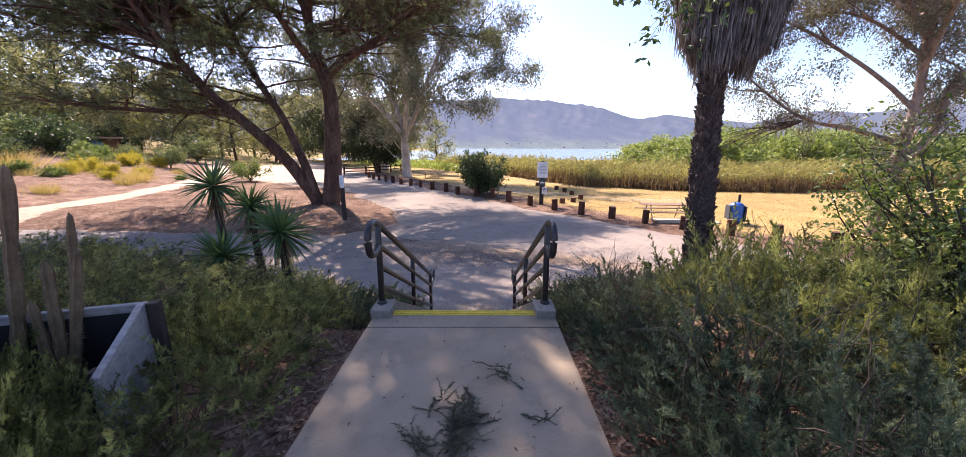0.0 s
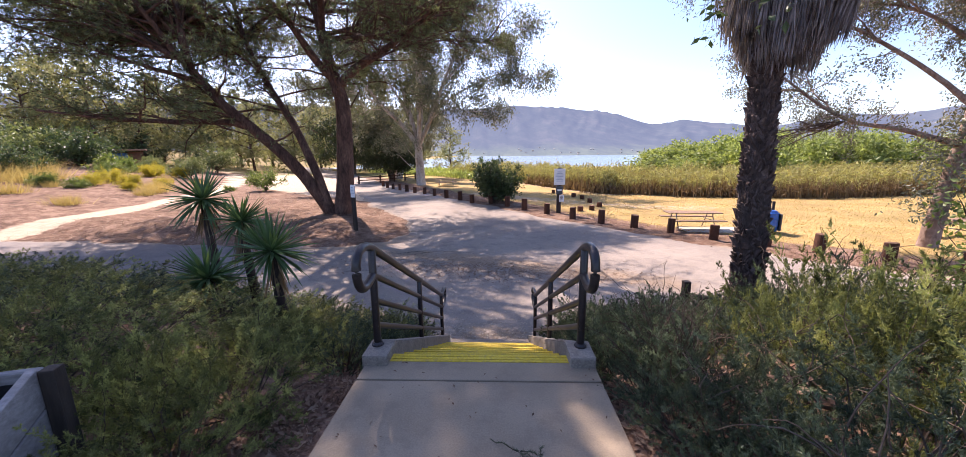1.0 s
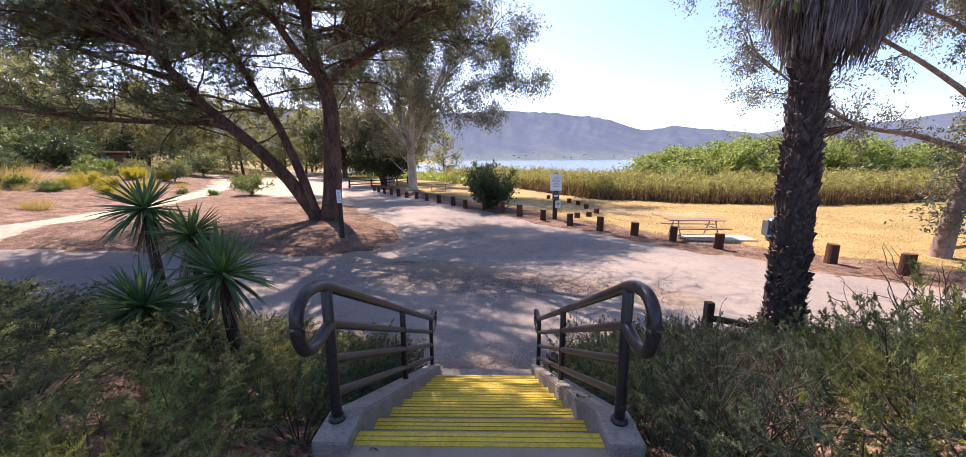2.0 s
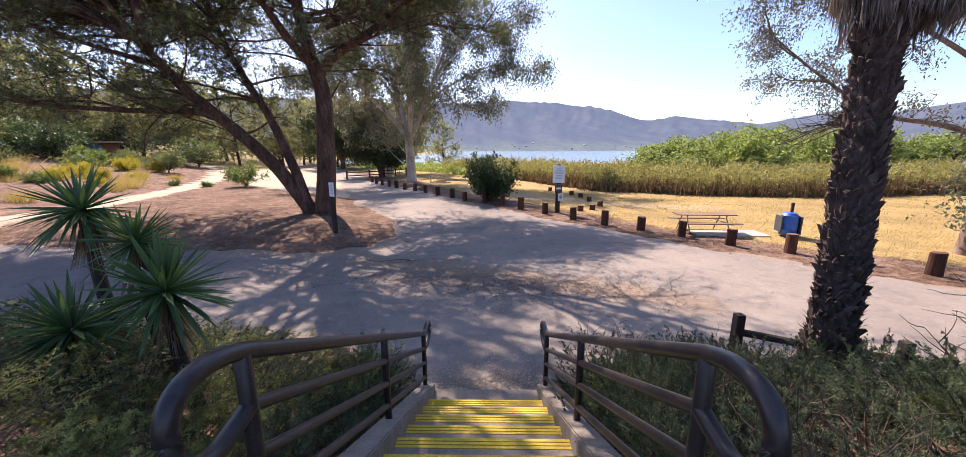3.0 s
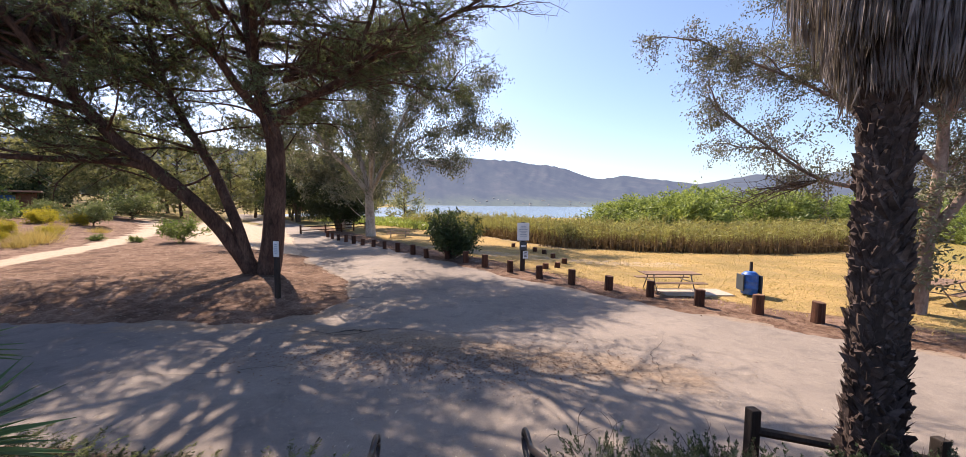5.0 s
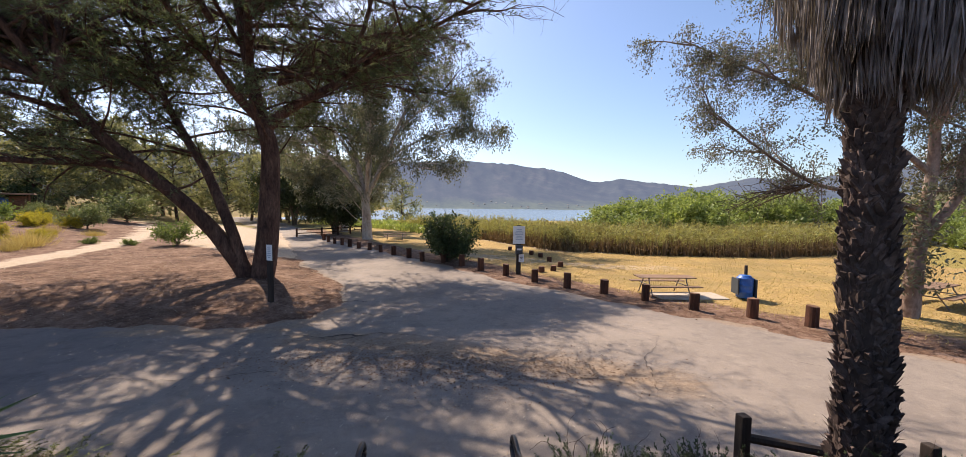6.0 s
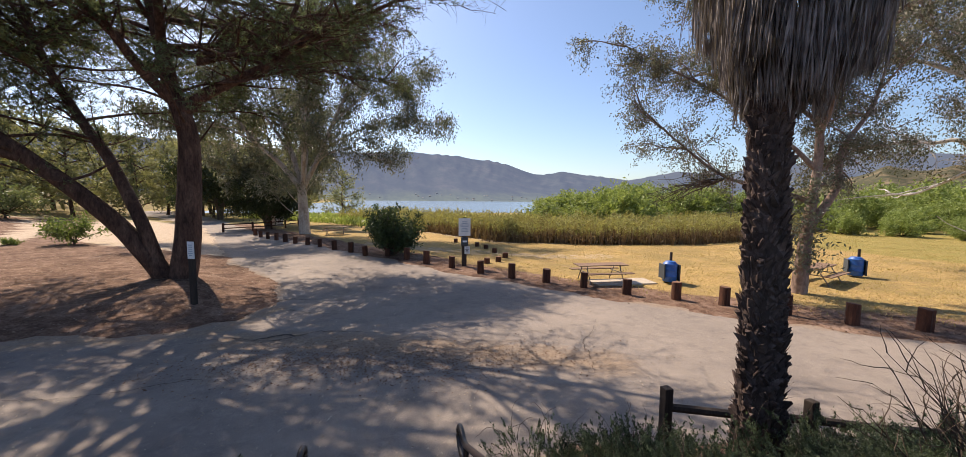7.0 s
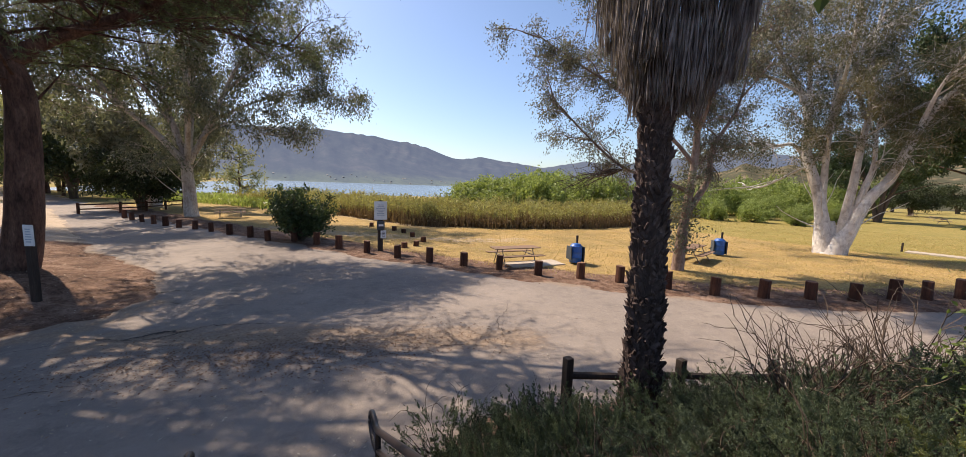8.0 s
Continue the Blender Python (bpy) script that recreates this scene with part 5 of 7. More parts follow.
limb(limbs_g, [(gx - 4.0, gy - 0.8, gz + 9.2), (gx - 6.4, gy - 2.0, gz + 10.4), (gx - 8.9, gy - 3.0, gz + 11.0)], 0.14, 0.03)
limb(limbs_g, [(gx + 1.0, gy - 0.3, gz + 7.0), (gx + 2.8, gy - 1.8, gz + 8.2), (gx + 4.8, gy - 2.8, gz + 8.6), (gx + 6.2, gy - 3.2, gz + 7.6)], 0.1, 0.02)
limb(limbs_g, [(gx - 1.0, gy + 0.5, gz + 8.0), (gx - 3.2, gy - 1.0, gz + 12.0), (gx - 4.6, gy - 2.0, gz + 15.0)], 0.16, 0.03)
gum_tree("gum_tree", (gx, gy), 0, 1, 0, 41, "tall pale-barked gum tree with drooping grey-green leaves", leaf_len=0.32, leaf_wide=0.105, per_tip=20, low=4.4, extra=limbs_g, reach=2.4, density=2.3, subs=4.5, spray=0.34, droop=-0.12, twigs=0.46, hang=-1.3)
gum_tree("gum_tree", (-14.5, 58.0), 15, 7, 4, 42, "distant gum tree with a thick grey trunk", 0.6, leaf_len=0.6, leaf_wide=0.2, per_tip=22, low=4, reach=2.8, density=1.5)
pepper = gum_tree("pepper_tree", (-14.3, 53.5), 6.6, 3.0, 4, 43, "dark rounded shade tree with a forked trunk", 0.24, "pepper_leaf", 0.36, 34, low=2.0, reach=1.7, bark="brown_bark", leaf_wide=0.13, density=2.6)
for x, y, s in ((125, 36.8, 1.2), (150, 47, 1.3), (172, 40, 1.4), (98, 21, 0.9), (-27.5, 74, 1.7)):
    copy_thing(pepper, pose(x, y, height(x, y), 0, 0, x * 37)).scale = (s, s, s)
# the gum between the palm and the field, with a bare lower limb
cx, cy = 16.4, 15.1
cz = height(cx, cy)
limbs_c = []
limb(limbs_c, [(cx, cy, cz - 0.2), (cx + 0.1, cy, cz + 1.4), (cx + 0.35, cy + 0.1, cz + 3.0), (cx + 0.45, cy, cz + 5.2), (cx + 0.3, cy, cz + 8.5), (cx + 0.9, cy + 0.5, cz + 11.5)], 0.29, 0.06)
limb(limbs_c, [(cx + 0.3, cy, cz + 2.6), (cx + 1.2, cy - 0.3, cz + 4.3), (cx + 1.5, cy - 0.2, cz + 5.8), (cx + 2.9, cy - 0.2, cz + 7.6), (cx + 4.0, cy, cz + 10)], 0.17, 0.035)
limb(limbs_c, [(cx + 0.2, cy, cz + 3.7), (cx - 1.0, cy + 0.6, cz + 4.2), (cx - 2.4, cy + 1.5, cz + 4.7), (cx - 4.0, cy + 2.4, cz + 6.2), (cx - 5.4, cy + 3.4, cz + 8.0)], 0.11, 0.025)
limb(limbs_c, [(cx + 0.4, cy, cz + 5.0), (cx - 0.6, cy + 0.6, cz + 6.2), (cx - 2.4, cy + 1.5, cz + 7.8), (cx - 4.6, cy + 2.8, cz + 9.4), (cx - 6.2, cy + 3.8, cz + 10.6)], 0.1, 0.025)
limb(limbs_c, [(cx + 0.35, cy, cz + 7), (cx + 1.4, cy + 0.8, cz + 9.0), (cx + 2.2, cy + 1.6, cz + 10.6)], 0.12, 0.03)
limb(limbs_c, [(cx + 0.4, cy, cz + 6.2), (cx - 0.4, cy - 1.2, cz + 8.0), (cx - 0.8, cy - 2.2, cz + 9.6)], 0.12, 0.03)
for k in range(11):                                      # the upper crown, thin towards the white gum
    a0 = k * 2.39996
    if 0.57 * math.cos(a0) - 0.82 * math.sin(a0) > 0.35:
        continue
    limb(limbs_c, [(cx + 0.3, cy, cz + 6.6 + 0.2 * k), (cx + 0.3 + 1.8 * math.cos(a0), cy + 1.8 * math.sin(a0), cz + 8.2 + 0.22 * k), (cx + 0.3 + 4.0 * math.cos(a0), cy + 4.0 * math.sin(a0), cz + 9.0 + 0.25 * k)], 0.09, 0.02)
gum_tree("gum_tree", (cx, cy), 0, 1, 0, 44, "slender gum tree with a pale trunk and open crown", crown="gum_leaf_pale", leaf_len=0.115, leaf_wide=0.048, per_tip=43, extra=limbs_c, bark="rosy_bark", droop=-0.06, reach=1.4, low=4.0, density=2.8, twigs=0.3, subs=2.3, spray=0.13, hang=-1.2)
rng = np.random.default_rng(71)
snag = []
for i in range(9):
    b2 = side_branch(rng, (cx - 2.4, cy + 1.5, cz + 4.6), (-1, 0.35 + 0.3 * rng.normal(), rng.uniform(-0.5, 0.15)), rng.uniform(2, 3.2), -0.02, 0.2, 7)
    snag.append(tube(b2, np.linspace(0.035, 0.008, 7), 5))
    for k in range(1, 7):
        for _ in range(3):
            t2 = side_branch(rng, b2[k], unit(b2[k] - b2[k - 1]) + rng.normal(0, 0.6, 3), rng.uniform(0.4, 1.0), -0.03, 0.25, 5)
            snag.append(tube(t2, np.linspace(0.011, 0.004, 5), 3))
dead_limb = thing("dead_branch", (cx - 2.4, cy + 1.5, cz + 4.6), "bare grey dead branch hanging from the gum tree", "branch")
part("bare_growth", shifted(snag, np.array([cx - 2.4, cy + 1.5, cz + 4.6])), "twig", dead_limb)
ivy_r = np.random.default_rng(72)
p = np.array([(cx, cy, cz)]) + np.c_[ivy_r.normal(0, 0.42, 1500), ivy_r.normal(0, 0.42, 1500), ivy_r.uniform(0.9, 4.6, 1500)]
suckers = thing("sucker_shoots", (cx, cy, cz), "leafy grey-green shoots clothing the gum trunk", "shoots")
part("leaves", shifted([diamonds(p, unit(ivy_r.normal(size=p.shape) + (0, 0, -0.4)), 0.17, 0.07, ivy_r, 0.15)], np.array([cx, cy, cz])), "gum_leaf", suckers)

# the great white gum on the field
wx, wy = 31.2, 15.3
wz = height(wx, wy)
limbs_w = []
limb(limbs_w, [(wx + 0.32, wy - 0.1, wz - 0.4), (wx + 0.34, wy - 0.1, wz + 0.25), (wx + 0.36, wy - 0.1, wz + 1.1), (wx + 0.36, wy - 0.05, wz + 2.1)], 0.95, 0.12)
limb(limbs_w, [(wx + 0.36, wy - 0.15, wz - 0.4), (wx + 0.42, wy - 0.35, wz + 0.6), (wx + 0.58, wy - 0.72, wz + 1.7), (wx + 0.72, wy - 1.12, wz + 3.0)], 0.8, 0.24)
limb(limbs_w, [(wx + 0.3, wy + 0.05, wz - 0.4), (wx + 0.24, wy + 0.3, wz + 0.7), (wx + 0.16, wy + 0.5, wz + 1.9), (wx + 0.1, wy + 0.72, wz + 3.3)], 0.78, 0.26)
limb(limbs_w, [(wx + 0.25, wy + 0.3, wz - 0.3), (wx + 0.1, wy + 0.75, wz + 3.4), (wx - 0.26, wy + 1.6, wz + 6.3), (wx - 0.32, wy + 1.77, wz + 8.5), (wx - 0.5, wy + 2.3, wz + 10.6), (wx - 0.9, wy + 3.3, wz + 12.6), (wx - 1.3, wy + 4.2, wz + 15.5)], 0.4, 0.07)
limb(limbs_w, [(wx - 0.32, wy + 1.7, wz + 8.6), (wx - 0.46, wy + 2.1, wz + 12.9), (wx - 0.6, wy + 2.5, wz + 17.5)], 0.17, 0.04)
limb(limbs_w, [(wx + 0.25, wy + 0.3, wz + 0.6), (wx + 0.15, wy + 0.55, wz + 2.6), (wx + 0.1, wy + 0.7, wz + 5.3), (wx + 0.07, wy + 0.7, wz + 9.0), (wx + 0.1, wy + 0.6, wz + 12.2), (wx + 0.2, wy + 0.6, wz + 17.0)], 0.28, 0.06)
limb(limbs_w, [(wx + 0.4, wy - 0.3, wz + 0.4), (wx + 0.55, wy - 0.6, wz + 4.2), (wx + 0.6, wy - 0.7, wz + 6.5), (wx + 0.65, wy - 0.85, wz + 9.2), (wx + 0.6, wy - 0.6, wz + 11.6), (wx + 0.3, wy - 0.9, wz + 16.0)], 0.28, 0.06)
limb(limbs_w, [(wx + 0.45, wy - 0.4, wz + 0.2), (wx + 0.6, wy - 0.75, wz + 2.0), (wx + 0.75, wy - 1.1, wz + 4.2), (wx + 0.83, wy - 1.35, wz + 5.7), (wx + 0.8, wy - 1.3, wz + 8.3), (wx + 1.2, wy - 1.6, wz + 12.0)], 0.25, 0.05)
limb(limbs_w, [(wx + 0.4, wy - 0.3, wz - 0.3), (wx + 0.55, wy - 0.75, wz + 1.3), (wx + 0.7, wy - 1.1, wz + 2.8), (wx + 0.85, wy - 1.5, wz + 3.9), (wx + 1.1, wy - 2.1, wz + 4.95), (wx + 1.33, wy - 2.75, wz + 7.4), (wx + 1.6, wy - 3.4, wz + 9.1), (wx + 1.9, wy - 4.4, wz + 10.2), (wx + 2.6, wy - 6.2, wz + 11.6)], 0.42, 0.1)
limb(limbs_w, [(wx + 0.1, wy + 0.65, wz + 8.8), (wx + 0.26, wy + 0.2, wz + 10.5), (wx + 0.45, wy - 0.3, wz + 12.9), (wx + 0.65, wy - 0.9, wz + 14.3), (wx + 0.9, wy - 1.5, wz + 15.6)], 0.2, 0.05)
limb(limbs_w, [(wx - 0.2, wy + 1.5, wz + 5.8), (wx - 0.5, wy + 2.3, wz + 7.1), (wx - 0.8, wy + 3.2, wz + 7.05), (wx - 1.2, wy + 4.2, wz + 7.2), (wx - 1.6, wy + 5.2, wz + 7.0)], 0.15, 0.03)
limb(limbs_w, [(wx - 0.15, wy + 1.3, wz + 5.2), (wx - 0.3, wy + 1.6, wz + 5.6), (wx - 0.7, wy + 2.7, wz + 4.85), (wx - 1.1, wy + 3.8, wz + 4.2), (wx - 1.5, wy + 4.8, wz + 4.3)], 0.12, 0.03)
limb(limbs_w, [(wx - 0.5, wy + 2.2, wz + 10.4), (wx - 1.8, wy + 3.6, wz + 11.6), (wx - 3.4, wy + 5.0, wz + 12.0), (wx - 5.0, wy + 6.0, wz + 11.2)], 0.14, 0.03)
limb(limbs_w, [(wx + 0.1, wy + 0.6, wz + 9.5), (wx - 2.0, wy - 0.6, wz + 12.3), (wx - 3.6, wy - 1.2, wz + 14.7)], 0.15, 0.03)
limb(limbs_w, [(wx + 0.6, wy - 0.7, wz + 8.6), (wx + 2.6, wy + 0.6, wz + 11.0), (wx + 4.4, wy + 1.4, wz + 14.0)], 0.16, 0.03)
limb(limbs_w, [(wx + 1.33, wy - 2.75, wz + 7.4), (wx + 0.4, wy - 3.6, wz + 9.6), (wx - 0.6, wy - 4.6, wz + 11.2)], 0.14, 0.03)
limb(limbs_w, [(wx + 0.8, wy - 1.3, wz + 8.0), (wx + 2.0, wy - 3.2, wz + 9.4), (wx + 3.0, wy - 5.2, wz + 9.8)], 0.15, 0.03)
limb(limbs_w, [(wx + 0.1, wy + 0.6, wz + 6.0), (wx - 1.0, wy + 0.4, wz + 7.4), (wx - 2.2, wy + 0.6, wz + 7.2)], 0.08, 0.02)
gum_tree("gum_tree", (wx, wy), 0, 1, 0, 45, "massive white-barked gum tree with several trunks", crown="gum_leaf_rusty", leaf_len=0.17, leaf_wide=0.06, per_tip=25, extra=limbs_w, reach=1.9, low=5.8, density=2.5, subs=3.4, twigs=0.34, hang=-1.2, spray=0.22, droop=-0.09, bark="white_bark")
shade = gum_tree("shade_tree", (43, 9.0), 15.5, 8.0, 6, 46, "dense dark green tree behind the white gum", 0.4, "dark_leaf", 0.3, 64, low=6.8, reach=2.6, bark="brown_bark", leaf_wide=0.15, density=2.4)
copy_thing(shade, pose(83.4, 29.2, height(83.4, 29.2), 0, 0, 200))


# ---- bushes ----
def bush(name, seed, r, h, n_stem, per_tip, leaf_len, leaf_wide, crown, label, category="bush", group="", hang=0.3, bark="twig", trunk=0.0):
    """A many-stemmed round bush about the origin."""
    rng = np.random.default_rng(seed)
    wood, tips = [], []
    for i in range(n_stem):
        a, e = rng.uniform(0, 2 * np.pi), rng.uniform(0.12, 1.0)
        d = np.array([math.cos(a) * (1 - e * 0.75) * r / h * 1.6, math.sin(a) * (1 - e * 0.75) * r / h * 1.6, 0.35 + e])
        L = rng.uniform(0.75, 1.1) * math.hypot(r * (1 - e * 0.6), (h - trunk) * (0.45 + 0.5 * e))
        s = side_branch(rng, (0.08 * math.cos(a), 0.08 * math.sin(a), trunk * 0.9 - 0.05), d, L, 0.0, 0.13, 6)
        wood.append(tube(s, np.linspace(0.02 + 0.006 * h, 0.006, 6), 5))
        for k in range(2, 6):
            for _ in range(3):
                t2 = side_branch(rng, s[k], unit(s[k] - s[k - 1]) + rng.normal(0, 0.7, 3), rng.uniform(0.22, 0.42) * r, -0.02, 0.2, 4)
                tips.append(t2)
    wood += thin(tips[::2], 0.012)
    if trunk:
        wood.append(tube([(0, 0, -0.2), (0.02, 0, trunk * 0.6), (0, 0.03, trunk * 1.1)], [0.09, 0.07, 0.06], 7))
    ob = thing(name, (0, 0, 0), label, category, group)
    part("branchwork", wood, bark, ob)
    part("foliage", [leaves_on(tips, rng, per_tip, leaf_len, leaf_wide, hang, 0.06 * r)], crown, ob)
    return ob


def put(ob, x, y, a=0, s=1.0, first=False, dz=0.0, sz=None):
    m4 = pose(x, y, height(x, y) + dz, 0, 0, a) @ Matrix.Diagonal((s, s, sz or s, 1))
    if first:
        ob.matrix_world = m4
        return ob
    c = copy_thing(ob, pose(x, y, height(x, y) + dz, 0, 0, a))
    c.scale = (s, s, sz or s)
    return c


put(bush("upright_bush", 51, 1.45, 3.0, 46, 20, 0.2, 0.085, "dark_leaf", "dense dark green upright bush between bollards", hang=0.5), 0.35, 29.2, s=1.1, first=True)
sb = bush("small_bush", 52, 1.5, 1.7, 22, 11, 0.17, 0.085, "bright_leaf", "small open green bush on bare dirt", trunk=0.25)
put(sb, -21.3, 35.6, s=1.1, first=True)
ob = bush("olive_shrub", 53, 2.0, 2.6, 26, 12, 0.24, 0.1, "olive_leaf", "pale grey-green shrub on the bank", group="pale shrubs", trunk=0.4)
put(ob, -38, 47, first=True)
for x, y, s in ((-44, 59.5, 1.6), (-46, 50.5, 0.8), (-64, 62, 1.6), (-52, 38, 1.1), (-60, 48, 1.8)):
    put(ob, x, y, x * 20, s)
ob = bush("dark_shrub", 54, 2.4, 3.2, 30, 14, 0.26, 0.11, "dark_leaf", "dark rounded shrub on the reddish bank", group="dark shrubs")
put(ob, -43, 33.5, first=True)
for x, y, s in ((-54.5, 49, 1.6), (-58, 40, 1.5), (-50, 27, 1.0), (-66, 52, 1.6), (-60, 62, 1.6), (-72, 40, 1.6), (-70, 66, 2.0), (-84, 52, 2.0)):
    put(ob, x, y, x * 33, s)
ob = bush("yellow_bush", 55, 1.1, 1.0, 22, 12, 0.13, 0.05, "yellow_bloom", "low yellow-green flowering bush on the bank", group="yellow bushes")
put(ob, -33.5, 34.5, first=True)
for x, y, s in ((-35.5, 33, 0.9), (-32.5, 37, 0.8), (-37, 36, 1.1), (-31.5, 32.5, 0.6), (-40.6, 44.5, 1.2), (-39, 46.5, 1.1), (-42.5, 47, 1.2)):
    put(ob, x, y, x * 47, s)
ob = bush("green_bush", 56, 1.0, 0.9, 20, 12, 0.14, 0.06, "bright_leaf", "low bright green bush on the bank", group="green bushes")
put(ob, -36.5, 30.5, first=True)
for x, y, s in ((-34.5, 31, 0.8), (-28.5, 36.5, 0.5), (-25.0, 35.8, 0.5), (-44.5, 44.5, 1.7), (-47, 46.5, 2.0), (-42.5, 41.5, 1.4)):
    put(ob, x, y, x * 47, s)


# roofed board among the shrubs on the bank
kx, ky = -52.0, 52.8
kz = height(kx, ky)
kiosk = thing("kiosk", (kx, ky, kz), "small open kiosk with a flat roof and blue board", "kiosk")
kiosk.rotation_euler.z = radians(40)
part("roof", box(-2.4, 2.4, -1.0, 1.0, 2.35, 2.55, 0.03), "bench_wood", kiosk, "flat brown roof")
for x in (-1.9, 1.9):
    part("post", box(x - 0.1, x + 0.1, -0.1, 0.1, -0.5, 2.35, 0.01), "log_end", kiosk)
part("board", box(-1.7, 0.3, -0.06, 0.06, 0.7, 2.0, 0.01), "blue_drum", kiosk, "blue notice board")
part("panel", box(0.35, 1.75, -0.06, 0.06, 0.5, 2.2, 0.01), "log_end", kiosk, "rust-coloured panel")


def grass_clump(seed, n, r, h, mat, label, name="grass_clump"):
    rng = np.random.default_rng(seed)
    p = np.c_[rng.normal(0, r * 0.5, (n, 2)), np.zeros(n) - 0.03]
    d = unit(np.c_[p[:, :2] / r * 0.6 + rng.normal(0, 0.22, (n, 2)), np.ones(n)])
    ob = thing(name, (0, 0, 0), label, "grass", "grass clumps")
    part("tuft", [spikes(p, d, h * rng.uniform(0.5, 1.1, n), 0.025, rng)], mat, ob)
    return ob


gc = grass_clump(61, 500, 0.9, 1.0, "dry_grass", "tall dry golden grass clump on the bank")
put(gc, -30, 33.5, first=True)
rng = np.random.default_rng(62)
for i in range(12):
    u, s2 = rng.uniform(1.5, 13), rng.uniform(-8, 20)
    put(gc, -23.5 - 0.931 * u - 0.364 * s2, 25 - 0.364 * u + 0.931 * s2, rng.uniform(0, 360), rng.uniform(0.5, 1.3))

for x, y, s in ((-38.5, 31, 1.6), (-41, 33.5, 1.9), (-43, 34, 2.0), (-40, 29, 1.7), (-46, 36, 2.0), (-44.5, 34, 2.1), (-36, 41, 0.8), (-34, 43, 0.7)):
    put(gc, x, y, x * 91, s)

# ---- trees far to the left ----
far_pine = None
rng = np.random.default_rng(66)
for i, (x, y, h) in enumerate([(-44, 92, 14), (-62, 70, 13), (-36, 104, 15), (-70, 56, 12), (-80, 75, 16), (-58, 98, 16), (-24, 112, 14), (-90, 60, 14), (-66, 34, 10), (-78, 26, 12), (-74, 64, 15), (-88, 44, 13), (-96, 80, 18), (-70, 92, 17), (-54, 80, 14), (-62, 30, 11), (-50, 108, 17), (-14, 120, 14), (-34, 124, 17), (-84, 94, 18), (-104, 66, 17), (-58, 62, 9), (-36, 88, 14), (-29, 94, 14), (-21, 99, 13), (-45, 84, 13), (-31, 80, 10), (-40, 76, 10), (-52, 66, 13), (-66, 62, 15), (-46, 72, 12), (-76, 46, 14), (-68, 42, 12), (-84, 36, 14), (-57, 74, 15), (-38, 96, 16)]):
    if far_pine is None:
        r2 = np.random.default_rng(67)
        lim = [([(0, 0, -0.4), (0.2, 0.1, 3), (0.1, 0.3, 6), (0.3, 0.2, 9), (0.2, 0.1, 11)], 0.24, 0.05)]
        for k in range(11):
            a = k * 2.4
            z0 = 1.5 + 0.8 * k
            L = 4.6 - 0.22 * k
            lim.append(([(0.1, 0.2, z0), (math.cos(a) * L * 0.5, math.sin(a) * L * 0.5, z0 + 0.7), (math.cos(a) * L, math.sin(a) * L, z0 + 1.0)], 0.11, 0.03))
        w2, t2 = limb_set(lim, r2, 1.1, 0.2, 2.4, 0.12, 0.0, (0, 0), 0.7, 0.9, skip_low=0.9, sides=3)
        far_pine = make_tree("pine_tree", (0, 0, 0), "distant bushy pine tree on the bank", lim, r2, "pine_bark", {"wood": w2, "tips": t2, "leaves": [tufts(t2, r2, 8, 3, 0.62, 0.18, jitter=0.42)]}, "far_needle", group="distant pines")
        put(far_pine, x, y, 0, h / 11, first=True)
    else:
        put(far_pine, x, y, rng.uniform(0, 360), h / 11)

# ---- reeds and thicket by the lake ----
rng = np.random.default_rng(81)


def reed_bed(n, depth0, depth1, h0, h1, width, seed, front, back_bias=1.0):
    rng = np.random.default_rng(seed)
    line = np.asarray(front, float)
    lens = np.linalg.norm(np.diff(line, axis=0), axis=1)
    seg = rng.choice(len(lens), n, p=lens / lens.sum())
    f = rng.uniform(0, 1, n)[:, None]
    p = line[seg] + (line[seg + 1] - line[seg]) * f
    e = unit(line[seg + 1] - line[seg])
    nrm = np.c_[-e[:, 1], e[:, 0]]
    p = p + nrm * (depth0 + (depth1 - depth0) * rng.uniform(0, 1, n)[:, None] ** back_bias) + rng.normal(0, 0.25, (n, 2))
    hgt = rng.uniform(h0, h1, n) * (1 + 0.24 * wobble(p, 0.6, 7.0) + 0.22 * wobble(p, 1.7, 1.0))
    d = unit(np.c_[rng.normal(0, 0.13, (n, 2)), np.ones(n)])
    return np.c_[p, terrain(p) - 0.05], d, hgt


p, d, hgt = reed_bed(16000, 0, 11, 1.25, 2.25, 0.05, 82, REED_FRONT)
groups = [spikes(p, d, hgt, 0.06, rng)]
q = p.repeat(4, 0) + d.repeat(4, 0) * (hgt.repeat(4) * rng.uniform(0.5, 1.0, len(p) * 4))[:, None]
groups.append(diamonds(q, unit(rng.normal(0, 1.0, q.shape) + (0, 0, 0.4)), rng.uniform(0.2, 0.5, len(q)), rng.uniform(0.06, 0.13, len(q)), rng))
tagged(part("reed_bed", groups, "reed"), "tall yellow-green reeds along the lakeside field", "reeds", kind="stuff")
p, d, hgt = reed_bed(11000, -0.5, 1.4, 0.6, 1.55, 0.05, 83, REED_FRONT[2:])
tagged(part("reed_undergrowth", [spikes(p, d, hgt, 0.09, rng), diamonds(p + d * hgt[:, None] * 0.5, unit(rng.normal(0, 1, p.shape)), 0.3, 0.12, rng)], "reed_low"), "dark brown dead stems at the foot of the reeds", "reeds", kind="stuff")
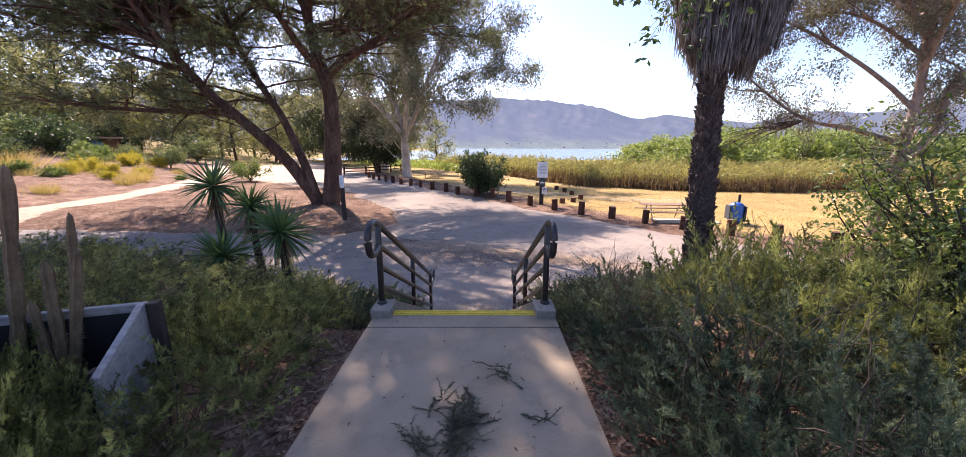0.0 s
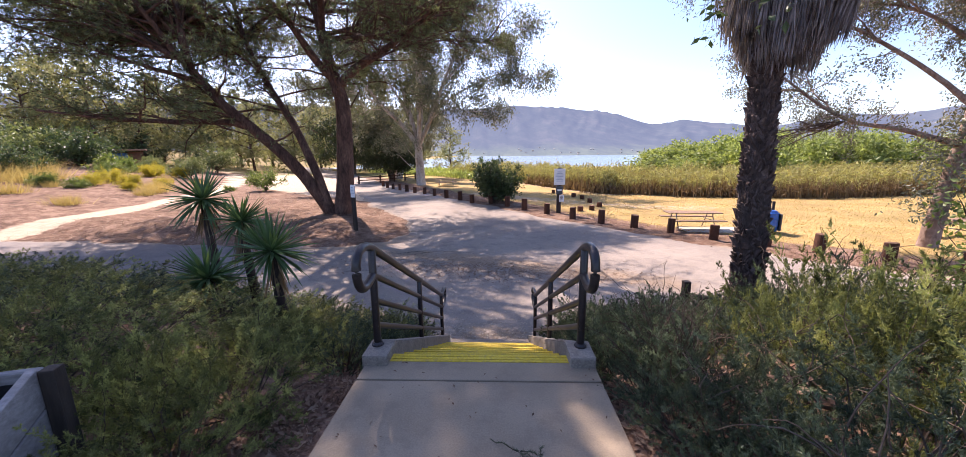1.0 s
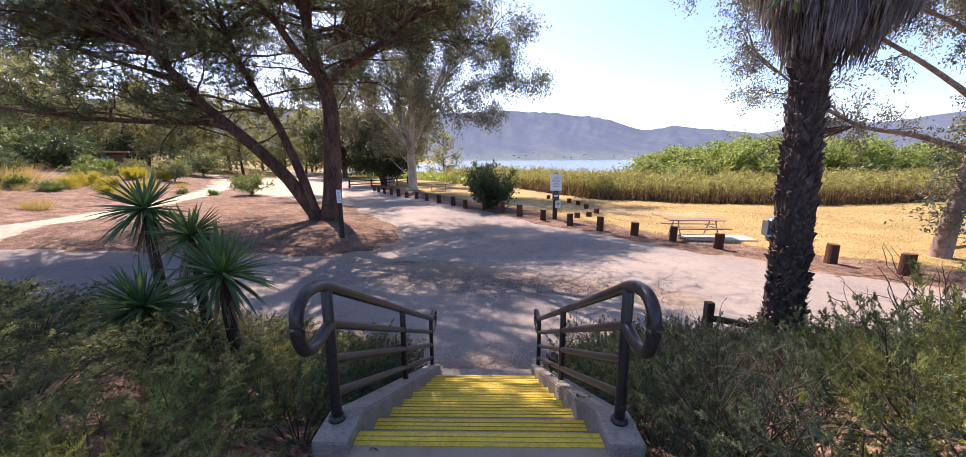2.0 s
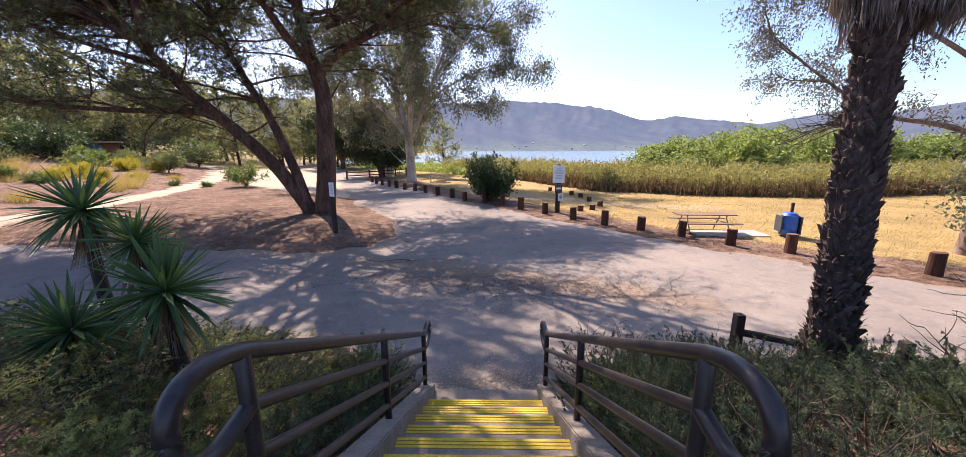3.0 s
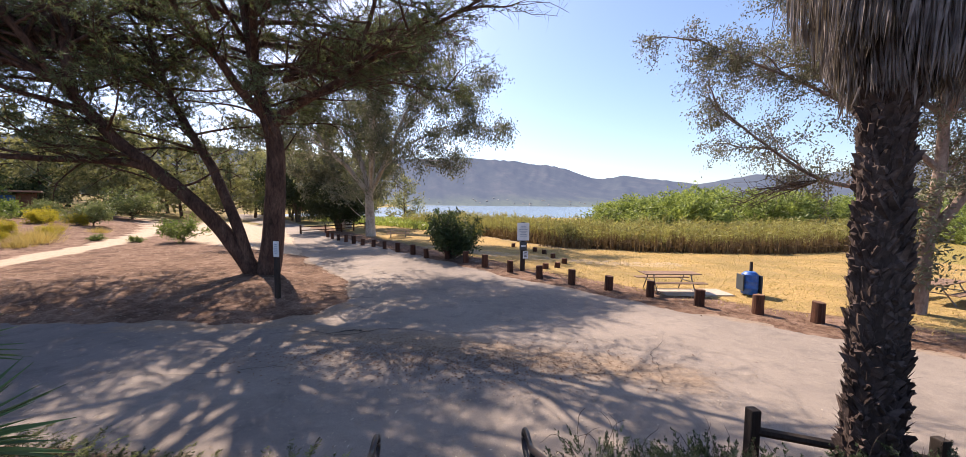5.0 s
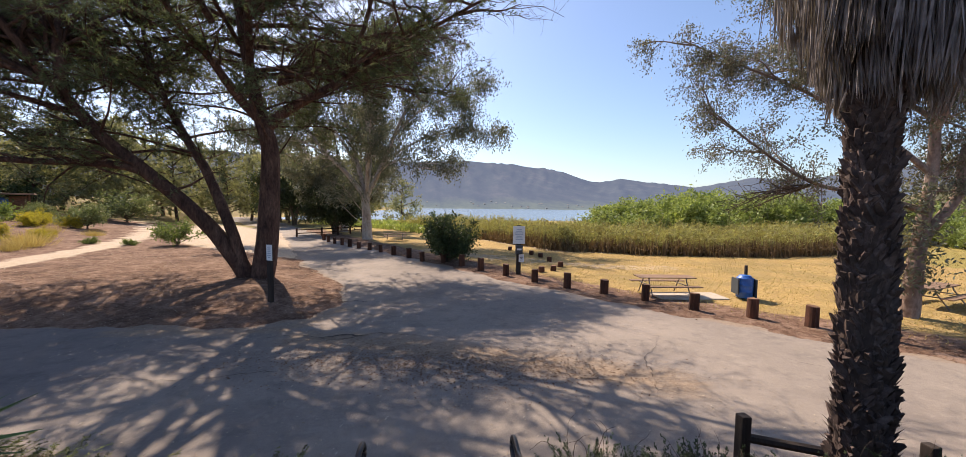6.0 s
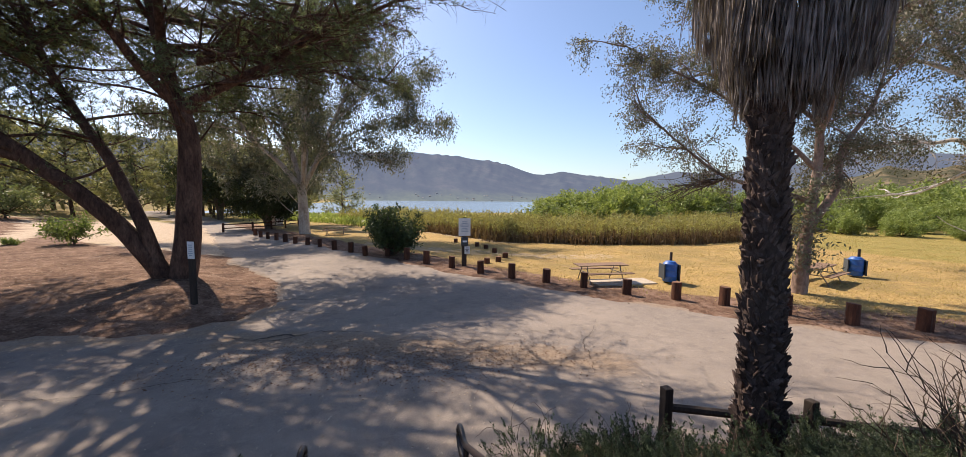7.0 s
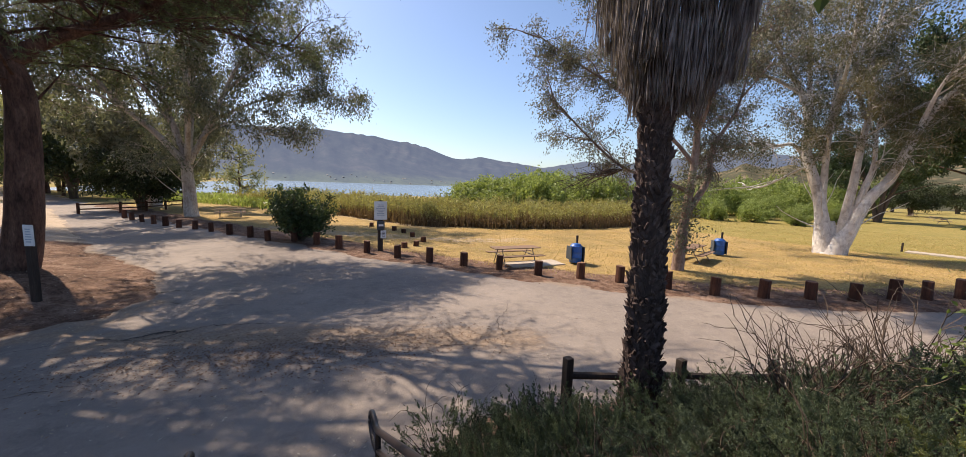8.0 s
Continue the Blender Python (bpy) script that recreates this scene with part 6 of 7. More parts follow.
p, d, hgt = reed_bed(4200, 0, 9, 0.5, 1.2, 0.05, 84, [(-26, 78), (-12, 66), (-4, 56), (3, 50)])
groups = [spikes(p, d, hgt, 0.14, rng), diamonds(p + d * hgt[:, None] * 0.7, unit(rng.normal(0, 0.8, p.shape) + (0, 0, 0.6)), 0.6, 0.16, rng)]
tagged(part("green_reeds", groups, "willow_leaf"), "bright green waterside growth by the lake", "reeds", kind="stuff")


def thicket_unit(seed):
    """A broad willow clump with an uneven top."""
    return bush("willow_clump", seed, 3.6, 4.6, 30, 14, 0.46, 0.21, "willow_leaf", "bright green willow thicket behind the reeds", "thicket", "willow thicket", hang=0.1)


wl = [thicket_unit(85), thicket_unit(86), thicket_unit(87)]
spots = []
for i in range(46):
    f = i / 45
    x = 23 + 56 * f + rng.uniform(-2.5, 2.5)
    y = np.interp(x, [10, 20, 30, 45, 80], [56, 50, 47, 49, 58]) + rng.uniform(0, 22)
    spots.append((x, y))
for i, (x, y) in enumerate(spots):
    tall = np.interp(x, [22, 28, 38, 50, 70], [0.6, 0.9, 1.15, 1.2, 1.0]) * rng.uniform(0.8, 1.15)
    put(wl[i % 3], x, y, rng.uniform(0, 360), 1.0 + 0.25 * rng.uniform(), i < 3, sz=tall)
for x, y, s in ((56, 33, 0.5), (64, 36, 0.6), (60, 42, 0.8), (74, 38, 0.7), (88, 34, 0.7), (84, 25, 0.55), (96, 42, 0.9), (70, 30, 0.4), (110, 26, 0.8), (52, 36, 0.45), (68, 40, 0.7), (78, 34, 0.6), (92, 30, 0.7), (102, 36, 0.9), (60, 30, 0.35), (57, 28.5, 0.3), (64, 31, 0.45), (72, 27, 0.4), (76, 31, 0.55), (82, 30, 0.6), (90, 24, 0.5), (98, 30, 0.7), (106, 22, 0.6), (54, 40, 0.6), (120, 40, 1.0), (116, 30, 0.9), (130, 30, 1.0), (74, 44, 1.1), (82, 42, 1.2), (90, 46, 1.3), (66, 45, 1.0), (98, 38, 1.2), (108, 44, 1.4), (112, 36, 1.2), (126, 34, 1.4)):
    if y - 4 > 0.345 * x or x > 104:                      # the field runs on past the white gum
        put(wl[int(rng.integers(3))], x, y + (18 if x > 104 else 0), rng.uniform(0, 360), s, sz=s * 1.1)

# ---- fan palm ----
PX, PY = 4.42, 6.84
PZ = height(PX, PY) + 0.1
palm = thing("fan_palm", (PX, PY, PZ), "fan palm with a shaggy skirt of dead fronds", "palm tree")
rng = np.random.default_rng(91)
zs = np.linspace(0, 7.2, 40)
rad = np.interp(zs, [0, 0.5, 1.2, 3.9, 7.2], [0.27, 0.225, 0.19, 0.155, 0.15])
bend = np.c_[0.02 * np.sin(zs * 1.1) - 0.024 * zs, 0.009 * zs + 0.02 * np.sin(zs * 0.8), zs]
shade_smooth(part("trunk", [tube(bend, rad * (1 + 0.03 * rng.normal(size=40)), 20)], "palm_bark", palm))
boots = []
for k in range(8):                                       # a few shapes of cut leaf base, facing +x
    w, L, out, tw = rng.uniform(0.035, 0.075), rng.uniform(0.07, 0.16), rng.uniform(0.018, 0.06), rng.normal(0, 0.02)
    v = np.array([(-0.02, -w, 0), (-0.02, w, 0), (out * 0.7, w * 0.5 + tw, L), (out * 0.7, -w * 0.45 + tw, L), (0.022, w * 0.1, -0.02), (out + 0.012, tw, L + rng.uniform(-0.06, 0.03)), (-0.02, 0, L * 0.8)])
    me = npmesh("leaf_base", [(v, [(0, 4, 5, 3), (4, 1, 2, 5)]), (v, [(2, 3, 5), (3, 2, 6), (0, 3, 6), (1, 6, 2)])])
    me.materials.append(M["palm_boot"])
    boots.append(me)
rest = []
for k in range(1300):
    z = 0.1 + 4.2 * ((k + 0.5) / 1300) + rng.uniform(-0.04, 0.04)
    a = k * 2.39996 + rng.uniform(-0.6, 0.6)
    c = np.array([np.interp(z, zs, bend[:, 0]), np.interp(z, zs, bend[:, 1]), z]) + np.interp(z, zs, rad) * np.array([math.cos(a), math.sin(a), 0])
    m4 = pose(*c, rng.uniform(-35, 35), rng.uniform(-10, 18), math.degrees(a)) @ Matrix.Diagonal((rng.uniform(0.5, 1.0), rng.uniform(0.4, 0.95), rng.uniform(0.6, 1.3), 1))
    me = boots[k % 8]
    if 480 <= k < 780:
        lb = part("leaf_base", me, "palm_boot", palm)
        lb.matrix_local = m4
    else:
        co = np.array([m4 @ v.co for v in me.vertices])
        rest += [(co, [(0, 4, 5, 3), (4, 1, 2, 5)]), (co, [(2, 3, 5), (3, 2, 6), (0, 3, 6), (1, 6, 2)])]
fa, fz = rng.uniform(0, 2 * np.pi, 1500), rng.uniform(0.1, 4.3, 1500)
fr = np.interp(fz, zs, rad) + 0.015
fp = np.c_[np.cos(fa) * fr + np.interp(fz, zs, bend[:, 0]), np.sin(fa) * fr + np.interp(fz, zs, bend[:, 1]), fz]
rest.append(spikes(fp, unit(np.c_[np.cos(fa) * 0.5, np.sin(fa) * 0.5, np.ones(1500)] + rng.normal(0, 0.3, (1500, 3))), rng.uniform(0.05, 0.13, 1500), 0.012, rng))
tagged(part("leaf_base_cover", rest, "palm_boot", palm, "ragged cut leaf bases"), kind="stuff")
# skirt: dead fronds hanging in overlapping tufts, the lowest against the trunk
sp, sd, sl = [], [], []
for k in range(190):
    zt = 4.72 + 2.6 * ((k + 0.5) / 190) ** 0.85
    a0 = k * 2.39996 + rng.uniform(-0.3, 0.3)
    r0 = np.interp(zt, [4.7, 5.0, 5.4, 6.0, 7.3], [0.44, 0.6, 0.75, 0.87, 0.92]) * rng.uniform(0.74, 1.1)
    drop = rng.uniform(0.35, 0.9) if zt < 5.2 else rng.uniform(0.55, 1.25)
    swing = rng.normal(0, 0.09)
    for _ in range(46):
        a = a0 + rng.normal(0, 0.17)
        f = rng.uniform(0, 0.72)
        rr = r0 * (1 - 0.16 * f) + rng.normal(0, 0.035)
        sp.append((math.cos(a) * rr, math.sin(a) * rr, zt - f * drop))
        sd.append((-math.cos(a) * rng.uniform(-0.02, 0.2) + swing, -math.sin(a) * rng.uniform(-0.02, 0.2), -1))
        sl.append(drop * (1 - f) * rng.uniform(0.8, 1.08))
for k in range(420):                                     # stray threads and an old stub or two at the neck
    a, z = rng.uniform(0, 2 * np.pi), rng.uniform(4.2, 5.0)
    rr = rng.uniform(0.2, 0.42)
    sp.append((math.cos(a) * rr, math.sin(a) * rr, z))
    sd.append((math.cos(a) * rng.uniform(-0.1, 0.35), math.sin(a) * rng.uniform(-0.1, 0.35), -1))
    sl.append(rng.uniform(0.1, 0.35))
tagged(part("skirt", [diamonds(np.array(sp), unit(np.array(sd) + rng.normal(0, 0.05, (len(sp), 3))), np.array(sl), rng.uniform(0.01, 0.03, len(sp)), rng, 0.3)], "palm_thatch", palm, "grey-brown skirt of hanging dead fronds"), kind="stuff")
for k in range(34):
    a, e = k * 2.39996, rng.uniform(-0.35, 1.1)
    o = np.array([math.cos(a) * math.cos(e), math.sin(a) * math.cos(e), math.sin(e)])
    s2 = unit(np.cross(o, (0, 0, 1.0)))
    p0 = np.array([-0.17, 0.06, 7.3])
    stem = np.array([p0, p0 + o * 0.6, p0 + o * 1.15 + (0, 0, -0.06)])
    ang = np.linspace(-1.15, 1.15, 26)
    u2 = np.cross(s2, o)
    dirs = unit(np.cos(ang)[:, None] * o + np.sin(ang)[:, None] * s2 + rng.normal(0, 0.05, (26, 3)) + (0, 0, -0.15))
    part("frond", [tube(stem, [0.022, 0.018, 0.012], 5), diamonds(np.tile(stem[-1], (26, 1)), dirs, rng.uniform(0.75, 1.0, 26), 0.07, rng, 0.2)], "palm_leaf", palm)
# ---- yuccas ----
def yucca_leaf(L, sag, seed):
    """A stiff folded tapering blade along +x."""
    v, f = [], []
    for t, w in ((0.0, 0.015), (0.3, 0.025), (0.65, 0.02), (1.0, 0.0015)):
        m0 = np.array([0.04 + L * t, 0, -sag * L * t * t])
        v += [m0 + (0, -w, w * 0.4), m0 + (0, 0, -w * 0.25), m0 + (0, w, w * 0.4)]
    for i in range(3):
        b0 = 3 * i
        f += [(b0, b0 + 1, b0 + 4, b0 + 3), (b0 + 1, b0 + 2, b0 + 5, b0 + 4)]
    me = npmesh("leaf", [(np.array(v), f)])
    me.materials.append(M["yucca_leaf"])
    return me


rng = np.random.default_rng(95)
blades = [yucca_leaf(0.55 + 0.03 * k, 0.06 * k, k) for k in range(5)]
for i, (x, y, z, L) in enumerate([(-3.9, 6.65, 1.0, 0.92), (-2.47, 5.9, 0.38, 0.98), (-3.35, 5.85, 0.02, 0.95), (-3.25, 6.5, 0.68, 0.8)]):
    g = height(x, y)
    yu = thing("yucca", (x, y, g), "green spiky yucca on a shaggy trunk among shrubs", "yucca", "yuccas beside the stairs")
    c = np.array([0, 0, z - g])
    shade_smooth(part("trunk", [tube(smooth_line([(0.08, 0.05, -0.1), (0.05, -0.02, c[2] * 0.5), c], 12), np.linspace(0.075, 0.05, 12), 8)], "palm_bark", yu))
    for k in range(105):
        e = math.degrees(math.asin(np.clip(rng.uniform(-0.6, 1.0), -1, 1)))
        lf = part("leaf", blades[int(np.clip((60 - e) / 30 + rng.uniform(-0.5, 0.5), 0, 4))], "yucca_leaf", yu)
        lf.matrix_local = pose(*c) @ pose(0, 0, 0, 0, -e, k * 137.508 + rng.uniform(-9, 9)) @ pose(0, 0, 0, rng.uniform(-25, 25)) @ Matrix.Scale(L * rng.uniform(0.75, 1.05), 4)
    n = 60
    a = rng.uniform(0, 2 * np.pi, n)
    pz = c + np.c_[0.05 * np.cos(a), 0.05 * np.sin(a), -rng.uniform(0.0, 0.35, n)]
    tagged(part("dead_collar", [spikes(pz, unit(np.c_[np.cos(a) * 0.35, np.sin(a) * 0.35, -np.ones(n)]), rng.uniform(0.3, 0.55, n), 0.03, rng)], "dead_leaf", yu, "hanging dry brown leaves"), kind="stuff")


# ---- shrubs on both banks of the stairs ----
def plume_shrub(seed, n, r, h, mat, sprigs=15, needles=9, size=1.0, wide=0.13, rise=0.35, bare=6, fine=1.0, name="rosemary_shrub", label="feathery dark green rosemary-like shrub"):
    """A mound of arching plumes: each a bent stem with side sprigs, set with short needles."""
    rng = np.random.default_rng(seed)
    stems, nb, nd2, nl = [], [], [], []
    for i in range(n):
        a, q = i * 2.39996 + rng.uniform(-0.4, 0.4), math.sqrt((i + 0.5) / n)
        dome = h * math.sqrt(max(0.06, 1 - 0.85 * q * q))
        shell = rng.uniform(0.45, 0.85) if i % 4 else rng.uniform(0.1, 0.45)
        base = np.array([math.cos(a) * r * q * 0.8, math.sin(a) * r * q * 0.8, dome * shell])
        d = np.array([math.cos(a) * (0.25 + q) + rng.normal(0, 0.4), math.sin(a) * (0.25 + q) + rng.normal(0, 0.4), rise + 0.55 * (1 - q) + rng.normal(0, 0.2)])
        L = size * rng.uniform(0.22, 0.46)
        s = side_branch(rng, base, d, L, rng.uniform(-0.1, 0.1), 0.1, 7)
        if i % 3 == 0:
            stems.append(tube(np.vstack([[base[0] * 0.35, base[1] * 0.35, 0.0], (base * (0.75, 0.75, 0.6)), s[0], s[3]]), [0.008, 0.006, 0.004, 0.002], 4))
        k = np.repeat(rng.uniform(0.05, 1.0, sprigs), needles)
        i0 = np.minimum((k * 6).astype(int), 5)
        p = s[i0] + (s[i0 + 1] - s[i0]) * (k * 6 - i0)[:, None]
        tang = unit(s[i0 + 1] - s[i0])
        side = unit(np.repeat(rng.normal(0, 1, (sprigs, 3)) * (1, 1, 0.55), needles, 0))
        way = unit(tang * 0.75 + side * 0.75)
        reach = size * wide * (1.08 - 0.85 * k) * np.repeat(rng.uniform(0.6, 1.15, sprigs), needles)
        f = rng.uniform(0.0, 1.0, len(k))
        nb.append(p + way * (reach * f)[:, None])
        nd2.append(unit(way * 0.7 + rng.normal(0, 0.5, p.shape)))
        nl.append(rng.uniform(0.022, 0.044, len(k)) * (1.15 - 0.45 * f) * fine)
    for i in range(bare):
        a = rng.uniform(0, 2 * np.pi)
        s = side_branch(rng, (math.cos(a) * r * 0.5, math.sin(a) * r * 0.5, h * 0.6), (math.cos(a) * 0.6 + rng.normal(0, 0.3), math.sin(a) * 0.6 + rng.normal(0, 0.3), 0.9), rng.uniform(0.3, 0.65), -0.12, 0.22, 9)
        stems.append(tube(s, np.linspace(0.0045, 0.0015, 9), 4))
    ob = thing(name, (0, 0, 0), label, "shrub", "shrubs beside the stairs")
    part("branchwork", stems, "twig", ob)
    part("foliage", [spikes(np.concatenate(nb), np.concatenate(nd2), np.concatenate(nl), 0.0085 * fine, rng)], mat, ob)
    return ob


OLIVE = "feathery olive-green low shrub over leaf litter"
cool = [plume_shrub(101 + k, 125, 0.85, 0.62, "rosemary", 26, 20, 0.85, 0.085, 0.5, 4, fine=0.56) for k in range(3)]
cool_far = [plume_shrub(105, 115, 0.85, 0.62, "rosemary", 20, 8, 0.95, 0.095, 0.5, 3, fine=0.9)]
warm = [plume_shrub(111 + k, 82, 0.85, 0.5, "rosemary_warm", 34, 24, 1.2, 0.115, 0.3, 4, fine=0.58, label=OLIVE) for k in range(3)]
warm_far = [plume_shrub(115, 95, 0.85, 0.5, "rosemary_warm", 20, 9, 1.15, 0.11, 0.3, 3, fine=0.9, label=OLIVE)]
twiggy = [plume_shrub(121 + k, 80, 0.8, 0.6, "rosemary", 18, 12, 0.85, 0.08, 0.6, 30, fine=0.7, label="half-dead shrub with bare grey twigs") for k in range(2)]
rng = np.random.default_rng(130)
firsts = set()


def plant(kind_list, x, y, s=1.0, sz=None, dz=0.0):
    ob = kind_list[int(rng.integers(len(kind_list)))]
    first = ob.name not in firsts
    firsts.add(ob.name)
    return put(ob, x, y, rng.uniform(0, 360), s, first, dz, sz)


for y in np.arange(0.5, 8.2, 0.78):                     # right bank
    for x in np.arange(2.15, 7.6, 0.98):
        xx, yy = x + rng.uniform(-0.25, 0.25), y + rng.uniform(-0.2, 0.2)
        if yy > np.interp(xx, [1.5, 3, 6, 9], [7.6, 7.9, 7.1, 6.2]) or math.hypot(xx - PX, yy - PY) < 0.55 or (yy < 1.2 and xx > 5):
            continue
        plant(twiggy if rng.uniform() < (0.14 if yy > 5.5 else 0.08) else ((warm if xx > 2.6 and yy < 3.6 and rng.uniform() < 0.4 else cool) if xx < 4.6 and 0.4 < yy < 7.5 else cool_far), xx, yy, rng.uniform(0.72, 1.1), rng.uniform(0.75, 1.3) * (1.25 if yy < 4.5 else 1.0))
for y in np.arange(0.6, 8.8, 0.78):                     # left bank
    for x in np.arange(-6.65, -1.05, 0.95):
        xx, yy = x + rng.uniform(-0.25, 0.25), y + rng.uniform(-0.2, 0.2)
        if (-3.3 < xx < -1.35 and 1.85 < yy < 3.2) or yy > np.interp(xx, [-8, -2, -1], [8.6, 8.2, 7.4]):
            continue
        plant((warm if xx > -2.5 and yy < 4.8 else warm_far) if rng.uniform() < 0.8 else (cool if xx > -2.5 and yy < 4.8 else cool_far), xx, yy, rng.uniform(0.8, 1.1), rng.uniform(0.8, 1.2) * (np.interp(yy, [2.5, 4.5, 6], [1.05, 0.8, 0.62])))
for x, y, s, q in ((-1.2, 1.2, 0.7, 0.9), (-1.25, 1.75, 0.62, 0.8), (-1.2, 2.3, 0.62, 0.75), (-1.2, 2.85, 0.62, 0.75), (-1.2, 3.4, 0.62, 0.8), (-1.8, 1.3, 0.8, 0.95), (-2.3, 1.55, 0.62, 0.8), (-2.9, 1.6, 0.7, 0.9), (-2.5, 1.95, 0.5, 0.85), (-2.2, 1.85, 0.5, 0.8), (-3.1, 2.1, 0.6, 0.9), (-2.75, 1.2, 0.8, 1.0), (-2.1, 1.2, 0.8, 0.95), (-1.6, 3.2, 0.5, 0.8), (-2.2, 3.35, 0.6, 0.8), (-1.62, 1.86, 0.5, 0.85), (-1.95, 1.9, 0.5, 1.0), (-1.75, 1.6, 0.6, 1.3), (-2.2, 1.7, 0.65, 1.45), (-1.5, 1.55, 0.45, 1.1), (-1.9, 1.95, 0.5, 1.45), (-2.5, 1.85, 0.6, 1.5)):
    plant(warm, x, y, s, q)
for x, y, s in ((-1.7, 5.4, 0.8), (-2.3, 5.2, 0.8), (-1.6, 6.1, 0.8), (-2.2, 6.7, 0.85), (-1.5, 6.9, 0.8), (-2.0, 7.4, 0.8), (-2.7, 7.2, 0.85), (-3.2, 7.6, 0.9), (-1.4, 7.7, 0.7)):
    plant(cool if s > 0.8 else warm, x, y, s, 0.72)
for x, y in ((1.75, 4.5), (1.8, 5.1), (1.75, 5.8), (1.75, 6.4), (1.8, 7.0), (-1.05, 4.6), (-1.1, 5.3), (-1.05, 6.0), (-1.1, 6.7), (-1.1, 7.3)):
    plant(cool, x, y, 0.72, 0.75)
for x, y, s in ((-2.35, 1.55, 0.75), (-2.05, 1.35, 0.7), (-1.75, 1.75, 0.55), (-2.75, 1.9, 0.7), (-2.1, 1.95, 0.55), (-1.45, 1.3, 0.6)):   # plumes before the planter
    plant(warm, x, y, s, s * 1.35)
for x, y, s in ((1.95, 1.15, 0.5), (2.3, 1.0, 0.5)):
    plant(warm, x, y, s, s * 1.1)
for x, y, s in ((1.95, 1.6, 0.6), (1.85, 2.1, 0.5), (1.95, 2.5, 0.6), (1.85, 3.0, 0.55), (1.9, 3.5, 0.6), (1.8, 3.95, 0.5), (2.7, 1.25, 0.7), (3.2, 1.5, 0.8), (3.3, 0.95, 0.7)):   # close along the slab
    plant(cool, x, y, s, s * 1.2)
for x, y, s in ((2.2, 6.5, 0.8), (2.7, 6.9, 0.8), (3.2, 6.4, 0.85), (3.6, 7.0, 0.7), (2.6, 6.0, 0.8), (3.7, 6.1, 0.8), (2.3, 7.2, 0.7), (4.9, 6.3, 0.8), (5.4, 5.9, 0.8), (4.6, 5.7, 0.85), (3.9, 5.5, 0.85), (3.1, 5.5, 0.8), (5.6, 6.6, 0.7), (6.2, 6.2, 0.8)):   # below the fence
    plant(cool, x, y, s, s * 0.95)
for x, y, s in ((1.62, 1.0, 0.36), (1.66, 1.4, 0.4), (1.6, 1.85, 0.36), (1.64, 2.3, 0.4), (1.6, 2.75, 0.36), (1.62, 3.2, 0.38), (1.6, 3.6, 0.36)):
    plant(cool, x, y, s, s * 1.25)
for x, y in ((1.95, 6.9), (2.45, 7.2), (2.95, 7.2), (3.4, 7.25), (2.7, 6.6)):
    plant(cool, x, y, 0.8, 1.15)

# ---- leafy, dead and small plants near the walk ----
put(bush("leafy_shrub", 141, 1.15, 2.05, 60, 26, 0.05, 0.028, "bright_leaf", "tall open shrub with small glossy sunlit leaves", hang=0.2), 4.75, 3.2, first=True)
rng = np.random.default_rng(142)


def dead_shrub(seed, n, h, r):
    rng = np.random.default_rng(seed)
    g = []
    for i in range(n):
        a = rng.uniform(0, 2 * np.pi)
        s = side_branch(rng, (rng.normal(0, 0.12), rng.normal(0, 0.12), 0), (math.cos(a) * r / h, math.sin(a) * r / h, 1.0), h * rng.uniform(0.6, 1.05), 0.02, 0.11, 9)
        g.append(tube(s, np.linspace(0.013, 0.0025, 9), 5))
        for k in range(3, 9):
            t2 = side_branch(rng, s[k], unit(s[k] - s[k - 1]) + rng.normal(0, 0.55, 3), h * rng.uniform(0.12, 0.32), 0.05, 0.2, 5)
            g.append(tube(t2, np.linspace(0.0055, 0.0016, 5), 3))
    ob = thing("dead_shrub", (0, 0, 0), "bare grey-brown twiggy dead shrub", "shrub", "dead shrubs")
    part("branchwork", g, "twig", ob)
    return ob


ds = dead_shrub(143, 34, 1.45, 0.9)
put(ds, 4.95, 5.4, first=True)
for x, y, s in ((5.9, 5.5, 0.95), (2.5, 5.3, 0.62), (6.6, 5.0, 1.1), (7.3, 5.3, 1.0), (1.9, 3.9, 0.55), (5.3, 6.6, 0.6), (3.3, 7.3, 0.5)):
    put(ds, x, y, x * 77, s)

arch = smooth_line([(5.5, 2.3, -0.1), (5.3, 2.5, 2.0), (4.6, 3.1, 3.5), (3.4, 3.8, 3.7), (2.35, 4.25, 3.0)], 24)
vt = [side_branch(rng, arch[-1 - int(rng.integers(0, 8))], (rng.uniform(-0.9, 0.5), rng.uniform(-0.5, 0.5), rng.uniform(-0.7, 0.1)), rng.uniform(0.25, 0.65), -0.1, 0.2, 4) for _ in range(64)]
bough = thing("overhanging_bough", (5.5, 2.3, height(5.5, 2.3)), "thin arching bough with drooping small green leaves", "branch")
o = np.array(bough.location)
part("stem", shifted([tube(arch, np.linspace(0.03, 0.008, 24), 6)] + thin(vt, 0.008), o), "twig", bough)
tagged(part("leafage", shifted([leaves_on(vt, rng, 10, 0.078, 0.042, -0.5, 0.03)], o), "dark_leaf", bough), kind="stuff")

# ---- planter with dried cactus stems ----
planter = thing("planter_box", (-1.62, 2.75, -0.05), "weathered grey wooden planter box with a dark liner", "planter")
planter.rotation_euler.z = radians(17)


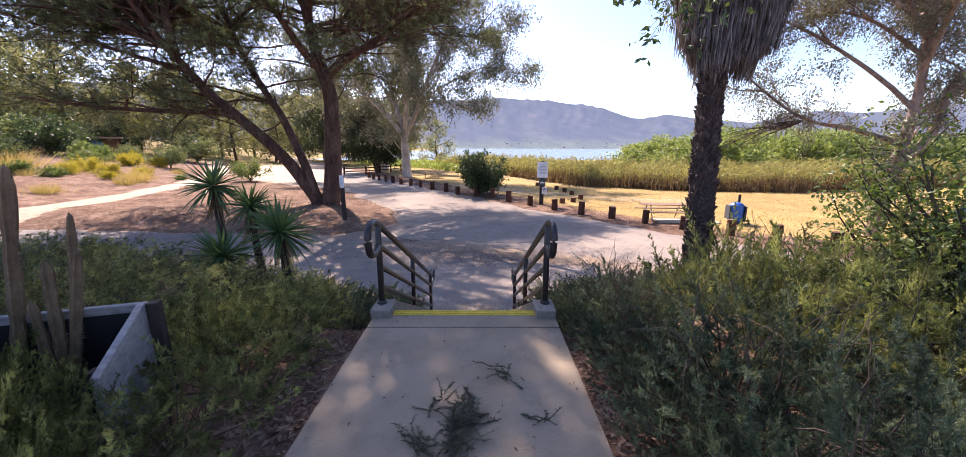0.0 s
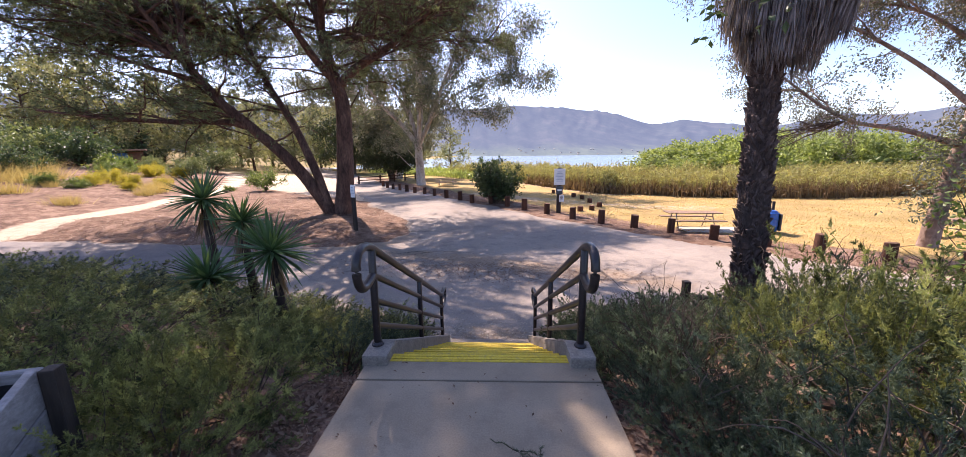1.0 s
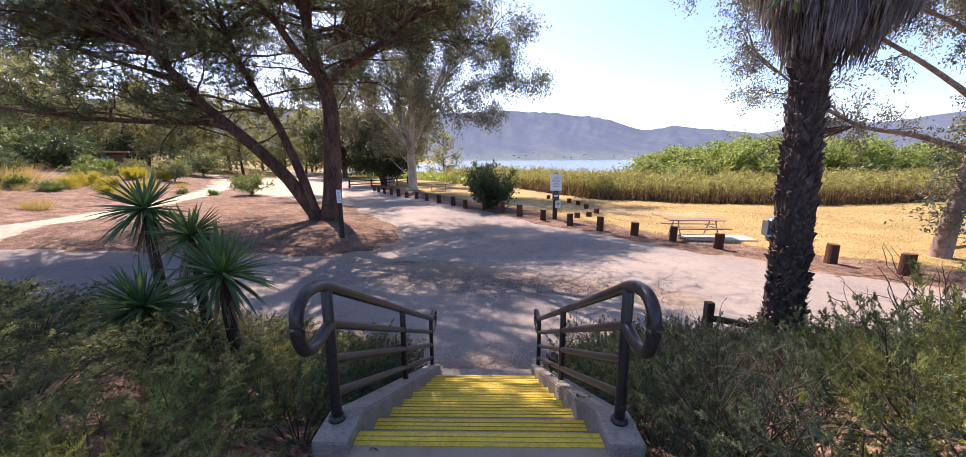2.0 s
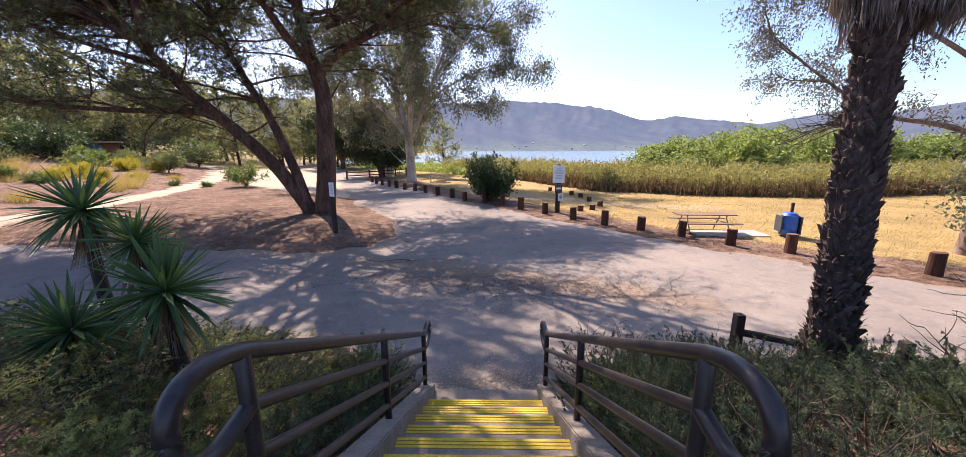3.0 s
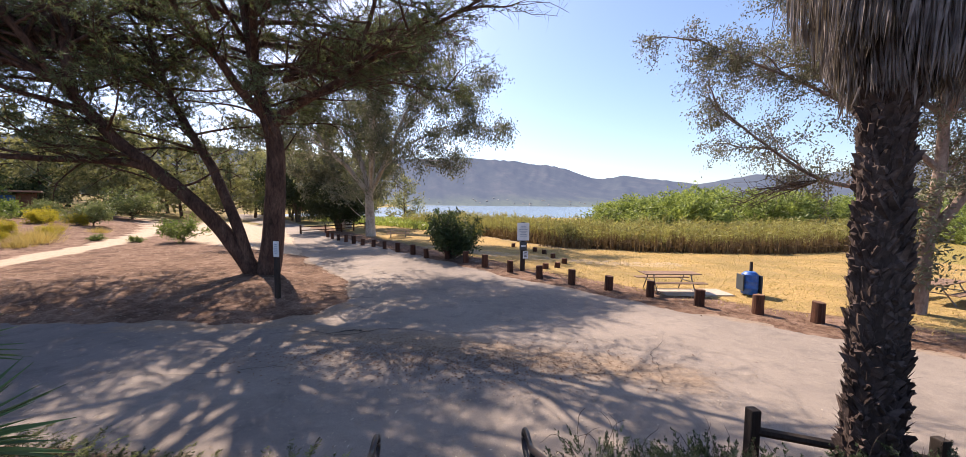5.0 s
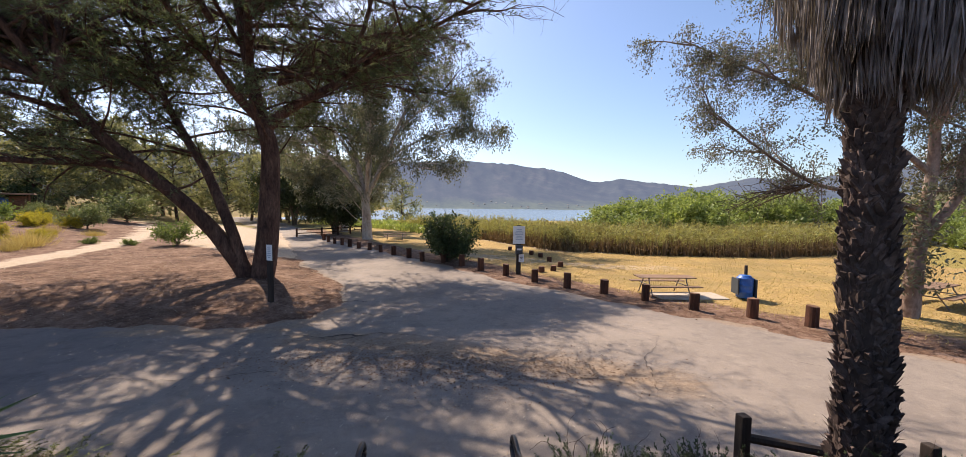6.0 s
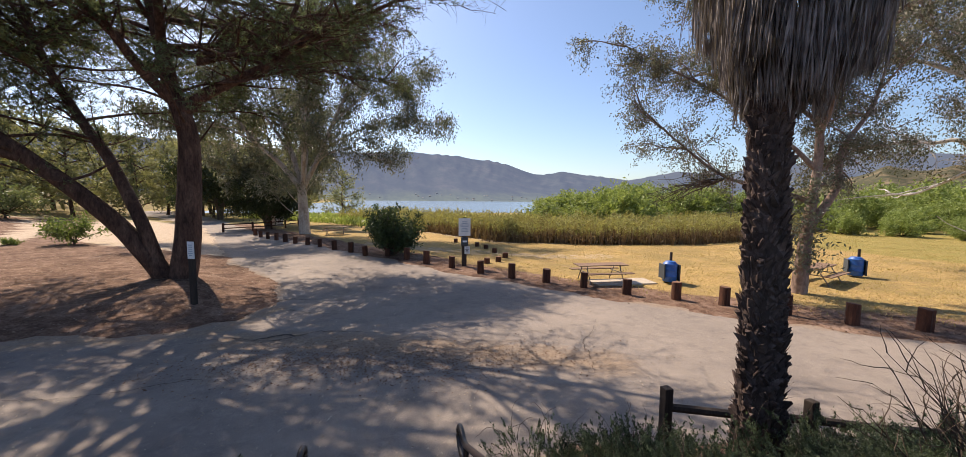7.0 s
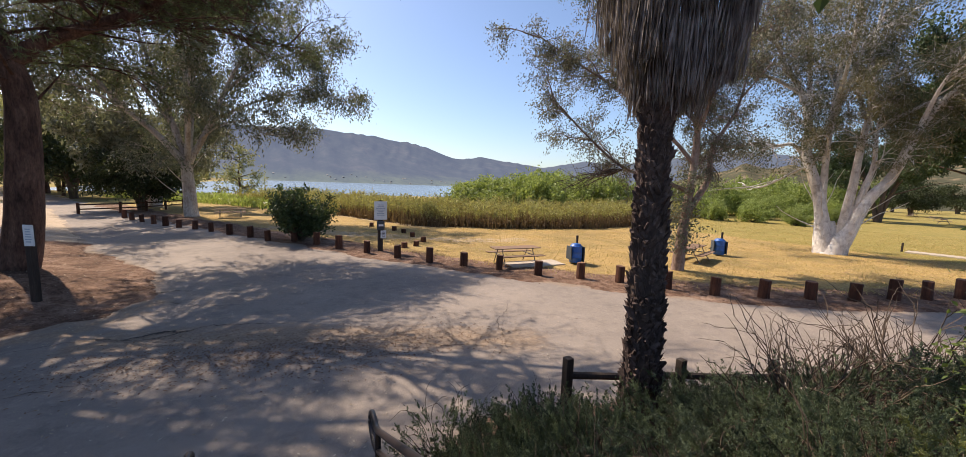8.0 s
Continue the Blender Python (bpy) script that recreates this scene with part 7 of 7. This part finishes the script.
def board(x0, y0, x1, y1, zs0, zs1, mat="grey_wood", n=3, fall=0.0):
    for i in range(n):
        z0, z1 = zs0 + (zs1 - zs0) * i / n, zs0 + (zs1 - zs0) * (i + 1) / n - 0.008
        bm = box(min(x0, x1), max(x0, x1), min(y0, y1), max(y0, y1), z0, z1, 0.006, 1)
        for v in bm.verts:
            v.co.z += fall * v.co.y                      # boards that slope down to the front
        part("board", bm, mat, planter)


board(-0.04, -0.56, 0.0, -0.04, -0.1, 0.75, n=4, fall=0.42)
board(-1.1, -0.04, 0.0, 0.0, -0.1, 0.72)
board(-1.1, -0.6, 0.0, -0.56, -0.1, 0.2, n=1)
board(-1.14, -0.52, -1.1, 0.0, -0.1, 0.7)
for x, y, h2 in ((0.035, -0.02, 0.71), (-1.06, -0.08, 0.7), (-0.075, -0.445, 0.5)):
    part("corner_post", box(x - 0.032, x + 0.032, y - 0.035, y + 0.035, -0.15, h2, 0.008), "dark_wood", planter)
part("liner", box(-1.095, -0.045, -0.475, -0.045, -0.1, 0.22, 0.01), "liner", planter, "black plastic liner with soil")
for x0, x1, y0, y1, z1 in ((-1.095, -0.05, -0.047, -0.042, 0.66), (-0.047, -0.042, -0.475, -0.05, 0.42), (-1.098, -1.093, -0.475, -0.05, 0.64)):
    part("liner_wall", box(x0, x1, y0, y1, 0.2, z1, 0.001), "liner", planter, "black plastic lining")
rng = np.random.default_rng(151)
for x, y, top, r, lean in ((-2.25, 2.5, 1.53, 0.03, 0.19), (-2.0, 2.6, 1.25, 0.022, 0.17), (-2.0, 2.52, 0.99, 0.026, 0.07), (-1.96, 2.53, 1.05, 0.024, 0.25), (-2.05, 2.5, 0.75, 0.022, -0.04)):
    cactus = thing("dried_cactus", (x, y, 0.25), "dried brown ribbed cactus column in the planter", "cactus", "dried cactus columns")
    n, rows = 16, 14
    zz = np.linspace(0, top - 0.25, rows)
    v = []
    for i, z in enumerate(zz):
        rr = r * (1 + 0.1 * rng.normal()) * (1.0, 0.92, 0.6)[max(0, i - rows + 3)]
        for j in range(n):
            q = 2 * np.pi * j / n
            v.append((math.cos(q) * rr * (1 + 0.22 * math.cos(q * 5)) + lean * z, math.sin(q) * rr * (1 + 0.22 * math.cos(q * 5)), z))
    f = [(i * n + j, i * n + (j + 1) % n, (i + 1) * n + (j + 1) % n, (i + 1) * n + j) for i in range(rows - 1) for j in range(n)]
    top_v = np.array(v[-n:])
    part("column", [(np.array(v), f), (np.vstack([top_v, top_v.mean(0) + (0, 0, 0.03)]), [(j, (j + 1) % n, n) for j in range(n)])], "cactus", cactus)
    n2 = int(260 * (top - 0.25))
    zq, rib = rng.uniform(0.05, top - 0.27, n2), rng.integers(0, 5, n2) * 2 * np.pi / 5 + rng.normal(0, 0.06, n2)
    sp = np.c_[np.cos(rib) * r * 1.18 + lean * zq, np.sin(rib) * r * 1.18, zq]
    tagged(part("spines", [spikes(sp, unit(np.c_[np.cos(rib), np.sin(rib), np.zeros(n2)] + rng.normal(0, 0.6, (n2, 3))), rng.uniform(0.012, 0.028, n2), 0.0022, rng)], "spine", cactus, "short pale spines along the ribs"), kind="stuff")

# ---- litter ----
rng = np.random.default_rng(161)


def scatter(p, z, size, mat, name, label, lift=0.35):
    n = len(p)
    q = np.c_[p, z + 0.004]
    a = rng.uniform(0, 2 * np.pi, n)
    d = unit(np.c_[np.cos(a), np.sin(a), rng.uniform(0.0, lift, n)])
    s = unit(np.cross(d, np.c_[rng.normal(0, 0.25, (n, 2)), np.ones(n)]))
    L, w = size * rng.uniform(0.6, 1.4, n)[:, None], size * rng.uniform(0.25, 0.55, n)[:, None]
    v = np.stack([q, q + d * L * 0.5 + s * w / 2 + (0, 0, 0.004), q + d * L, q + d * L * 0.5 - s * w / 2 + (0, 0, 0.004)], 1).reshape(-1, 3)
    return tagged(part(name, [(v, np.arange(4 * n).reshape(-1, 4))], mat), label, "leaf litter", kind="stuff")


M["litter"] = leaf("litter", [(0.09, 0.05, 0.035), (0.2, 0.12, 0.085), (0.34, 0.25, 0.18)], 0.85, 0.15, 0.15)
M["litter_pale"] = leaf("litter_pale", [(0.2, 0.14, 0.1), (0.42, 0.34, 0.26), (0.6, 0.54, 0.46)], 0.85, 0.15, 0.15)
n = 5200
side = rng.uniform(size=n) < 0.55
p = np.c_[np.where(side, -0.56 - np.abs(rng.normal(0, 0.28, n)), 1.34 + np.abs(rng.normal(0, 0.16, n))), rng.uniform(0.3, 4.3, n)]
scatter(p, terrain(p), 0.055, "litter", "leaf_litter", "brown fallen leaves beside the walkway", 0.6)
p = np.c_[rng.uniform(-0.5, 1.28, 110), rng.uniform(0.8, 3.9, 110)]
scatter(p, np.zeros(110), 0.03, "litter", "leaf_litter", "a few dry leaves on the concrete", 0.2)
p = np.c_[rng.normal(0.4, 1.2, 1500), 7.5 + np.abs(rng.normal(0, 0.4, 1500))]
scatter(p, road_z(p[:, 1]), 0.05, "litter_pale", "leaf_litter", "dry leaves drifted at the foot of the stairs", 0.4)
p = np.c_[rng.uniform(-9, 7, 2600), rng.uniform(7.9, 19, 2600)]
p = p[side_of(p, ROAD) > 0.1]
scatter(p, road_z(p[:, 1]), 0.055, "litter_pale", "leaf_litter", "scattered pale dry leaves on the asphalt", 0.3)
t = rng.uniform(0, 1, 4200)
p = np.c_[0.2 + 6.5 * (t - 0.5), 12.2 - 1.4 * (t - 0.5)] + rng.normal(0, 1, (4200, 2)) * (1.2, 0.55)
scatter(p, road_z(p[:, 1]), 0.06, "litter", "leaf_litter", "band of washed-up twigs and leaves on the road", 0.3)
p = rng.uniform((-22, 14.5), (-3.5, 30), (16000, 2))
d0 = -side_of(p, ROAD)
p = p[(d0 > -0.35) & (d0 < 12) & (rng.uniform(size=len(p)) < np.clip(1.1 - d0 / 9, 0.15, 1))]
scatter(p, terrain(p), 0.075, "litter", "leaf_litter", "needles and dry leaves on the dirt under the pine", 0.4)
p = rng.uniform((-24, 14.5), (-3.5, 31), (9000, 2))
d0 = -side_of(p, ROAD)
p = p[(d0 > -0.5) & (d0 < 13) & (wobble(p, 0.9, 3.0) + rng.normal(0, 0.4, len(p)) > 0.0)]
scatter(p, terrain(p), 0.06, "litter_pale", "leaf_litter", "pale dry leaf flecks on the dirt under the pine", 0.4)
k = rng.integers(0, len(FAR_RIGHT) - 1, 9000)
fr = np.array(FAR_RIGHT, float)
p = fr[k] + (fr[k + 1] - fr[k]) * rng.uniform(size=(9000, 1))
p = p + rng.normal(0, 0.9, p.shape) + (0.5, 0.5)
p = p[(side_of(p, ROAD) < 0.4) & (p[:, 1] < 48) & (p[:, 0] < 26)]
scatter(p, terrain(p), 0.085, "litter", "leaf_litter", "brown bark and leaf litter round the bollards", 0.4)

# short dry grass over the field
p = rng.uniform((4, 8), (58, 36), (72000, 2))
d0 = -side_of(p, ROAD)
p = p[(d0 > 1.6) & (p[:, 0] > np.interp(p[:, 1], [8, 13, 21, 36], [16, 10, 6, -2])) & (wobble(p, 0.8, 6.0) + rng.normal(0, 0.5, len(p)) > -0.3)]
n = len(p)
tagged(part("field_grass", [spikes(np.c_[p, terrain(p) - 0.01], unit(np.c_[rng.normal(0, 0.6, (n, 2)), np.ones(n)]), rng.uniform(0.05, 0.14, n), 0.03, rng)], "dry_grass"), "short dry golden grass on the field", "grass", kind="stuff")

# cut sprigs lying on the walkway
M["wilted"] = leaf("wilted", [(0.03, 0.035, 0.022), (0.085, 0.095, 0.055), (0.19, 0.18, 0.12)], 0.7, 0.25, own=0.4, patch=9.0)


def cut_sprigs(x, y, n, length, width, turn, label):
    """A flat heap of wilted needle sprigs, longer than wide."""
    weed = thing("cut_sprigs", (x, y, 0.0), label, "weed", "cut sprigs on the concrete")
    weed.rotation_euler.z = radians(turn)
    g, nb, nd2 = [], [], []
    for _ in range(n):
        a = rng.normal(math.pi / 2, 0.5) + (math.pi if rng.uniform() < 0.4 else 0)
        s = side_branch(rng, (rng.normal(0, width), rng.normal(0, length * 0.4), 0.012 + 0.03 * rng.uniform()), (math.cos(a), math.sin(a), 0.2), rng.uniform(0.08, 0.24), -0.1, 0.2, 6)
        s[:, 2] = np.maximum(s[:, 2], 0.006)
        g.append(tube(s, np.linspace(0.003, 0.0012, 6), 3))
        k = rng.integers(0, 5, 46)
        nb.append(s[k] + (s[k + 1] - s[k]) * rng.uniform(0, 1, (46, 1)) + (0, 0, 0.004))
        nd2.append(unit(unit(s[k + 1] - s[k]) * 0.6 + rng.normal(0, 0.6, (46, 3)) * (1, 1, 0.5)))
    tagged(part("branchwork", g, "twig", weed), kind="stuff")
    nb = np.concatenate(nb)
    nb[:, 2] = np.maximum(nb[:, 2], 0.005)
    tagged(part("needles", [spikes(nb, np.concatenate(nd2) * (1, 1, 0.4), rng.uniform(0.016, 0.034, len(nb)), 0.0052, rng)], "wilted", weed), kind="stuff")


for x, y, n, length, width, turn in ((0.44, 2.36, 105, 0.3, 0.03, -8), (0.24, 2.22, 18, 0.08, 0.035, 35), (0.3, 2.62, 6, 0.04, 0.02, 0), (0.74, 2.86, 6, 0.04, 0.03, 60), (0.66, 2.98, 4, 0.04, 0.02, 20), (0.9, 2.42, 5, 0.03, 0.03, 0), (0.27, 2.5, 4, 0.03, 0.02, 80)):
    cut_sprigs(x, y, n, length, width, turn, "wilted grey-green needle sprigs lying on the concrete")

# ---- cracks in the asphalt ----
for pts, w in (([(-6.5, 19.6), (-5.0, 18.2), (-3.6, 17.6), (-2.2, 16.6), (-0.8, 16.2)], 0.05), ([(-5.2, 14.2), (-3.8, 14.5), (-2.6, 14.1), (-1.5, 14.6), (-0.2, 14.2), (1.4, 14.0)], 0.07), ([(-4.4, 17.9), (-3.4, 18.6), (-2.6, 18.4)], 0.16), ([(-3.2, 14.2), (-2.4, 14.5), (-1.9, 14.3)], 0.18), ([(4.4, 10.2), (4.9, 11.2), (5.3, 12.3), (5.9, 12.9), (6.6, 13.9)], 0.03), ([(-7, 12.0), (-5, 11.8), (-3.4, 12.1), (-2, 11.9)], 0.035), ([(5.3, 12.3), (4.6, 12.9), (4.1, 13.8)], 0.02), ([(2.0, 12.2), (3.2, 11.4), (4.3, 10.9), (5.5, 10.2)], 0.04), ([(8.5, 12.2), (9.3, 11.4), (10.6, 11.0)], 0.02)):
    line = smooth_line([(x, y, 0) for x, y in pts], 9 * len(pts))
    line = line + np.c_[rng.normal(0, 0.026, (len(line), 2)), np.zeros(len(line))]
    e = unit(np.gradient(line, axis=0))
    nrm = np.c_[-e[:, 1], e[:, 0], np.zeros(len(e))]
    ww = (0.65 * w * rng.uniform(0.25, 1.0, len(line)) * np.sin(np.linspace(0.15, 3.0, len(line))))[:, None]
    v = np.vstack([line + nrm * ww / 2, line - nrm * ww / 2])
    v[:, 2] = road_z(v[:, 1]) + 0.002
    m0 = len(line)
    i = np.arange(m0 - 1)
    crack = part("crack", [(v, np.stack([i + m0, i + 1 + m0, i + 1, i], -1))], "crack")
    tagged(crack, "jagged dark crack across the old asphalt", "crack", "cracks in the road", "structure")
